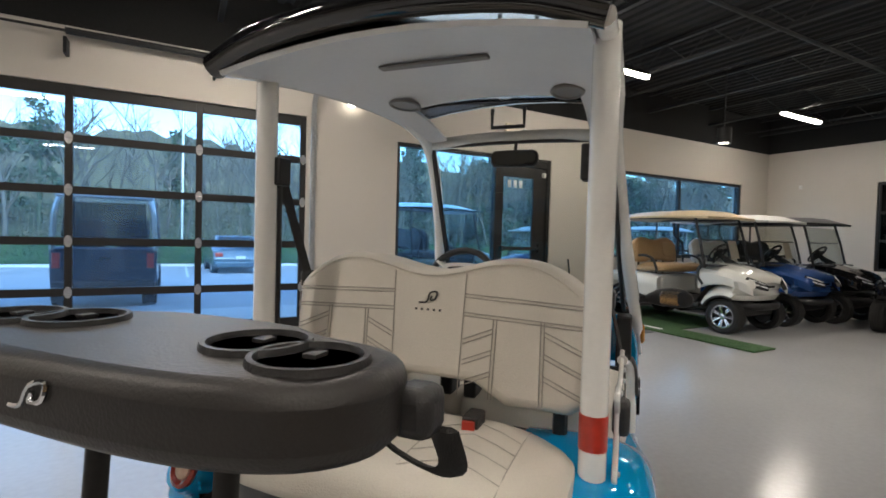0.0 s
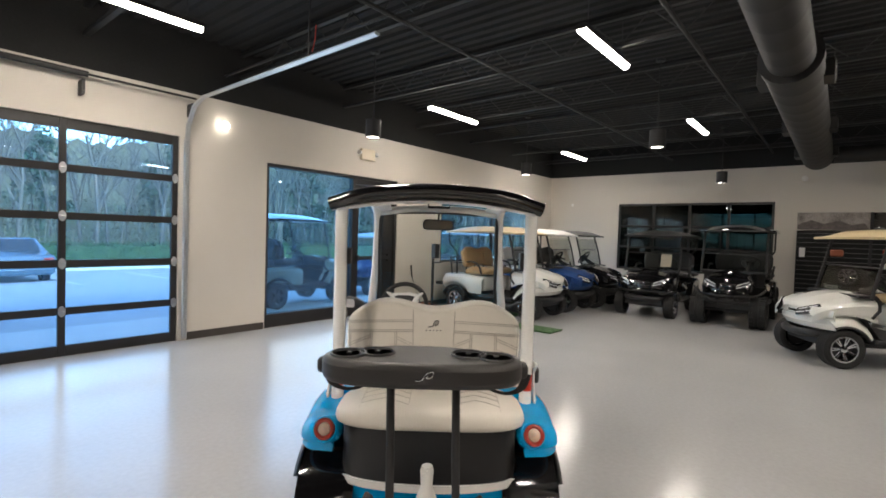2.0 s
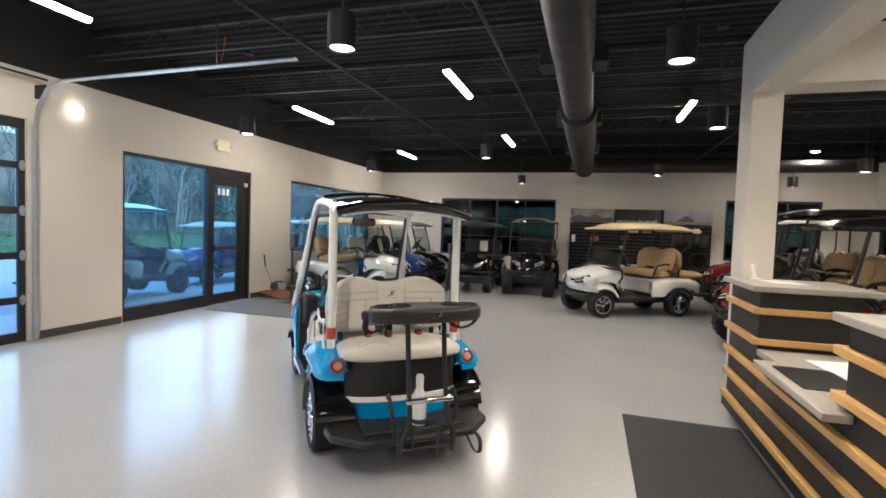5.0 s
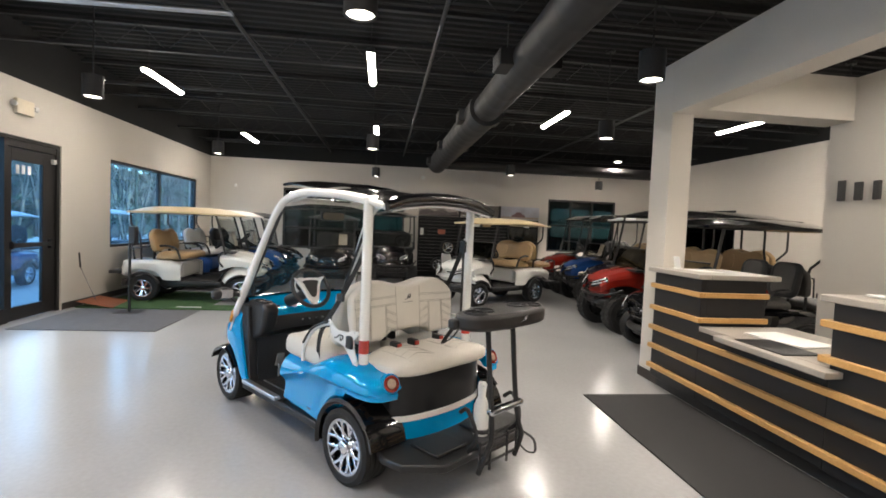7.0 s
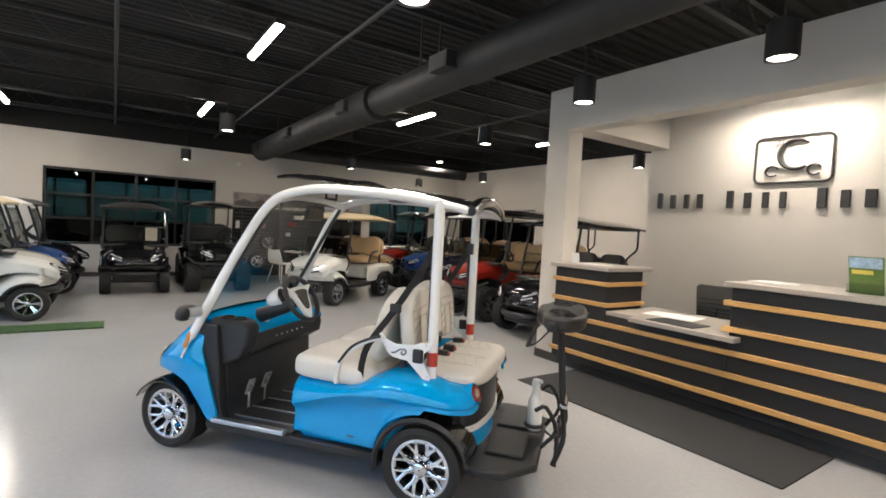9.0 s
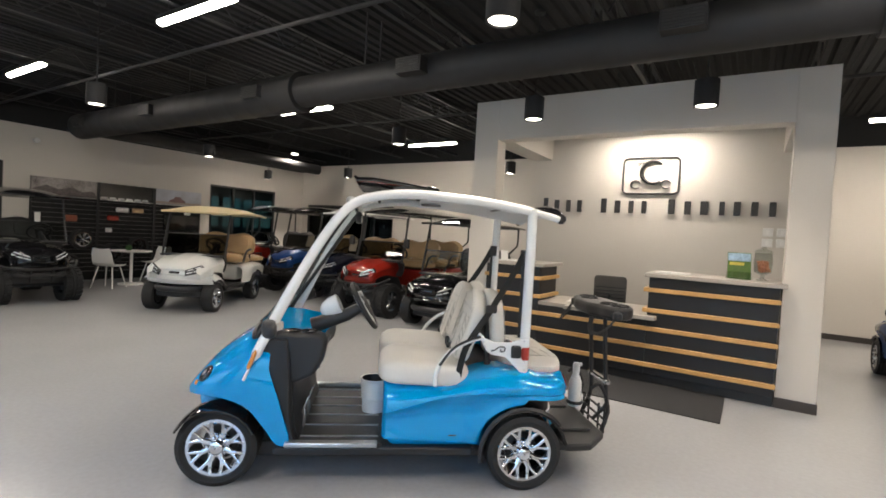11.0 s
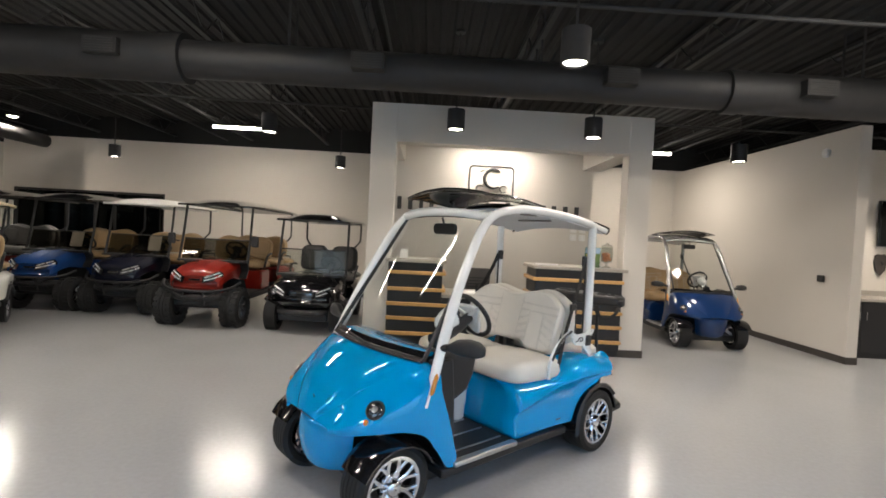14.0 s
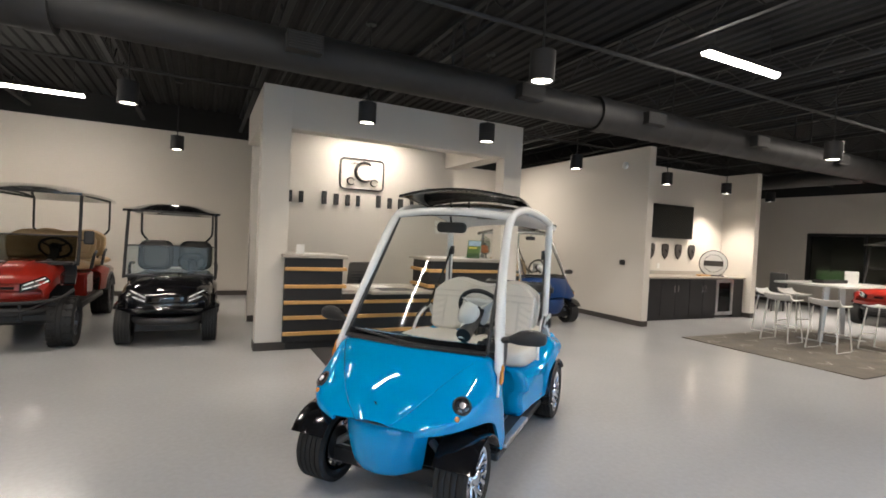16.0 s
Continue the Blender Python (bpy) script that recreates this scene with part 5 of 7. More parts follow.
    part("rear_panel", curved(0.425, 0.665, -0.215, 0.385, 0.06, 0.03), SATIN, e, "black rear panel", sharp=60)
    part("rear_trim", curved(0.392, 0.424, -0.222, 0.392, 0.065, 0.03), trim, e, "white curved trim strip" if full else "", sharp=60)
    part("rear_skirt", curved(0.265, 0.391, -0.215, 0.385, 0.06, 0.03, 0.92), paint, e, sharp=60)
    part("rear_emblem", Form().tube([(-0.268, 0.03, 0.545), (-0.268, 0.0, 0.56), (-0.268, -0.03, 0.565), (-0.268, -0.02, 0.53), (-0.268, 0.01, 0.535)], 0.004, 5, smooth=3), CHROME, e)
    # bag deck
    part("bag_deck", Form().slab([(-0.18, -0.5), (-0.3, -0.545), (-0.44, -0.53), (-0.60, -0.36), (-0.60, 0.36), (-0.44, 0.53), (-0.3, 0.545), (-0.18, 0.5)], 0.045, pose(0, 0, 0.255)), BLKPLA, e, "black moulded bag deck", bevel=0.012)
    part("deck_rib", Form().span((-0.52, -0.34, 0.278), (-0.3, -0.08, 0.295)).span((-0.52, 0.08, 0.278), (-0.3, 0.34, 0.295)).span((-0.4, -0.1, 0.16), (-0.25, 0.1, 0.234)), BLKPLA, e, bevel=0.01)
    if not full:
        return e
    # drinks tray on its twin posts, with cup wells
    c, tz = 0.01, 1.10
    half = [(-0.815, 0.0), (-0.812, 0.12), (-0.798, 0.22), (-0.768, 0.295), (-0.72, 0.338), (-0.665, 0.345), (-0.615, 0.325), (-0.585, 0.27), (-0.568, 0.19), (-0.535, 0.12), (-0.527, 0.05)]
    loop = half + [(x, -y) for x, y in reversed(half[1:])]
    outline = [(p.x, p.y + c + 0.015) for p in curve([(x, y, 0) for x, y in loop], 3, True)]
    tray = part("drinks_tray", Form().slab(outline, 0.085, pose(0, 0, tz - 0.045)), TRAYGREY, e, "charcoal moulded drinks tray", bevel=0.022, seg=3)
    for y in (c + 0.175, c + 0.27, c - 0.145, c - 0.24):
        a = -0.665 if abs(y - c - 0.015) < 0.2 else -0.695
        cu = part("cup_well", Form().lathe([(0.064, 0.0), (0.062, 0.008), (0.056, 0.008), (0.054, 0.0005), (0.001, 0.0005)], 24, pose(a, y, tz - 0.003)), BLKPLA, tray, "recessed black cup well")
        part("well_tab", Form().box((a + 0.01, y, tz + 0.002), (0.022, 0.016, 0.004)), DKGREY, cu)
    part("tray_emblem", Form().tube([(-0.817, c + 0.032, tz - 0.052), (-0.819, c + 0.01, tz - 0.048), (-0.819, c - 0.003, tz - 0.028), (-0.817, c - 0.025, tz - 0.022), (-0.818, c - 0.021, tz - 0.040), (-0.819, c - 0.004, tz - 0.043), (-0.819, c - 0.009, tz - 0.033)], 0.0028, 6, smooth=3), CHROME, tray, "chrome swoosh badge")
    for s in (1, -1):
        part("tray_clamp", Form().span((-0.66, c + 0.015 + s * 0.325, tz - 0.085), (-0.605, c + 0.015 + s * 0.375, tz - 0.03)), BLKPLA, tray, bevel=0.014)
        part("bag_strap", Form().tube([(-0.62, c + s * 0.36, tz - 0.08), (-0.56, c + s * 0.35, tz - 0.15), (-0.51, c + s * 0.30, tz - 0.185), (-0.51, c + s * 0.23, tz - 0.16), (-0.54, c + s * 0.19, tz - 0.09)], 0.018, 6, smooth=4, flat=0.25), BELT, tray, "black loop strap")
        part("rack_post", Form().tube([(-0.665, 0.02 + s * 0.115, tz - 0.09), (-0.70, 0.01 + s * 0.115, 0.60), (-0.72, s * 0.125, 0.42), (-0.72, s * 0.16, 0.34), (-0.67, s * 0.17, 0.2)], 0.015, 10, smooth=2), STEELBLK, e, "black tubular rack post")
        part("rack_hoop", Form().tube([(-0.6, c + s * 0.17, 0.3), (-0.68, c + s * 0.20, 0.42), (-0.62, c + s * 0.21, 0.55), (-0.56, c + s * 0.2, 0.52)], 0.012, 8, smooth=3), STEELBLK, e)
        if s < 0:
            part("strap_loop", Form().tube([(-0.6, c + s * 0.36, 0.27), (-0.68, c + s * 0.37, 0.24), (-0.70, c + s * 0.36, 0.17), (-0.64, c + s * 0.35, 0.16), (-0.56, c + s * 0.34, 0.22)], 0.014, 6, smooth=3, flat=0.4), BELT, e)
    part("rack_bar", Form().span((-0.735, -0.15, 0.525), (-0.69, 0.15, 0.56)), CHROME, e, "polished cross bar", bevel=0.012)
    for z in (0.24, 0.30, 0.36):
        part("basket_bar", Form().tube([(-0.68, c - 0.17, z), (-0.68, c + 0.17, z)], 0.008, 6), STEELBLK, e)
    for y in (-0.17, -0.08, 0.08, 0.17):
        part("basket_bar", Form().tube([(-0.685, c + y, 0.2), (-0.685, c + y, 0.38)], 0.008, 6), STEELBLK, e, "black wire bag rest")
    bt = part("sand_bottle", Form().lathe([(0.001, 0), (0.042, 0.0), (0.045, 0.02), (0.045, 0.17), (0.03, 0.21), (0.022, 0.225), (0.026, 0.29), (0.02, 0.31), (0.001, 0.312)], 18, pose(-0.54, 0.0, 0.33)), WHITEPL, e, "white plastic sand bottle", sharp=50)
    part("spout", Form().tube([(-0.54, 0.0, 0.62), (-0.575, 0.015, 0.635)], 0.012, 8), WHITEPL, bt)
    part("bottle_holder", Form().tube([(-0.54 + 0.052 * math.cos(a), 0.052 * math.sin(a), 0.36) for a in (2 * math.pi * i / 16 for i in range(16))], 0.012, 6, True), BLKPLA, e)
    return e


def golf_cart(label, paint, roofm, seat, m, lift=0.0, wr=0.23, style="spoke", rear="seat", rim=None, rows=1, papers=0, group="showroom carts", tinted=False, roof_z=1.80, fold=False, steep=False, mirrors=False, buckets=False):
    """A plain-bodied cart. Origin under the rear axle, x ahead, y to its left."""
    e = thing("golf_cart", m, label, "golf cart", group)
    L = 1.65 + 0.8 * (rows - 1)
    F = L - 0.12         # the nose stands back from the front axle
    k = lift
    ww = 0.17 if wr < 0.26 else 0.24
    for x, y, s in ((L, 0.47, 1), (L, -0.47, -1), (0.0, 0.47, 1), (0.0, -0.47, -1)):
        wheel(e, x, y, wr, ww, wr * (0.66 if wr < 0.26 else 0.56), style, s, rim)
    part("chassis", Form().span((-0.45, -0.36, 0.24 + k), (F + 0.28, 0.36, 0.36 + k)).span((0.55, -0.56, 0.30 + k), (L - 0.33, 0.56, 0.37 + k)), BLKPLA, e, "black running board chassis", bevel=0.02)
    for x in (0.0, L):
        part("axle", Form().cyl((x, -0.42, wr), (x, 0.42, wr), 0.03, n=8).tube([(x - 0.1, -0.25, wr + 0.02), (x - 0.1, -0.2, 0.33 + k)], 0.025, 8).tube([(x - 0.1, 0.25, wr + 0.02), (x - 0.1, 0.2, 0.33 + k)], 0.025, 8), STEELBLK, e)
    zt = k
    h = 0.82 if wr > 0.265 else 1.02
    st = [(F + x, z + zt, w * h, s0 + zt, l0 + zt) for x, z, w, s0, l0 in ((-0.28, 0.925, 0.47, 0.86, 0.56), (-0.1, 0.918, 0.48, 0.835, 0.63), (0.08, 0.892, 0.485, 0.80, 0.645), (0.24, 0.85, 0.48, 0.765, 0.62), (0.34, 0.805, 0.465, 0.73, 0.585), (0.40, 0.755, 0.435, 0.69, 0.555), (0.43, 0.69, 0.40, 0.64, 0.535))]
    part("front_cowl", shell(cowl(st), 0.02), paint, e, "glossy moulded nose cowl", sharp=14)
    fw, fs = (0.36, 0.10) if wr > 0.265 else (0.53, 0.17)
    rr = [[(F + 0.43 - dx - fs * abs(v) ** 2.6, v * fw, z) for v in (-1, -0.7, -0.35, 0, 0.35, 0.7, 1)] for z, dx in ((0.705 + zt, 0.016), (0.64 + zt, 0.0), (0.615 + zt, 0.0), (0.60 + zt, 0.022), (0.55 + zt, 0.022), (0.53 + zt, 0.0), (0.46 + zt, 0.045))]
    part("front_fascia", shell(rr, 0.03), paint, e, sharp=50)
    part("grille", Form().box((F + 0.432, 0, 0.645 + zt), (0.016, 0.16, 0.032)), BLKGLOSS, e, "black grille badge", bevel=0.006)
    part("hood_ridge", Form().tube([(F + 0.43, -0.16, 0.70 + zt), (F + 0.435, 0.0, 0.705 + zt), (F + 0.43, 0.16, 0.70 + zt)], 0.008, 6), paint, e)
    bz = 0.40 + k
    part("bumper", Form().tube([(F + 0.20, -0.35, bz), (F + 0.33, -0.31, bz - 0.01), (F + 0.40, -0.18, bz - 0.02), (F + 0.41, 0, bz - 0.02), (F + 0.40, 0.18, bz - 0.02), (F + 0.33, 0.31, bz - 0.01), (F + 0.20, 0.35, bz)], 0.048, 10, smooth=3), BLKPLA, e, "black front bumper")
    if lift > 0:
        part("brush_guard", Form().tube([(F + 0.18, -0.56, bz + 0.20), (F + 0.36, -0.46, bz + 0.12), (F + 0.48, -0.2, bz + 0.09), (F + 0.48, 0.2, bz + 0.09), (F + 0.36, 0.46, bz + 0.12), (F + 0.18, 0.56, bz + 0.20)], 0.02, 8, smooth=3).tube([(F + 0.40, -0.38, bz + 0.10), (F + 0.46, -0.16, bz - 0.01), (F + 0.46, 0.16, bz - 0.01), (F + 0.40, 0.38, bz + 0.10)], 0.017, 8).tube([(F + 0.47, -0.14, bz + 0.09), (F + 0.42, -0.14, bz - 0.12)], 0.018, 8).tube([(F + 0.47, 0.14, bz + 0.09), (F + 0.42, 0.14, bz - 0.12)], 0.018, 8), STEELBLK, e, "black steel brush guard")
    for s in (1, -1):
        hm = Matrix.Translation((F + 0.408, s * 0.30 * h, 0.68 + zt)) @ pose(0, 0, 0, 0, 0, s * 30) @ pose(0, 0, 0, 0, -24) @ pose(0, 0, 0, 90, 0, 90) @ pose(0, 0, 0, 0, 0, s * 12) @ Matrix.Scale(1.08, 4)
        hl = part("headlight", Form().slab([(-s * 0.13, -0.042), (-s * 0.105, 0.022), (s * 0.11, 0.056), (s * 0.135, 0.016), (s * 0.11, -0.036)], 0.05, hm), SMOKED, e, "slanted smoked headlight with bright strips", bevel=0.008)
        part("lamp_surround", Form().slab([(-s * 0.14, -0.05), (-s * 0.115, 0.032), (s * 0.115, 0.068), (s * 0.145, 0.016), (s * 0.12, -0.046)], 0.04, hm), BLKGLOSS, hl, bevel=0.006)
        for y0, z0, y1, z1 in ((-0.095, 0.012, -0.005, 0.026), (0.01, 0.028, 0.105, 0.042), (-0.115, -0.026, -0.035, -0.022), (-0.02, -0.020, 0.05, -0.014), (0.062, -0.012, 0.12, 0.008)):
            part("lamp_strip", Form().tube([hm @ Vector((s * y0, z0, 0.026)), hm @ Vector((s * y1, z1, 0.026))], 0.0085, 6, flat=0.8), LAMP, hl, "bright lamp strip")
        for x in (0.0, L):
            big = wr > 0.265
            if x == L and big:
                continue
            R = wr + 0.10 + 0.25 * k
            rf = []
            for i in range(13):
                a = radians((66 if x == L else 20) + (88 if x == L else 140) * i / 12)
                dz = 0.35 * k
                rf.append([(x + q * math.cos(a), s * y, wr + dz + q * math.sin(a) * 0.96) for y, q in ((0.36, R + 0.12), (0.43, R + 0.075), (0.51, R + 0.035), (0.565, R - 0.012), (0.573, R - 0.045))])
            if x == L:
                part("front_fender", shell(rf, 0.014), paint, e, "painted fender over the wheel", sharp=60)
            part("fender_flare", Form().tube([Vector(r[-1]) + Vector((0, -s * 0.012, -0.004)) for r in rf], 0.024 if x == L else 0.034, 8, flat=0.8), BLKPLA, e, "black plastic wheel flare")
        rowsq = []
        for x, z1, yo, zl in ((0.62, 0.68, 0.54, 0.38), (0.45, 0.71, 0.575, 0.38), (0.33, 0.72, 0.585, 0.40), (0.24, 0.725, 0.59, 0.52), (0.0, 0.72, 0.59, 0.585), (-0.24, 0.70, 0.58, 0.52)) + (((-0.42, 0.67, 0.55, 0.45), (-0.5, 0.64, 0.5, 0.45)) if rear == "seat" else ((-0.30, 0.68, 0.56, 0.47), (-0.35, 0.65, 0.52, 0.46))):
            rowsq.append([(x, s * 0.34, z1 + k), (x, s * (yo - 0.06), z1 + k), (x, s * yo, z1 - 0.05 + k), (x, s * yo, (z1 + zl) / 2 + k), (x, s * (yo - 0.015), zl + k)])
        part("rear_quarter", shell([list(r) for r in zip(*[curve(c, 2) for c in zip(*rowsq)])], 0.02), paint, e, "glossy rear body panel", sharp=50)
        part("front_strut", Form().tube([(L - 0.28, s * 0.53, 0.86 + k), (L - 0.37, s * 0.525, 1.25 + k * 0.6), (L - 0.46, s * 0.515, roof_z)], 0.019, 8), STEELBLK, e, "black roof strut")
        part("rear_strut", Form().tube([(-0.10, s * 0.37, 0.70 + k), (-0.12, s * 0.37, 1.12), (-0.16, s * 0.40, 1.22), (-0.21, s * 0.485, 1.33), (-0.22, s * 0.5, 1.42), (-0.22, s * 0.5, roof_z)], 0.016, 8, smooth=3), STEELBLK, e)
        if mirrors:
            mi = part("side_mirror", Form().box((L - 0.26, s * 0.64, 1.24 + k * 0.6), (0.05, 0.11, 0.17)), BLKPLA, e, "black square side mirror", bevel=0.02)
            part("mirror_arm", Form().tube([(L - 0.29, s * 0.53, 1.20 + k * 0.6), (L - 0.27, s * 0.63, 1.21 + k * 0.6)], 0.01, 6), BLKPLA, mi)
        for q in range(rows):
            xo = 0.8 * q
            part("armrest", Form().tube([(0.28 + xo, s * 0.54, 0.98 + k), (0.42 + xo, s * 0.56, 0.985 + k), (0.56 + xo, s * 0.56, 0.93 + k), (0.62 + xo, s * 0.54, 0.76 + k)], 0.02, 8, smooth=4), BLKPLA, e, "black curved armrest")
    part("rear_body", Form().span((-0.40, -0.42, 0.42 + k), (0.62, 0.42, 0.705 + k)), paint, e, bevel=0.04, seg=3)
    for q in range(rows):
        xo = 0.8 * q
        if q:
            part("seat_pedestal", Form().span((0.2 + xo, -0.5, 0.37 + k), (0.64 + xo, 0.5, 0.71 + k)), paint, e, bevel=0.03)
        part("seat_cushion", cushion(0.16 + xo, 0.72 + xo, 0.53, 0.72 + k, 0.865 + k, 0.012, 0.02), seat, e, "padded bench cushion")
        mm = pose(0.17 + xo, 0, 0.87 + k, 90, 0, 90) @ pose(0, 0, 0, -12)
        if buckets:          # two single seats with dark sides
            for y in (-0.27, 0.27):
                sb = part("seat_back", Form().slab(rrect(0.47, 0.46, 0.12), 0.07, mm @ pose(y, 0.23, -0.01)), BLKSEAT, e, "padded single backrest with dark sides", bevel=0.03, seg=3, sharp=60)
                part("back_panel", Form().slab(rrect(0.33, 0.40, 0.09), 0.05, mm @ pose(y, 0.24, 0.012)), seat, sb, "grey centre panel", bevel=0.02, seg=3, sharp=60)
        else:
            part("seat_back", Form().slab(back_outline(0.52, 0.41, 0.045, 0.03), 0.085, mm), seat, e, "padded two-person backrest", bevel=0.03, seg=3, sharp=60)
            for y in (-0.30, 0.30):
                part("back_bolster", Form().slab(rrect(0.30, 0.24, 0.08), 0.02, mm @ pose(y, 0.20, 0.042)), seat, e, bevel=0.008, sharp=60)
        part("seat_back_shell", Form().slab(back_outline(0.47, 0.38, 0.04, 0.03), 0.03, mm @ pose(0, 0.03, -0.055)), BLKPLA, e, bevel=0.01)
        for s in (1, -1):
            part("back_bracket", Form().tube([(0.08 + xo, s * 0.3, 0.72 + k), (0.08 + xo, s * 0.3, 1.1 + k)], 0.018, 6), STEELBLK, e)
    if rear == "seat":
        part("rear_cushion", cushion(-0.62, -0.12, 0.50, 0.72 + k, 0.84 + k, 0.01), seat, e, "rear-facing bench cushion")
        mm = pose(-0.06, 0, 0.89 + k, 90, 0, 90) @ pose(0, 0, 0, 10)
        part("rear_seat_back", Form().slab(back_outline(0.5, 0.40, 0.045, 0.03), 0.08, mm), seat, e, bevel=0.03, seg=3, sharp=60)
        part("foot_deck", Form().span((-0.98, -0.45, 0.36 + k), (-0.52, 0.45, 0.40 + k)), BLKPLA, e, bevel=0.01)
        part("grab_bar", Form().tube([(-0.95, -0.3, 0.40 + k), (-0.93, -0.3, 0.85 + k), (-0.93, 0.3, 0.85 + k), (-0.95, 0.3, 0.40 + k)], 0.015, 8), STEELBLK, e)
    else:
        part("bag_well", Form().span((-0.62, -0.42, 0.46 + k), (-0.40, 0.42, 0.52 + k)), BLKPLA, e, bevel=0.01)
        part("bag_frame", Form().tube([(-0.2, -0.4, 0.72 + k), (-0.25, -0.4, 1.05 + k), (-0.25, 0.4, 1.05 + k), (-0.2, 0.4, 0.72 + k)], 0.017, 8).tube([(-0.25, -0.4, 0.92 + k), (-0.25, 0.4, 0.92 + k)], 0.012, 8), STEELBLK, e)
    part("floor_mat", Form().span((0.70, -0.53, 0.372 + k), (L - 0.40, 0.53, 0.388 + k)).raw([(L - 0.42, -0.5, 0.38 + k), (L - 0.42, 0.5, 0.38 + k), (L - 0.25, 0.5, 0.62 + k), (L - 0.25, -0.5, 0.62 + k)], [(0, 1, 2, 3)]), RUBBER, e)
    rr = [[(x, v * 0.5, z + k) for v in (-1, -0.5, 0, 0.5, 1)] for x, z in ((L - 0.34, 0.62), (L - 0.42, 0.72), (L - 0.42, 0.84), (L - 0.36, 0.91), (L - 0.16, 0.905))]
    part("dashboard", shell(rr, 0.03), BLKPLA, e, "black dashboard")
    steering(e, (L - 0.58, 0.24, 1.06 + k), 50, 0.165, BLKPLA)
    b0, b1, t1 = Vector((F - 0.18, 0, 0.90 + k)), Vector((F - (0.195 if steep else 0.275), 0, 1.25 + k * 0.6)), Vector((L - 0.44, 0, roof_z - 0.06))
    w = 0.5
    pane = SHIELDT if tinted else SHIELD
    part("windscreen", Form().loft([[p + Vector((0.004, -w, 0)), p + Vector((0.004, w, 0)), p + Vector((-0.004, w, 0)), p + Vector((-0.004, -w, 0))] for p in ((b0, b1) if fold else (b0, b1, t1))], True, True), pane, e, "flat acrylic windscreen").visible_shadow = False
    part("windscreen_trim", Form().tube([b0 + Vector((0, -w, 0)), b0 + Vector((0, w, 0))], 0.012, 6).tube([b1 + Vector((0, -w, 0)), b1 + Vector((0, w, 0))], 0.01, 6), BLKPLA, e)
    nx = 8
    x0, x1 = (-0.42 if rear == "seat" else -0.26), L - 0.24
    rr = []
    for i in range(nx + 1):
        u = i / nx
        edge = (1 - (2 * u - 1) ** 6)
        r = []
        for v in (-1, -0.93, -0.75, -0.5, -0.25, 0, 0.25, 0.5, 0.75, 0.93, 1):
            rib = 0.034 if abs(v) < 0.45 else 0.024 if abs(v) < 0.6 else 0.0
            r.append((x0 + (x1 - x0) * u + (0.05 * (1 - v * v) if u > 0.5 else -0.05 * (1 - v * v)), v * 0.60 * (0.93 + 0.07 * math.sin(math.pi * u) ** 0.4 if 0 < u < 1 else 0.93), roof_z + 0.01 + 0.062 * edge * (1 - abs(v) ** 3.5) + rib * edge + 0.02 * math.sin(math.pi * u)))
        rr.append(r)
    part("roof", shell(rr, 0.03), roofm, e, "moulded plastic roof", sharp=50)
    for s in (1, -1):
        part("roof_frame", Form().tube([(-0.22, s * 0.5, roof_z), (L - 0.46, s * 0.515, roof_z)], 0.016, 6), STEELBLK, e)
    if papers:
        part("price_sheet", Form().box((0, 0, 0), (0.004, 0.2, 0.27), Matrix.Translation((b0 + b1) / 2 + Vector((-0.014, 0.26, 0.04))) @ pose(0, 0, 0, 0, -16)), DIMSHEET, e, "printed price sheet on the windscreen")
    return e


def put(x, y, heading, back=0.0):
    """A cart's pose from its rear axle and heading in degrees from +x."""
    return pose(x, y, 0, 0, 0, heading)


curved_cart("cyan-blue golf cart with white frame, cream seats and drinks tray", CYAN, WHITEP, LEATHER, put(0.537, 1.146, 39.5) @ pose(0, 0, -0.02), True, "")
curved_cart("metallic blue golf cart with silver frame and tan seats", NAVYM, SILVER, TAN, put(-2.93, -4.10, 90) @ pose(0, 0, -0.02), False, "")
# row by the front window, noses into the room
golf_cart("white golf cart with tan roof and tan seats", PEARL, TANROOF, TAN, put(6.92, 5.55, -90), papers=1, rear="bag", roof_z=1.56)
golf_cart("blue golf cart with white roof and white seats", BLUEP, WHITEPL, WHITEPL, put(8.38, 5.55, -90), rear="bag", papers=1, roof_z=1.56)
golf_cart("black golf cart with black roof", BLKGLOSS, BLKPLA, BLKSEAT, put(9.5, 5.40, -90), rear="bag", roof_z=1.56)
# by the workshop window
golf_cart("black golf cart with black roof by the workshop window", BLKGLOSS, BLKPLA, BLKSEAT, put(10.5, 2.62, 180), papers=1, roof_z=1.60)
golf_cart("lifted black golf cart with brush guard and off-road tyres", BLKGLOSS, BLKGLOSS, BLKSEAT, put(10.55, 1.18, 180), lift=0.08, wr=0.28, style="star", rim=RIMBLK, roof_z=1.74, fold=True)
golf_cart("white golf cart with tan roof and tan seats before the display", PEARL, TANROOF, TAN, put(7.80, -1.55, 122.8), roof_z=1.62, tinted=True, fold=True, wr=0.24)
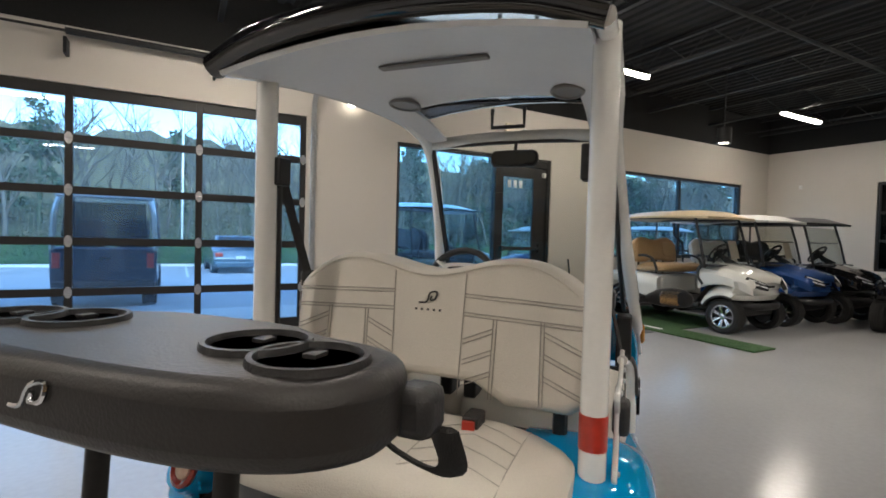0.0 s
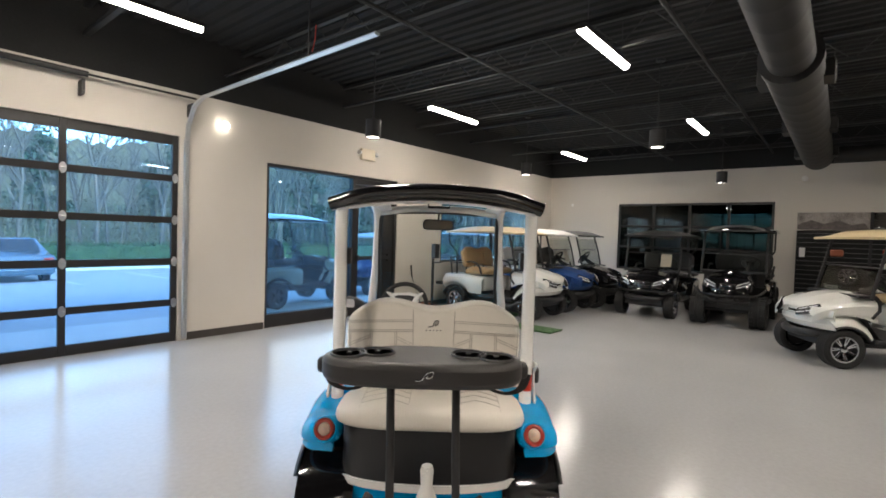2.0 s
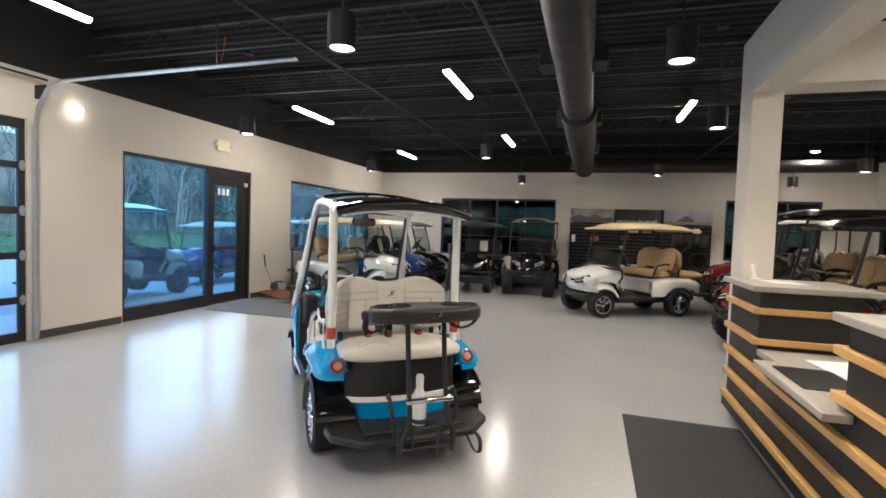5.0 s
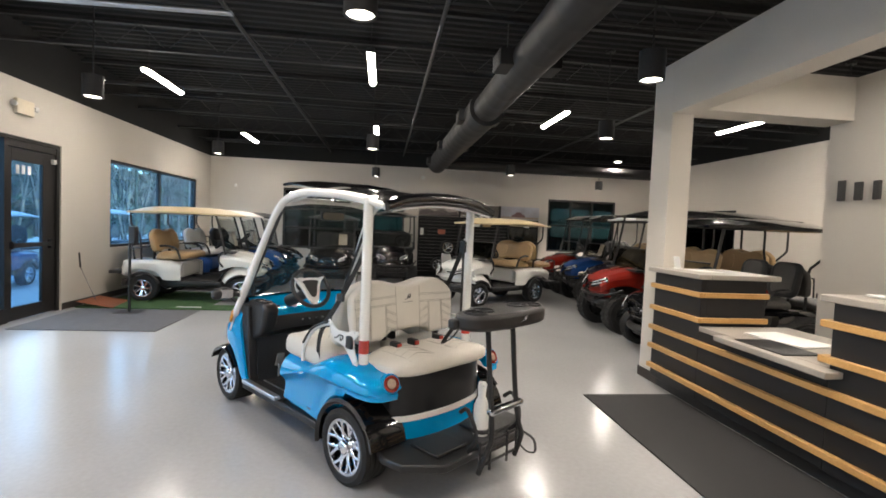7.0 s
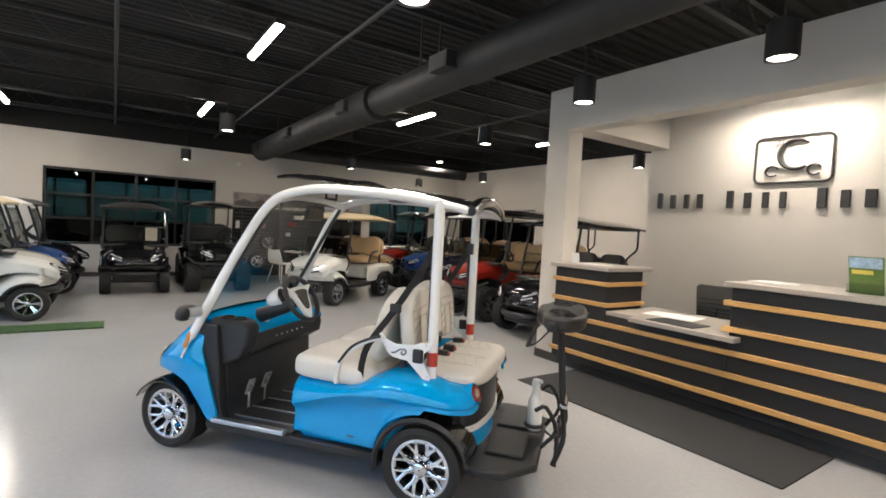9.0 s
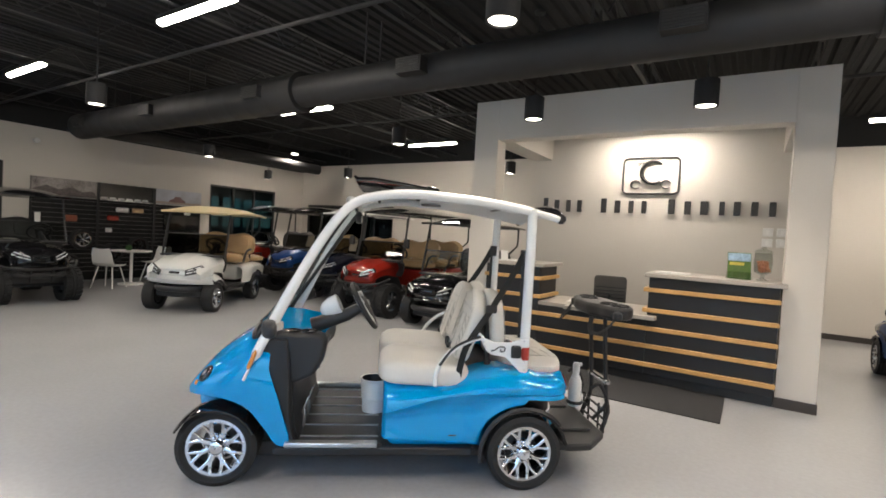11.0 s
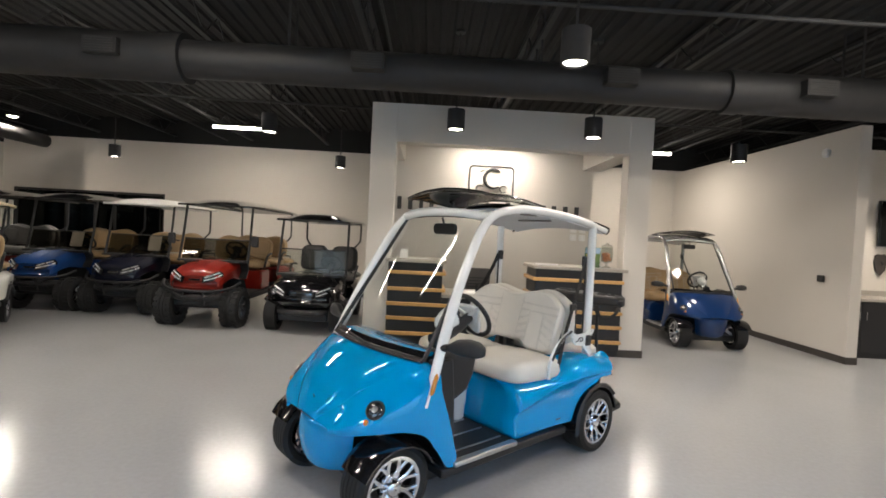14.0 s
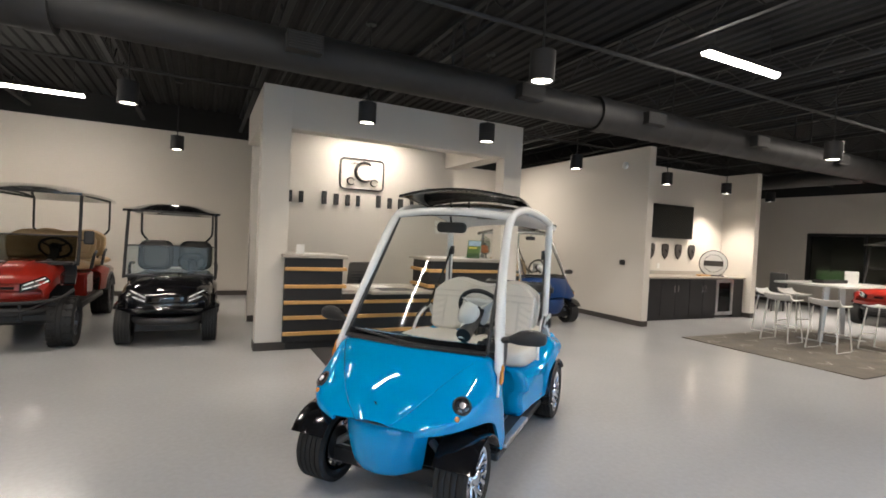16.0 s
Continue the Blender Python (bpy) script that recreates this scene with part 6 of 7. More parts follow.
# row along the south wall
golf_cart("lifted red six-seat golf cart with black roof and tan seats", REDP, BLKGLOSS, TAN, put(4.82, -4.72, 90), lift=0.07, wr=0.29, style="spoke", rim=RIMBLK, rows=2, roof_z=1.82, fold=True, tinted=True, mirrors=True)
golf_cart("black golf cart with folded windscreen and dark grey seats", BLKGLOSS, BLKGLOSS, GREYSEAT, put(3.27, -3.85, 90), lift=-0.07, wr=0.245, style="spoke", rim=RIMBLK, fold=True, roof_z=1.66, steep=True, buckets=True)
golf_cart("dark navy golf cart with white roof and tan seats", DNAVY, WHITEPL, TAN, put(6.42, -4.62, 90), lift=0.05, wr=0.27, style="spoke", rim=RIMBLK, papers=1, roof_z=1.80, fold=True, tinted=True)
golf_cart("blue golf cart with black roof and tan seats", BLUEP, BLKGLOSS, TAN, put(7.73, -4.62, 90), papers=1, lift=0.06, wr=0.27, roof_z=1.82, fold=True, tinted=True)
golf_cart("red golf cart with dark roof beside the blue one", REDP, BLKGLOSS, GREYSEAT, put(9.25, -4.62, 90), lift=0.06, wr=0.27, fold=True, roof_z=1.82)
# in the far room beyond the high table
golf_cart("red golf cart with dark roof in the far room", REDP, BLKGLOSS, BLKSEAT, put(-12.25, -0.35, 0), roof_z=1.80, group="")


# ---- reception ----
AY = -1.42
for k, (x0, x1) in enumerate(((1.97, 2.31), (-1.49, -1.17))):
    setting("column_%d" % (k + 1), Form().span((x0, AY - 0.23, 0), (x1, AY, 3.26)), WALL, "square painted portal column", "column", bevel=0.004)
    setting("beam_%d" % (k + 1), Form().span((x0, -3.46, 2.81), (x1, AY - 0.23, 3.26)), WALL, "painted side beam of the portal", "beam")
setting("beam_3", Form().span((-1.17, AY - 0.23, 2.755), (1.97, AY, 3.26)), WALL, "painted front beam of the portal", "beam")
setting("wall_sign", Form().span((-1.36, -3.62, 0), (2.24, -3.462, 3.26)), WALL, "painted feature wall behind the desk", "wall")
bf = Form()
for x0, x1 in ((1.97, 2.31), (-1.49, -1.17)):
    bf.span((x0 - 0.012, AY, 0), (x1 + 0.012, AY + 0.012, 0.1)).span((x0 - 0.012, AY - 0.23, 0), (x0, AY, 0.1)).span((x1, AY - 0.23, 0), (x1 + 0.012, AY, 0.1))
bf.span((-1.36, -3.462, 0), (2.24, -3.45, 0.1))
setting("trim", bf, BASE, "dark baseboard round the portal columns", "baseboard")

dk = thing("reception_desk", Matrix(), "black reception desk with maple slats and grey laminate tops", "desk")
CY = -1.36
L0, L1, R0, R1 = 1.995, 1.27, 0.02, -1.155
for a, b in ((L1, L0), (R1, R0)):
    part("high_unit", Form().span((a, CY - 0.62, 0.1), (min(b, 1.965), CY - 0.055, 1.155)).span((a, CY - 0.055, 0.1), (b, CY, 1.155)), LAM, dk, bevel=0.004)
    part("counter_top", Form().span((a - 0.05, CY - 0.72, 1.157), (min(b + 0.04, 1.965), CY - 0.055, 1.20)).span((a - 0.05, CY - 0.055, 1.157), (b + 0.04, CY + 0.06, 1.20)), TOPM, dk, "grey laminate counter top", bevel=0.006)
part("low_unit", Form().span((R0 + 0.002, CY - 0.62, 0.1), (L1 - 0.002, CY, 0.70)), LAM, dk, bevel=0.004)
part("desk_top", Form().span((R0 - 0.1, CY + 0.004, 0.702), (L1 - 0.36, CY + 0.13, 0.745)).span((R0 + 0.004, CY - 0.85, 0.702), (L1 - 0.004, CY + 0.006, 0.745)), TOPM, dk, "grey laminate desk top", bevel=0.006)
part("plinth", Form().span((R1, CY - 0.6, 0), (1.955, CY - 0.05, 0.1)), BLKPLA, dk)
for z in (0.21, 0.41, 0.60):
    part("slat", Form().span((R1 - 0.01, CY + 0.002, z - 0.022), (L0 + 0.005, CY + 0.045, z + 0.022)), MAPLE, dk, "maple wood slat", bevel=0.004)
for z in (0.80, 1.02):
    for a, b in ((L1 - 0.045, L0 + 0.005), (R1 - 0.01, R0 + 0.045)):
        part("slat", Form().span((a, CY + 0.002, z - 0.022), (b, CY + 0.045, z + 0.022)), MAPLE, dk, "maple wood slat", bevel=0.004)
    part("slat", Form().span((L1 - 0.045, CY - 0.62, z - 0.022), (L1 - 0.002, CY, z + 0.022)), MAPLE, dk, "maple wood slat", bevel=0.004)
    part("slat", Form().span((R0 + 0.002, CY - 0.62, z - 0.022), (R0 + 0.045, CY, z + 0.022)), MAPLE, dk, "maple wood slat", bevel=0.004)

# sign on the wall: a framed emblem and a row of raised bars
sy = -3.455
em = thing("wall_emblem", Matrix(), "dark metal framed emblem on the sign wall", "sign")
fr = [(0.44 + x, sy + 0.012, 2.53 + z) for x, z in rrect(0.775, 0.53, 0.07)]
part("frame", Form().tube(fr, 0.014, 6, True), INK, em)
for cx, cz, rx, rz, a0, a1, r in ((0.40, 2.58, 0.165, 0.165, 50, 305, 0.058), (0.64, 2.40, 0.066, 0.058, 20, 320, 0.024), (0.22, 2.40, 0.066, 0.058, 20, 320, 0.024)):
    part("swoosh", Form().tube([(cx - x, sy + 0.012, cz + z) for x, z in ring(rx, rz, 16, a0, a1)], [r * (0.45 + 0.55 * math.sin(math.pi * i / 15)) for i in range(16)], 6, flat=0.5), INK, em)
for i in range(6):
    a = radians(20 + i * 27)
    part("ray", Form().tube([(0.56 + 0.04 * math.cos(a), sy + 0.01, 2.68 + 0.03 * math.sin(a)), (0.56 + 0.12 * math.cos(a), sy + 0.01, 2.68 + 0.08 * math.sin(a))], [0.008, 0.002], 5), INK, em)
sg = thing("wall_sign_bars", Matrix(), "row of raised dark metal sign bars", "sign")
for x0, x1, word in ((2.09, 1.34, (1.0, 1.05, 0.95, 1.0)), (1.15, 0.38, (1.05, 1.05, 0.95, 0.9)), (0.19, -1.23, (1.05, 1.0, 1.15, 0.85, 1.0, 1.0, 0.95))):
    unit, xs = (x0 - x1) / sum(word), x0
    for i, w in enumerate(word):
        part("sign_bar", Form().span((xs - w * unit * 0.50, sy - 0.004, 1.97), (xs - 0.02, sy + 0.03, 2.19 if i == 0 else 2.16)), INK, sg, bevel=0.006)
        xs -= w * unit
for i, (x, z) in enumerate(((-1.06, 1.76), (-1.22, 1.76), (-1.06, 1.62), (-1.22, 1.62))):
    s = thing("wall_switch", pose(x, sy, z), "white square wall switch plate", "switch", "wall switches")
    part("plate", Form().span((-0.06, -0.004, -0.055), (0.06, 0.012, 0.055)), WHITEPL, s, bevel=0.006)
    part("rocker", Form().span((-0.02, 0.012, -0.03), (0.02, 0.017, 0.03)), PAPER, s)

# things on and behind the desk
ch = thing("office_chair", pose(0.66, -2.35, 0, 0, 0, 12), "black mesh-back swivel office chair behind the desk", "chair")
part("backrest", Form().slab(rrect(0.42, 0.40, 0.05), 0.025, pose(0, -0.16, 0.86, 80)), GREYSEAT, ch, "dark grey mesh back", bevel=0.008)
for i in range(7):
    part("back_rib", Form().box((0, -0.143, 0.72 + i * 0.045), (0.36, 0.01, 0.012)), BLKPLA, ch)
part("seat", Form().box((0, 0.08, 0.48), (0.48, 0.46, 0.08)), BLKSEAT, ch, bevel=0.03, seg=3)
part("column", Form().cyl((0, 0.06, 0.1), (0, 0.06, 0.45), 0.03, n=12).tube([(0, -0.1, 0.46), (0, -0.19, 0.6), (0, -0.17, 0.8)], 0.02, 8), BLKPLA, ch)
for i in range(5):
    a = 2 * math.pi * i / 5
    lg = part("leg", Form().tube([(0, 0.06, 0.11), (0.28 * math.cos(a), 0.06 + 0.28 * math.sin(a), 0.07)], [0.03, 0.018], 8), BLKPLA, ch)
    part("castor", Form().cyl((0.28 * math.cos(a) - 0.015, 0.06 + 0.28 * math.sin(a), 0.03), (0.28 * math.cos(a) + 0.015, 0.06 + 0.28 * math.sin(a), 0.03), 0.03, n=12), BLKPLA, lg)


def sheets(x, y, z, w, h, rot, n, label):
    e = thing("paper_stack", pose(x, y, z, 0, 0, rot), label, "papers")
    for i in range(n):
        part("sheet", Form().box((random.uniform(-0.004, 0.004), random.uniform(-0.004, 0.004), 0.002 + i * 0.003), (w, h, 0.002), Matrix.Rotation(radians(random.uniform(-3, 3)), 4, "Z")), PAPER, e)
    return e


sheets(0.75, -1.75, 0.746, 0.50, 0.34, 8, 4, "loose white printed sheets on the desk")
solo("desk_blotter", Form().box((0, 0, 0.004), (0.46, 0.30, 0.007)), BLKPLA, "dark desk blotter on the desk edge", "blotter", m=pose(0.52, -1.44, 0.746, 0, 0, 0), bevel=0.003)
sheets(-0.18, -1.62, 1.201, 0.30, 0.22, -12, 5, "stack of white papers on the counter")
sheets(1.62, -1.62, 1.201, 0.30, 0.22, 4, 1, "white sheet lying on the counter")
cd = thing("card_stand", pose(1.80, -1.47, 1.201), "small white card in a clear stand", "sign")
part("card", Form().box((0, 0, 0.065), (0.10, 0.004, 0.12), pose(0, 0, 0, -10)), PAPER, cd)
part("stand", Form().box((0, -0.01, 0.006), (0.11, 0.06, 0.01)), WHITEPL, cd)
jr = thing("candy_jar", pose(-1.0, -1.58, 1.201), "glass pedestal jar filled with orange sweets", "jar")
part("jar", Form().lathe([(0.05, 0), (0.055, 0.01), (0.015, 0.03), (0.02, 0.06), (0.075, 0.09), (0.085, 0.2), (0.075, 0.27), (0.08, 0.275), (0.08, 0.285), (0.069, 0.285), (0.079, 0.2), (0.07, 0.095), (0.002, 0.07)], 24), SHIELD, jr, "clear glass")
part("lid", Form().lathe([(0.001, 0.287), (0.08, 0.287), (0.07, 0.31), (0.02, 0.325), (0.02, 0.345), (0.001, 0.35)], 24), SHIELD, jr)
f = Form()
for i in range(60):
    a, r = random.uniform(0, 6.28), random.uniform(0, 0.058)
    f.ball((r * math.cos(a), r * math.sin(a), random.uniform(0.095, 0.20)), 0.014, n=6)
part("sweets", f, material("orange_sweets", (0.55, 0.17, 0.05), 0.4, vary=0.4, scale=30), jr, "orange wrapped sweets")
bh = thing("brochure_stand", pose(-0.80, -1.60, 1.201, 0, 0, -8), "clear stand with green landscape brochures", "brochures")
bro = part("brochure", Form().box((0, 0, 0.14), (0.21, 0.012, 0.28), pose(0, 0, 0, -12)), material("brochure_print", (0.03, 0.08, 0.02), 0.35, vary=0.8, scale=22, stain=(0.14, 0.19, 0.05)), bh, "printed green cover")
part("picture_sky", Form().box((0, 0.008, 0.235), (0.20, 0.003, 0.08), pose(0, 0, 0, -12)), material("brochure_sky", (0.30, 0.42, 0.55), 0.35, vary=0.4, scale=14), bro, "pale sky of the cover picture")
part("title_bar", Form().box((0.02, 0.008, 0.165), (0.13, 0.004, 0.03), pose(0, 0, 0, -12)), material("brochure_title", (0.6, 0.5, 0.1), 0.4), bro, "yellow title bar")
part("stand", Form().box((0, -0.02, 0.01), (0.23, 0.12, 0.015)).box((0, 0.03, 0.04), (0.23, 0.006, 0.07)), SHIELD, bh)


def lie(name, x0, y0, x1, y1, mat, label, z=0.012, rot=0):
    return solo(name, Form().span((x0, y0, 0.001), (x1, y1, z)), mat, label, "mat", bevel=0.004)


lie("floor_mat", -0.76, -1.38, 1.64, -0.5, MAT, "black rubber mat before the desk")
lie("entrance_mat", 4.02, 4.30, 5.55, 6.08, MATGREY, "dark grey entrance mat at the door")
pg = thing("putting_green", Matrix(), "long green putting turf strip beside the cart", "turf")
part("turf", Form().span((5.62, 3.06, 0.001), (6.05, 6.2, 0.02)), TURF, pg, bevel=0.005)
part("turf", Form().span((6.051, 4.3, 0.001), (7.6, 6.1, 0.012)), TURF, pg)
part("rust_patch", Form().raw([(5.56, 5.62, 0.021), (6.35, 5.75, 0.021), (6.3, 6.2, 0.1), (5.62, 6.2, 0.1), (5.56, 5.62, 0.0215), (6.35, 5.75, 0.0215)], [(0, 1, 2, 3)]), TERRA, pg, "rust brown turf end")
part("label_bar", Form().span((5.75, 4.35, 0.021), (5.80, 4.75, 0.024)), PAPER, pg, "white lettering bar")

# sanitiser stand and putter by the door
ss = thing("sanitizer_stand", pose(5.32, 5.25, 0), "black hand sanitizer stand on a flat base", "stand")
part("base", Form().slab(rrect(0.34, 0.34, 0.03), 0.015, pose(0, 0, 0.008)), STEELBLK, ss)
part("pole", Form().span((-0.025, -0.012, 0.015), (0.025, 0.012, 1.12)), STEELBLK, ss, bevel=0.004)
part("dispenser", Form().box((0, -0.05, 1.2), (0.12, 0.1, 0.26)), BLKPLA, ss, "black dispenser box", bevel=0.015)
part("drip_tray", Form().box((0, -0.08, 1.0), (0.12, 0.14, 0.015)), BLKPLA, ss)
pu = thing("putter", Matrix(), "golf putter leaning on the wall", "golf club")
part("shaft", Form().tube([(5.95, 6.05, 0.03), (5.87, 6.262, 0.62)], 0.006, 6), CHROME, pu)
part("grip", Form().tube([(5.87, 6.262, 0.62), (5.835, 6.262, 0.86)], 0.013, 8), BLKPLA, pu)
part("head", Form().box((5.95, 6.05, 0.03), (0.03, 0.1, 0.025)), STEELBLK, pu, bevel=0.005)

# ---- accessory display on the east wall ----
INSERT = material("groove_metal", (0.16, 0.155, 0.15), 0.4, 0.6, vary=0.15)
SLATBLK = material("black_slatwall", (0.006, 0.006, 0.0065), 0.55, vary=0.25, spec=0.25)
ds = thing("display_wall", Matrix(), "black slatwall display with wheels, tyres and photo headers", "display")
for k, (y0, y1) in enumerate(((-0.82, 0.40), (-2.04, -0.82), (-3.27, -2.04))):
    part("panel", Form().span((EAST - 0.10, y0 + 0.01, 0.0), (EAST - 0.015, y1 - 0.01, 1.82)), SLATBLK, ds)
    for i in range(17):
        part("slat", Form().span((EAST - 0.118, y0 + 0.02, 0.12 + i * 0.098), (EAST - 0.1, y1 - 0.02, 0.19 + i * 0.098)), SLATBLK, ds)
        part("groove_insert", Form().span((EAST - 0.112, y0 + 0.02, 0.195 + i * 0.098), (EAST - 0.1, y1 - 0.02, 0.203 + i * 0.098)), INSERT, ds, "grey metal groove insert")
    part("header_board", Form().span((EAST - 0.12, y0 + 0.01, 1.84), (EAST - 0.02, y1 - 0.01, 2.21)), (material("photo_header", (0.30, 0.27, 0.25), 0.5, vary=0.7, scale=5), BLKGLOSS, material("photo_header_red", (0.46, 0.49, 0.55), 0.5, vary=0.2, scale=3, stain=(0.36, 0.34, 0.36)))[k], ds, ("grey landscape photo board", "black brand board", "pale photo board with a red vehicle")[k])
part("upright", Form().span((EAST - 0.16, -0.845, 0), (EAST - 0.12, -0.795, 2.21)).span((EAST - 0.16, -2.065, 0), (EAST - 0.12, -2.015, 2.21)), STEELBLK, ds)
for i in range(6):
    part("brand_shape", Form().slab(rrect(0.145 if i else 0.16, 0.075, 0.025), 0.012, pose(EAST - 0.126, -0.94 - i * 0.178, 1.86, 90, 0, 90)), SILVER, ds, "flat silver brand shape")
part("picture_vehicle", Form().slab([(-0.28, 0), (-0.26, 0.09), (-0.15, 0.12), (-0.1, 0.2), (0.08, 0.2), (0.15, 0.11), (0.28, 0.07), (0.28, 0)], 0.004, pose(EAST - 0.124, -2.62, 1.90, 90, 0, 90) @ Matrix.Scale(0.75, 4)), material("picture_red", (0.20, 0.09, 0.085), 0.5, vary=0.6, scale=20, stain=(0.12, 0.10, 0.10)), ds)
part("picture_ground", Form().span((EAST - 0.123, -3.25, 1.85), (EAST - 0.1205, -2.06, 1.91)), material("picture_sand", (0.40, 0.33, 0.28), 0.5, vary=0.3, scale=9), ds)
part("picture_hills", Form().slab([(-0.6, 0), (-0.5, 0.14), (-0.3, 0.1), (-0.1, 0.19), (0.15, 0.12), (0.35, 0.2), (0.59, 0.1), (0.59, 0)], 0.004, pose(EAST - 0.124, -0.21, 1.85, 90, 0, 90)), material("picture_rock", (0.12, 0.10, 0.095), 0.5, vary=0.6, scale=14), ds)
part("video_panel", Form().span((EAST - 0.16, -3.18, 1.18), (EAST - 0.125, -2.28, 1.58)), SCREEN, ds, bevel=0.006)
for y, z, kind in ((-0.49, 0.92, 1), (-0.22, 0.40, 1), (-1.66, 0.79, 0), (-1.1, 0.62, 0), (-2.5, 0.90, 0), (-2.95, 0.88, 0)):
    w = thing("display_wheel", pose(EAST - 0.22, y, z - 0.22, 0, 0, 90), "alloy wheel on the display" if kind else "black off-road tyre on the display", "wheel", "display wheels")
    wheel(w, 0, 0, 0.22, 0.16, 0.15, "spoke", 1, CHROME if kind else BLKGLOSS)
for nm, y, z, c, sz, lab in (("boxed_part", -0.30, 1.37, material("orange_box", (0.34, 0.10, 0.05), 0.5), (0.08, 0.22, 0.14), "orange boxed accessory hung on the slatwall"), ("boxed_part", -1.12, 1.42, TAILRED, (0.08, 0.24, 0.12), "dark red boxed accessory hung on the slatwall"),
                          ("boxed_part", -1.04, 1.14, WHITEPL, (0.07, 0.13, 0.10), "small white boxed accessory hung on the slatwall"), ("seat_cover", -1.31, 1.62, WHITEPL, (0.10, 0.26, 0.11), "folded white seat cover on the display"), ("seat_cover", -1.65, 1.62, TAN, (0.10, 0.24, 0.11), "folded tan seat cover on the display"),
                          ("info_card", 0.28, 1.36, PAPER, (0.008, 0.10, 0.20), "white information card on the slatwall"), ("info_card", -2.89, 1.66, PAPER, (0.008, 0.16, 0.13), "white information card above the panel")):
    solo(nm, Form().box((0, 0, 0), sz), c, lab, nm.replace("_", " "), "display goods", m=pose(EAST - 0.122 - sz[0] / 2, y, z), bevel=min(0.03, sz[0] / 3))


def white_chair(x, y, rot, group):
    e = thing("shell_chair", pose(x, y, 0, 0, 0, rot), "white moulded shell chair with thin legs", "chair", group)
    rows = []
    for px, pz, w in ((0.22, 0.45, 0.20), (0.18, 0.44, 0.22), (0.0, 0.43, 0.23), (-0.15, 0.45, 0.22), (-0.21, 0.52, 0.21), (-0.25, 0.68, 0.20), (-0.27, 0.80, 0.16)):
        rows.append([(px, v * w, pz + 0.02 * v * v) for v in (-1, -0.6, -0.2, 0.2, 0.6, 1)])
    part("shell", shell(rows, 0.012), WHITEPL, e, sharp=60)
    for sx in (1, -1):
        for s in (1, -1):
            part("leg", Form().tube([(sx * 0.12, s * 0.14, 0.43), (sx * 0.22, s * 0.22, 0.0)], 0.011, 8), WHITEPL, e)
    return e


rt = thing("round_table", pose(10.55, -1.05, 0), "small round white cafe table", "table")
part("tabletop", Form().lathe([(0.001, 0.71), (0.38, 0.715), (0.40, 0.73), (0.39, 0.742), (0.001, 0.742)], 32), WHITEPL, rt)
part("pedestal", Form().cyl((0, 0, 0.03), (0, 0, 0.71), 0.03, n=12).lathe([(0.001, 0), (0.25, 0.0), (0.24, 0.02), (0.04, 0.04)], 24), WHITEPL, rt)
for x, y, r in ((10.2, -0.47, -57), (10.8, -1.7, 113)):
    white_chair(x, y, r, "chairs round the cafe table")
solo("green_plant_pot", Form().lathe([(0.001, 0), (0.05, 0), (0.065, 0.06), (0.06, 0.08), (0.04, 0.11), (0.002, 0.12)], 14), TURF, "small bowl of green apples on the table", "bowl", m=pose(10.58, -1.0, 0.743))

# ---- refreshment bar ----
by = -2.08
for i, (a, b) in enumerate(((-4.70, -5.58), (-5.585, -6.465), (-6.47, -7.35))):
    cb = thing("base_cabinet", Matrix(), "black two-door base cabinet with chrome pulls", "cabinet", "bar cabinets")
    part("body", Form().span((b, -2.69, 0.0), (a, by - 0.022, 0.865)), LAM, cb)
    for q in range(2):
        u0, u1 = b + (a - b) * q / 2 + 0.004, b + (a - b) * (q + 1) / 2 - 0.004
        d = part("cabinet_door", Form().span((u0, by - 0.02, 0.09), (u1, by, 0.85)), LAM, cb, bevel=0.003)
        h = (u1 - 0.05) if q == 0 else (u0 + 0.05)
        part("pull", Form().tube([(h, by + 0.005, 0.58), (h, by + 0.03, 0.59), (h, by + 0.03, 0.71), (h, by + 0.005, 0.72)], 0.006, 6), CHROME, d, "chrome bar pull")
solo("bar_counter", Form().span((-8.34, -2.69, 0.868), (-4.69, by + 0.03, 0.91)).span((-8.34, -2.698, 0.911), (-4.69, -2.68, 1.0)), TOPM, "grey-brown laminate bar counter", "counter", bevel=0.005)
fg = thing("wine_fridge", Matrix(), "under-counter wine cooler with steel framed glass door", "fridge")
part("body", Form().span((-7.98, -2.66, 0.02), (-7.37, by - 0.06, 0.86)), BLKPLA, fg)
part("door_frame", Form().span((-7.97, by - 0.055, 0.06), (-7.90, by - 0.01, 0.85)).span((-7.45, by - 0.055, 0.06), (-7.38, by - 0.01, 0.85)).span((-7.90, by - 0.055, 0.06), (-7.45, by - 0.01, 0.13)).span((-7.90, by - 0.055, 0.79), (-7.45, by - 0.01, 0.85)), ALU, fg, "brushed steel door frame")
part("door_glass", Form().span((-7.90, by - 0.04, 0.13), (-7.45, by - 0.03, 0.79)), DKPANE, fg)
for z in (0.3, 0.47, 0.64):
    part("shelf", Form().span((-7.92, by - 0.05, z), (-7.43, by - 0.045, z + 0.02)), MAPLE, fg)
part("side_filler", Form().span((-8.34, -2.69, 0.0), (-7.99, by - 0.02, 0.866)), LAM, fg)
tv = thing("television", Matrix(), "black flat television on the bar wall", "television")
part("screen", Form().span((-7.16, -2.635, 1.74), (-5.82, -2.60, 2.46)), SCREEN, tv, bevel=0.006)
part("bezel", Form().span((-7.175, -2.645, 1.725), (-5.805, -2.618, 2.475)), BLKPLA, tv, bevel=0.004)
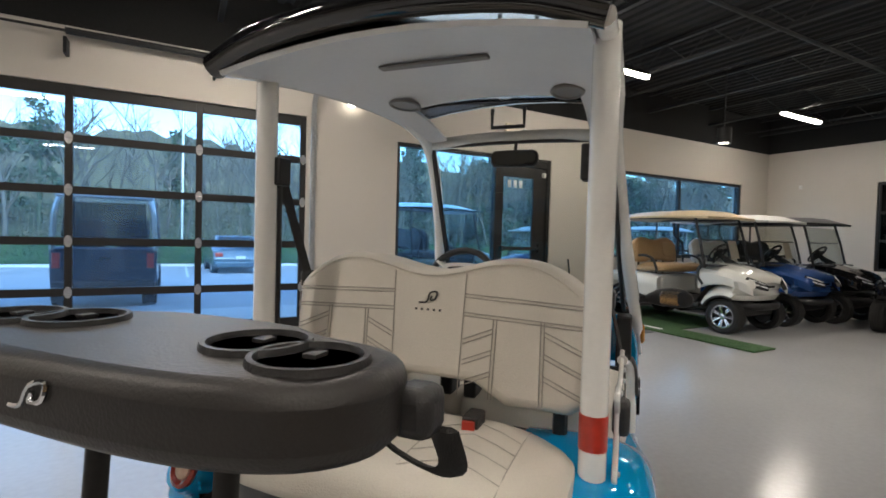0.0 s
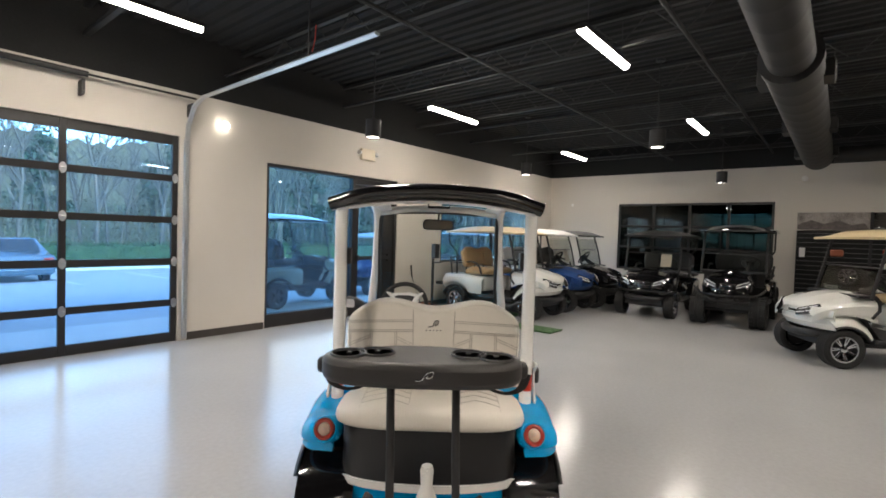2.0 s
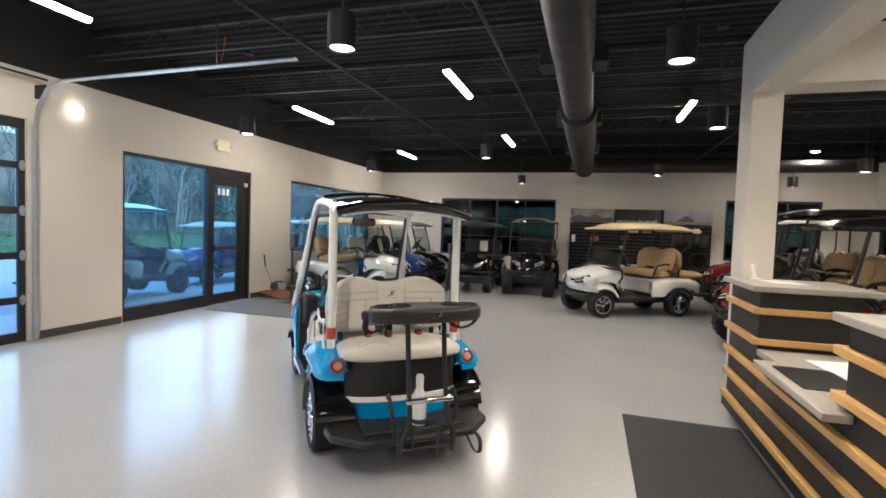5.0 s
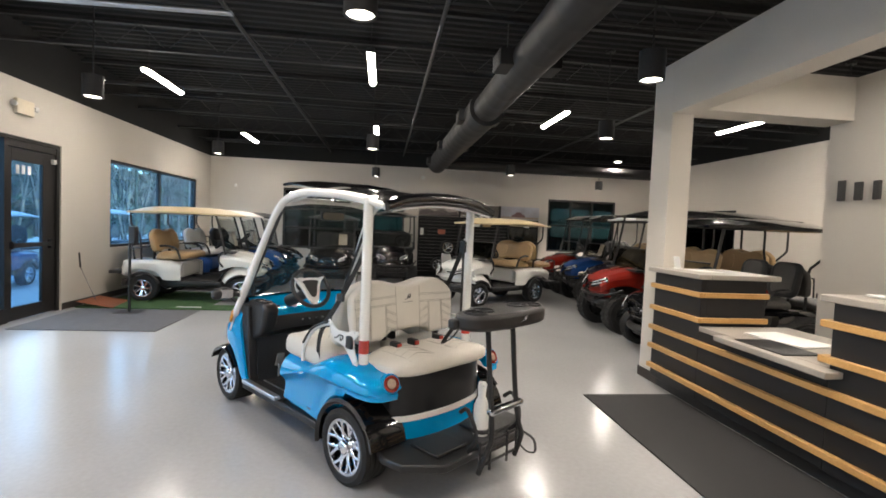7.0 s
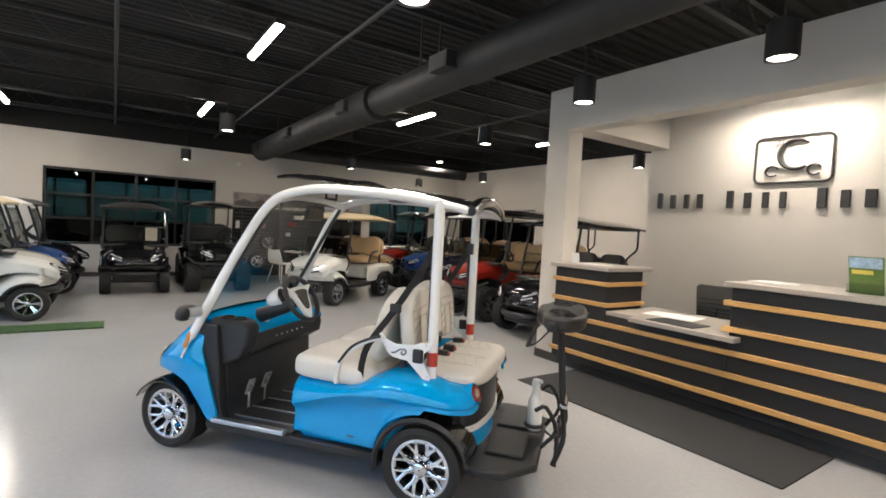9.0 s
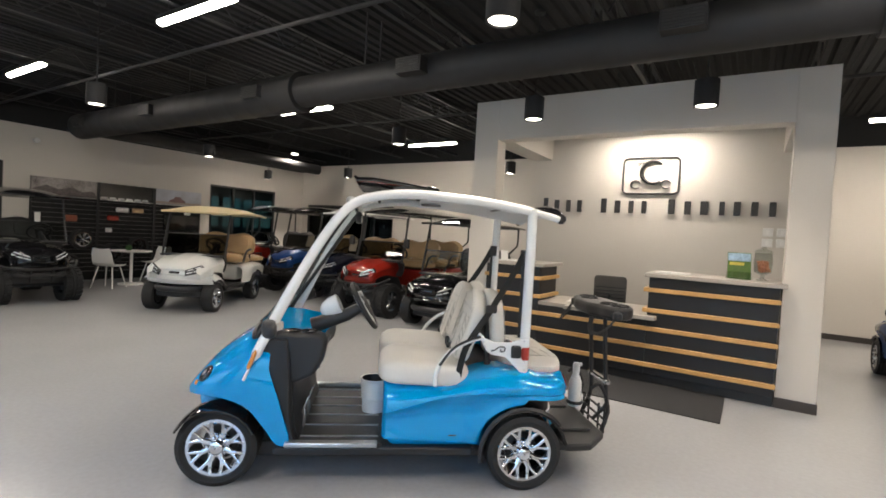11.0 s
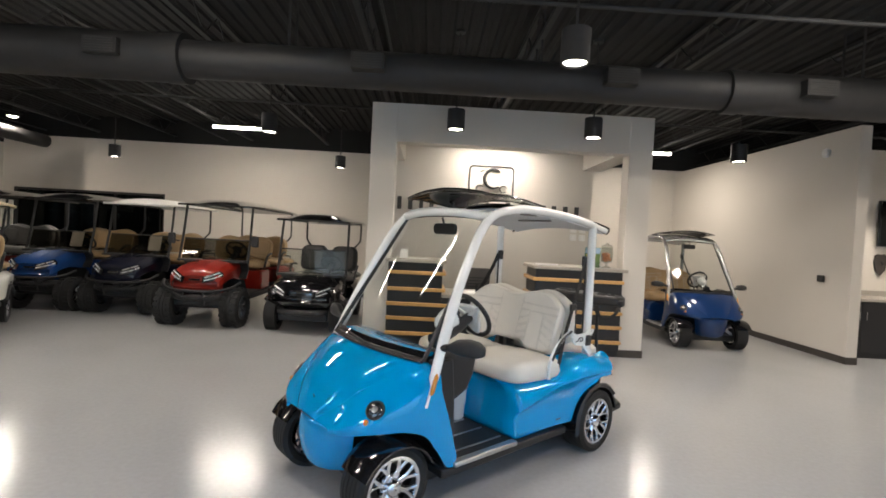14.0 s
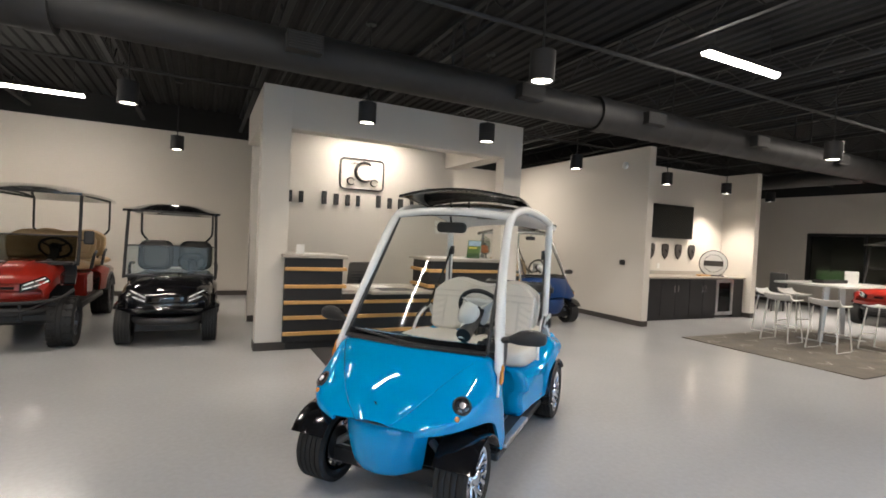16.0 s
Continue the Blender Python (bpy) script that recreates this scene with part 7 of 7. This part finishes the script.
part("mount", Form().span((-6.7, -2.7, 1.9), (-6.3, -2.645, 2.3)), STEELBLK, tv)
for x in (-5.93, -6.375, -6.81, -7.26):
    sh = thing("wall_shield", pose(x, -2.69, 1.42), "dark wooden shield plaque", "plaque", "shield plaques")
    part("plaque", Form().slab([(-0.10, 0.16), (-0.05, 0.185), (0, 0.175), (0.05, 0.185), (0.10, 0.16), (0.11, 0.05), (0.08, -0.08), (0, -0.17), (-0.08, -0.08), (-0.11, 0.05)], 0.025, pose(0, 0.014, 0, 90)), BASE, sh, bevel=0.005)
    part("tap", Form().tube([(0, 0.03, 0.06), (0, 0.07, 0.0)], 0.015, 6), INK, sh)
rs = thing("round_sign", pose(-7.62, -2.38, 0.912, 0, 0, -42), "round white lit sign with dark ring standing on the counter", "sign")
part("disc", Form().cyl((0, 0, 0.29), (0, 0.05, 0.29), 0.285, n=40), WHITEPL, rs)
part("ring", Form().tube([(0.285 * math.cos(a), 0.03, 0.29 + 0.285 * math.sin(a)) for a in (2 * math.pi * i / 36 for i in range(36))], 0.018, 8, True), BLKPLA, rs, "black rim")
part("ring", Form().tube([(0.20 * math.cos(a), 0.052, 0.29 + 0.20 * math.sin(a)) for a in (2 * math.pi * i / 30 for i in range(30))], 0.005, 6, True), INK, rs)
part("plate", Form().span((-0.2, 0.05, 0.23), (0.2, 0.062, 0.35)), BASE, rs, "dark centre plate")
part("foot", Form().span((-0.22, -0.06, 0), (0.22, 0.1, 0.03)), BASE, rs, bevel=0.006)
solo("counter_tray", Form().box((0, 0, 0.02), (0.34, 0.12, 0.035)), MAPLE, "small wooden tray on the bar", "tray", m=pose(-7.2, -2.3, 0.912), bevel=0.006)
solo("soap_bottle", Form().lathe([(0.001, 0), (0.03, 0), (0.03, 0.09), (0.01, 0.11), (0.01, 0.15), (0.001, 0.15)], 12), WHITEPL, "small white bottle on the bar", "bottle", m=pose(-5.0, -2.3, 0.911))
solo("wall_outlet", Form().box((0, 0.006, 0), (0.08, 0.01, 0.12)), WHITEPL, "white wall outlet above the bar", "outlet", m=pose(-6.2, -2.7, 1.1), bevel=0.003)
solo("thermostat", Form().box((0.012, 0, 0), (0.022, 0.13, 0.10)), DKGREY, "grey thermostat on the partition wall", "thermostat", m=pose(PX, -2.14, 1.18), bevel=0.006)
solo("smoke_detector", Form().lathe([(0.001, 0), (0.07, 0.0), (0.07, 0.03), (0.05, 0.05), (0.001, 0.05)], 20, pose(0, 0, 0, 0, 90)), WHITEPL, "white round wall detector", "detector", m=pose(PX + 0.001, -2.19, 3.09))
solo("wall_sensor", Form().box((-0.015, 0, 0), (0.028, 0.06, 0.08)), WHITEPL, "small white wall sensor", "sensor", m=pose(EAST - 0.002, 5.6, 2.45), bevel=0.006)
solo("smoke_alarm", Form().lathe([(0.001, 0), (0.06, 0.0), (0.06, 0.03), (0.04, 0.05), (0.001, 0.05)], 20, pose(0, 0, 0, 0, -90)), WHITEPL, "white wall alarm on the east wall", "detector", m=pose(EAST - 0.001, 0.3, 2.95))

# rug and high table
RUG = material("patterned_rug", (0.13, 0.115, 0.095), 0.95, vary=0.35, scale=3, bump=0.6, bscale=180)
rg = thing("area_rug", Matrix(), "taupe area rug with a woven chevron pattern", "rug")
part("rug_base", Form().span((-8.1, -0.64, 0.001), (-4.40, 1.88, 0.012)), RUG, rg)
for i in range(12):
    for j in range(7):
        x, y = -8.0 + i * 0.3, -0.5 + j * 0.34
        s = 1 if (i + j) % 2 else -1
        part("chevron", Form().tube([(x, y, 0.0125), (x + 0.13, y + s * 0.13, 0.0125), (x + 0.26, y, 0.0125)], 0.006, 4, flat=0.3), MATGREY if (i * 7 + j) % 3 else TOPM, rg)
ht = thing("high_table", pose(-7.15, 0.25, 0), "white high table on grey legs", "table")
part("tabletop", Form().slab(rrect(1.75, 1.1, 0.05), 0.035, pose(0, 0, 1.0)), WHITEPL, ht, bevel=0.006)
for sx in (1, -1):
    part("leg", Form().tube([(sx * 0.25, 0, 0.98), (sx * 0.36, 0, 0.02)], [0.06, 0.04], 4), ALU, ht, "grey tapered leg")
part("foot_bar", Form().span((-0.5, -0.3, 0.0), (-0.42, 0.3, 0.025)).span((0.42, -0.3, 0.0), (0.5, 0.3, 0.025)), ALU, ht)


def stool(x, y, rot):
    e = thing("counter_stool", pose(x, y, 0, 0, 0, rot), "white sled-base counter stool", "stool", "stools at the high table")
    rows = []
    for px, pz in ((0.2, 0.70), (0.1, 0.69), (-0.1, 0.70), (-0.18, 0.74), (-0.21, 0.80)):
        rows.append([(px, v * 0.21, pz + 0.02 * v * v) for v in (-1, -0.5, 0, 0.5, 1)])
    part("seat", shell(rows, 0.018), WHITEPL, e, sharp=60)
    for s in (1, -1):
        part("leg", Form().tube([(0.15, s * 0.17, 0.69), (0.22, s * 0.22, 0.01), (-0.22, s * 0.22, 0.01), (-0.15, s * 0.17, 0.69)], 0.011, 8), WHITEPL, e, "white bent rod leg")
    part("stretcher", Form().tube([(0.19, -0.2, 0.25), (0.19, 0.2, 0.25)], 0.01, 8), WHITEPL, e)


for x, y, r in ((-6.03, 0.03, 180), (-6.03, 0.73, 180), (-6.95, 1.05, -95), (-6.9, -0.65, 92), (-7.6, -0.62, 84)):
    stool(x, y, r)
pl = thing("table_planter", pose(-7.1, 0.2, 1.018), "black tray planter of green grass on the table", "plant")
part("tray", Form().span((-0.4, -0.09, 0.0), (0.4, 0.09, 0.06)), BLKPLA, pl, bevel=0.005)
f = Form()
for i in range(260):
    x, y, h = random.uniform(-0.37, 0.37), random.uniform(-0.07, 0.07), random.uniform(0.12, 0.22)
    a, b = random.uniform(-0.04, 0.04), random.uniform(-0.04, 0.04)
    f.raw([(x - 0.006, y, 0.055), (x + 0.006, y, 0.055), (x + a, y + b, 0.06 + h)], [(0, 1, 2)])
part("grass", f, TURF, pl, "green grass blades")
solo("table_card", Form().box((0, 0, 0.11), (0.004, 0.2, 0.22)), PAPER, "white card standing on the high table", "card", m=pose(-7.6, 0.3, 1.018, 0, 0, 20))
oc = thing("lounge_chair", pose(-10.6, -2.75, 0, 0, 0, -10), "dark upholstered chair by the far wall", "chair")
part("seat", Form().box((0, 0, 0.42), (0.5, 0.5, 0.1)), BLKSEAT, oc, bevel=0.03)
part("backrest", Form().box((-0.24, 0, 0.72), (0.08, 0.48, 0.55)), BLKSEAT, oc, bevel=0.03)
for sx in (1, -1):
    for s in (1, -1):
        part("leg", Form().cyl((sx * 0.2, s * 0.2, 0.0), (sx * 0.2, s * 0.2, 0.38), 0.018, n=8), BLKPLA, oc)
# small pail on the floor of the blue cart
pb = thing("grey_pail", put(0.537, 1.146, 39.5) @ pose(0.90, 0.0, 0.257), "pale grey pail standing on the cart floor", "pail")
part("pail", Form().lathe([(0.001, 0.004), (0.075, 0.0), (0.078, 0.09), (0.084, 0.095), (0.09, 0.21), (0.096, 0.215), (0.096, 0.225), (0.086, 0.225), (0.075, 0.02), (0.001, 0.02)], 28), WHITEPL, pb)
part("liner", Form().lathe([(0.084, 0.224), (0.078, 0.19), (0.068, 0.03), (0.001, 0.024)], 28), BLKPLA, pb, "black pail liner")


# ---- outside ----
ASPH = material("pale_asphalt", (0.48, 0.49, 0.51), 0.8, vary=0.15, scale=0.6, bump=0.3, bscale=90)
CONC = material("concrete_walk", (0.66, 0.66, 0.66), 0.8, vary=0.06, scale=1, bump=0.2, bscale=60)
LEAF = material("hedge_leaf", (0.028, 0.085, 0.022), 0.6, vary=0.5, scale=5)
BARK = material("grey_bark", (0.12, 0.112, 0.098), 0.9, vary=0.3, scale=6)
PINE = material("pine_leaf", (0.035, 0.08, 0.04), 0.7, vary=0.5, scale=1.2)
BRUSH = material("winter_brush", (0.125, 0.12, 0.08), 0.9, vary=0.5, scale=0.7)
GRASS = material("winter_grass", (0.11, 0.12, 0.05), 0.95, vary=0.3, scale=0.8, bump=0.4, bscale=40)


def lie_of_land(y):
    """The car park falls away from the shop; the wood behind it stands on a rising bank."""
    ys, zs = (0, 8.3, 21.6, 23.5, 30, 45, 90, 330), (-0.06, -0.06, -0.45, -0.42, 0.2, 2.2, 6.0, 12.0)
    i = max(j for j in range(7) if ys[j] <= y)
    return zs[i] + (zs[i + 1] - zs[i]) * (y - ys[i]) / (ys[i + 1] - ys[i])


def strip(x0, x1, cuts, lift, depth):
    """A sheet of ground that follows the lie of the land."""
    top = [[(x0, y, lie_of_land(y) + lift), (x1, y, lie_of_land(y) + lift), (x1, y, lie_of_land(y) + lift - depth), (x0, y, lie_of_land(y) + lift - depth)] for y in cuts]
    return Form().loft(top, True, True)


setting("ground", strip(-220, 220, (FRONT + 0.2, 8.3, 21.6, 23.5, 30, 45, 90, 320), -0.08, 0.3), GRASS, "winter grass ground rising to the woods", "ground")
setting("road", strip(-40, 60, (8.3, 12, 16, 21.6, 23.4), 0.0, 0.075), ASPH, "grey asphalt car park", "road")
setting("pavement", Form().span((-20, FRONT + 0.2, -0.135), (30, 8.3, -0.02)), CONC, "pale concrete walk along the shop front", "pavement")
setting("kerb", Form().span((-40, 23.4, -0.52), (60, 23.55, -0.32)), CONC, "concrete kerb at the far side of the car park", "kerb")
for x in (-7.9, -5.2, -2.5, 0.2, 2.9, 5.6, 8.3, 11.0):
    tagged(part("parking_line", Form().loft([[(x, y, lie_of_land(y) + 0.006), (x + 0.1, y, lie_of_land(y) + 0.006), (x + 0.1, y, lie_of_land(y) + 0.002), (x, y, lie_of_land(y) + 0.002)] for y in (16.8, 22.8)], True, True), PAPER), "white painted parking line", "line", "parking lines", "structure")

rng = random.Random(3)


def leaves(f, box, n, size):
    (x0, y0, z0), (x1, y1, z1) = box
    for _ in range(n):
        c = Vector((rng.uniform(x0, x1), rng.uniform(y0, y1), rng.uniform(z0, z1)))
        a = Vector((rng.uniform(-1, 1), rng.uniform(-1, 1), rng.uniform(-1, 1))).normalized() * size
        b = a.cross(Vector((rng.uniform(-1, 1), rng.uniform(-1, 1), rng.uniform(-1, 1)))).normalized() * size * 0.6
        f.raw([c - a, c + b, c + a, c - b], [(0, 1, 2, 3)])


hg = Form()
for i in range(60):
    x = -24 + i * 0.9
    hg.span((x, 23.8, -0.55), (x + 0.9, 24.6, 0.56 + rng.uniform(-0.05, 0.05)))
leaves(hg, ((-24, 23.68, -0.5), (30, 23.8, 0.66)), 9000, 0.05)
leaves(hg, ((-24, 23.7, 0.5), (30, 24.6, 0.72)), 9000, 0.05)
tagged(part("hedge", hg, LEAF), "clipped dark green hedge beyond the car park", "hedge", kind="stuff")


def bare_tree(f, base, h, r, depth=4):
    def limb(p, d, l, rad, k):
        pts, q = [p], d
        for _ in range(3):
            q = (q + Vector((rng.uniform(-1, 1), rng.uniform(-1, 1), rng.uniform(-0.4, 0.6))) * 0.16).normalized()
            pts.append(pts[-1] + q * l / 3)
        f.tube(pts, [rad, rad * 0.85, rad * 0.7, rad * 0.5], 5 if k == 0 else 3)
        if k < depth:
            for _ in range(3 if k else 6):
                t = rng.uniform(0.35, 1.0)
                i = min(2, int(t * 3))
                s = pts[i].lerp(pts[i + 1], t * 3 - i)
                nd = (q * 0.75 + Vector((rng.uniform(-1, 1), rng.uniform(-1, 1), rng.uniform(0.0, 0.9)))).normalized()
                limb(s, nd, l * rng.uniform(0.42, 0.62), rad * 0.5, k + 1)
    limb(Vector(base), Vector((rng.uniform(-0.08, 0.08), 0, 1)), h * 0.6, r, 0)


for i in range(16):
    x, y = -22 + i * 3.1 + rng.uniform(-1, 1), 26 + rng.uniform(0, 4)
    t = thing("bare_tree", pose(x, y, lie_of_land(y) - 0.1), "leafless grey tree at the edge of the woods", "tree", "bare trees")
    f = Form()
    bare_tree(f, (0, 0, 0), rng.uniform(7, 10), rng.uniform(0.08, 0.13), 4)
    part("trunk", f, BARK, t, "grey branching trunk", sharp=80)
wd = Form()
for i in range(260):
    y = rng.uniform(27, 52)
    bare_tree(wd, (rng.uniform(-40, 52), y, lie_of_land(y) - 0.1), rng.uniform(6, 9.5), rng.uniform(0.05, 0.11), 3)
for i in range(80):      # the wood bends round the east end of the car park
    x, y = rng.uniform(30, 80), rng.uniform(13, 30)
    bare_tree(wd, (x, y, lie_of_land(y) - 0.1), rng.uniform(6, 10), rng.uniform(0.08, 0.14), 3)
tagged(part("woods", wd, BARK, sharp=80), "far bare winter woods", "woods", kind="stuff")
ev = Form()
for i in range(12):
    x, y, h, w = rng.uniform(-40, 52), rng.uniform(32, 52), rng.uniform(4, 9), rng.uniform(1.4, 2.6)
    g0 = lie_of_land(y) - 0.1
    ev.tube([(x, y, g0), (x, y, g0 + h * 0.9)], [0.16, 0.05], 5)
    for k in range(30):
        a, u = rng.uniform(0, 6.28), rng.uniform(0.12, 1)
        rr = w * (1.05 - u) * rng.uniform(0.3, 1)
        c = (x + rr * math.cos(a), y + rr * math.sin(a), g0 + h * u)
        leaves(ev, ((c[0] - 0.5, c[1] - 0.5, c[2] - 0.35), (c[0] + 0.5, c[1] + 0.5, c[2] + 0.35)), 34, 0.16)
for i in range(52):
    x, y, h, w = (rng.uniform(34, 84), rng.uniform(15, 34), rng.uniform(7, 12), rng.uniform(2.4, 4.0)) if i < 36 else (rng.uniform(14, 36), rng.uniform(28, 38), rng.uniform(6, 9), rng.uniform(2.0, 3.0))
    g0 = lie_of_land(y) - 0.1
    ev.tube([(x, y, g0), (x, y, g0 + h * 0.9)], [0.16, 0.05], 5)
    for k in range(30):
        a, u = rng.uniform(0, 6.28), rng.uniform(0.1, 1)
        rr = w * (1.05 - u) * rng.uniform(0.3, 1)
        c = (x + rr * math.cos(a), y + rr * math.sin(a), g0 + h * u)
        leaves(ev, ((c[0] - 0.5, c[1] - 0.5, c[2] - 0.35), (c[0] + 0.5, c[1] + 0.5, c[2] + 0.35)), 30, 0.24)
tagged(part("evergreens", ev, PINE, sharp=80), "dark evergreen trees among the far woods", "woods", kind="stuff")
bs = Form()
for i in range(620):
    y = rng.uniform(25.5, 52)
    x, h, g0 = rng.uniform(-40, 52), rng.uniform(0.6, 2.8), lie_of_land(y) - 0.1
    leaves(bs, ((x - 0.8, y - 0.6, g0), (x + 0.8, y + 0.6, g0 + h)), 44, 0.09)
    for _ in range(6):
        p = Vector((x + rng.uniform(-0.7, 0.7), y, g0))
        bs.tube([p, p + Vector((rng.uniform(-0.5, 0.5), rng.uniform(-0.3, 0.3), h * rng.uniform(1.0, 1.6)))], [0.018, 0.005], 3)
tagged(part("underbrush", bs, BRUSH, sharp=80), "brown winter underbrush below the trees", "brush", kind="stuff")
top = [(-160 + i * 0.8, 8.2 + 0.9 * math.sin(i * 0.05) + 0.7 * math.sin(i * 0.19 + 1) + rng.uniform(-0.5, 0.7)) for i in range(401)]
tagged(part("backdrop", Form().loft([[(x, 66, 2.0), (x, 68, 4 + z), (x, 70, 4 + z), (x, 72, 2.0)] for x, z in top], True, True), BRUSH), "distant brown rise of winter woods", "backdrop", kind="structure")
lp = thing("light_pole", pose(0.1, 25.0, -0.45), "tall grey car park light pole", "street lamp")
part("pole", Form().cyl((0, 0, 0), (0, 0, 7.5), 0.07, 0.05, 10), ALU, lp)
part("head", Form().span((-0.15, -0.5, 7.4), (0.15, 0.1, 7.52)), ALU, lp)

# parked utility vehicle, seen from behind
ORVP = material("slate_blue_paint", (0.025, 0.035, 0.06), 0.3, 0.3, vary=0.1, coat=0.8)
uv = thing("utility_vehicle", pose(-1.02, 9.35, -0.08), "dark blue cab utility vehicle parked outside, rear end facing", "vehicle")
part("body", Form().loft([[(-0.70, 0, 0.35), (0.70, 0, 0.35), (0.72, 0.02, 0.95), (-0.72, 0.02, 0.95)], [(-0.70, 1.6, 0.3), (0.70, 1.6, 0.3), (0.70, 1.6, 0.95), (-0.70, 1.6, 0.95)], [(-0.6, 2.4, 0.35), (0.6, 2.4, 0.35), (0.6, 2.4, 0.8), (-0.6, 2.4, 0.8)]], True, True), ORVP, uv, bevel=0.04, seg=3)
part("bumper", Form().span((-0.66, -0.06, 0.28), (0.66, 0.05, 0.42)), BLKPLA, uv, bevel=0.02)
part("roof", Form().span((-0.66, 0.1, 1.72), (0.66, 1.5, 1.80)), SILVER, uv, bevel=0.04, seg=3)
for s in (1, -1):
    part("pillar", Form().tube([(s * 0.68, 0.04, 0.9), (s * 0.66, 0.08, 1.45), (s * 0.6, 0.18, 1.76)], 0.045, 8, smooth=3), SILVER, uv)
    part("pillar", Form().tube([(s * 0.68, 1.5, 0.9), (s * 0.62, 1.3, 1.76)], 0.04, 8), ORVP, uv)
    part("tail_light", Form().span((s * 0.62 - 0.05, -0.03, 0.62), (s * 0.62 + 0.05, 0.03, 0.86)), REDREF, uv, bevel=0.01)
    for y in (0.35, 2.0):
        wheel(uv, s * 0.6, y, 0.28, 0.2, 0.16, "star", 1, BLKPLA).matrix_basis = pose(s * 0.6, y, 0.28, 0, 90 * s)
    part("seat", Form().span((s * 0.33 - 0.24, 0.75, 0.9), (s * 0.33 + 0.24, 0.9, 1.42)), BLKSEAT, uv, bevel=0.05, seg=3)
part("rear_window", Form().raw([(-0.58, 0.05, 0.98), (0.58, 0.05, 0.98), (0.54, 0.14, 1.66), (-0.54, 0.14, 1.66), (-0.58, 0.058, 0.98), (0.58, 0.058, 0.98), (0.54, 0.148, 1.66), (-0.54, 0.148, 1.66)], [(0, 1, 2, 3), (7, 6, 5, 4), (0, 4, 5, 1), (1, 5, 6, 2), (2, 6, 7, 3), (3, 7, 4, 0)]), SHIELDT, uv).visible_shadow = False
part("badge", Form().span((-0.07, -0.01, 0.76), (0.07, 0.02, 0.79)), CHROME, uv)

CARP = material("pale_blue_car_paint", (0.09, 0.15, 0.20), 0.25, 0.4, vary=0.06, coat=1.0)


def sedan(x, y, rot, paint, label):
    e = thing("parked_car", pose(x, y, lie_of_land(y) - 0.01, 0, 0, rot), label, "car", "parked cars")
    prof = [(-2.2, 0.35), (-2.25, 0.6), (-2.1, 0.9), (-1.5, 0.98), (-0.9, 1.38), (0.5, 1.42), (1.15, 1.0), (2.05, 0.85), (2.25, 0.6), (2.2, 0.35)]
    rows = []
    for k in (-1, -0.93, 0.93, 1):
        rows.append([(px, k * 0.88 * (1.0 if pz < 1.05 else 0.80), pz if abs(k) < 1 else 0.35 + (pz - 0.35) * 0.94) for px, pz in prof])
    part("body", Form().loft(rows, True, True), paint, e, bevel=0.05, seg=3)
    part("rear_window", Form().raw([(-1.47, -0.66, 1.02), (-1.47, 0.66, 1.02), (-0.97, 0.58, 1.37), (-0.97, -0.58, 1.37), (-1.46, -0.66, 1.0), (-1.46, 0.66, 1.0), (-0.95, 0.58, 1.35), (-0.95, -0.58, 1.35)], [(0, 1, 2, 3), (7, 6, 5, 4), (0, 4, 5, 1), (1, 5, 6, 2), (2, 6, 7, 3), (3, 7, 4, 0)]), DARKLENS, e, "dark rear window")
    for s in (1, -1):
        part("tail_light", Form().span((-2.24, s * 0.7 - 0.12, 0.68), (-2.14, s * 0.7 + 0.12, 0.82)), REDREF, e, bevel=0.02)
        for wx in (-1.35, 1.35):
            wheel(e, wx, s * 0.78, 0.31, 0.2, 0.2, "star", s, ALU)
    part("bumper", Form().span((-2.30, -0.8, 0.3), (-2.18, 0.8, 0.5)), paint, e, bevel=0.04)
    part("plate_bar", Form().span((-2.275, -0.16, 0.60), (-2.24, 0.16, 0.70)), PAPER, e)


sedan(1.85, 20.9, 92, CARP, "pale blue hatchback parked by the hedge")
golf_cart("beige grey utility golf cart parked outside the window", BEIGEP, BLKGLOSS, BLKSEAT, pose(3.75, 8.35, -0.02, 0, 0, 8), wr=0.25, style="star", rim=BLKPLA, lift=0.06, roof_z=1.70, group="carts outside")
golf_cart("blue golf cart with pale roof parked outside the door", BLUEP, WHITEPL, BLKSEAT, pose(8.6, 9.4, -0.09, 0, 0, 186), roof_z=1.46, group="carts outside")
golf_cart("white golf cart with pale roof parked outside the window", PEARL, WHITEPL, BLKSEAT, pose(12.4, 9.2, -0.09, 0, 0, 100), roof_z=1.60, group="carts outside")
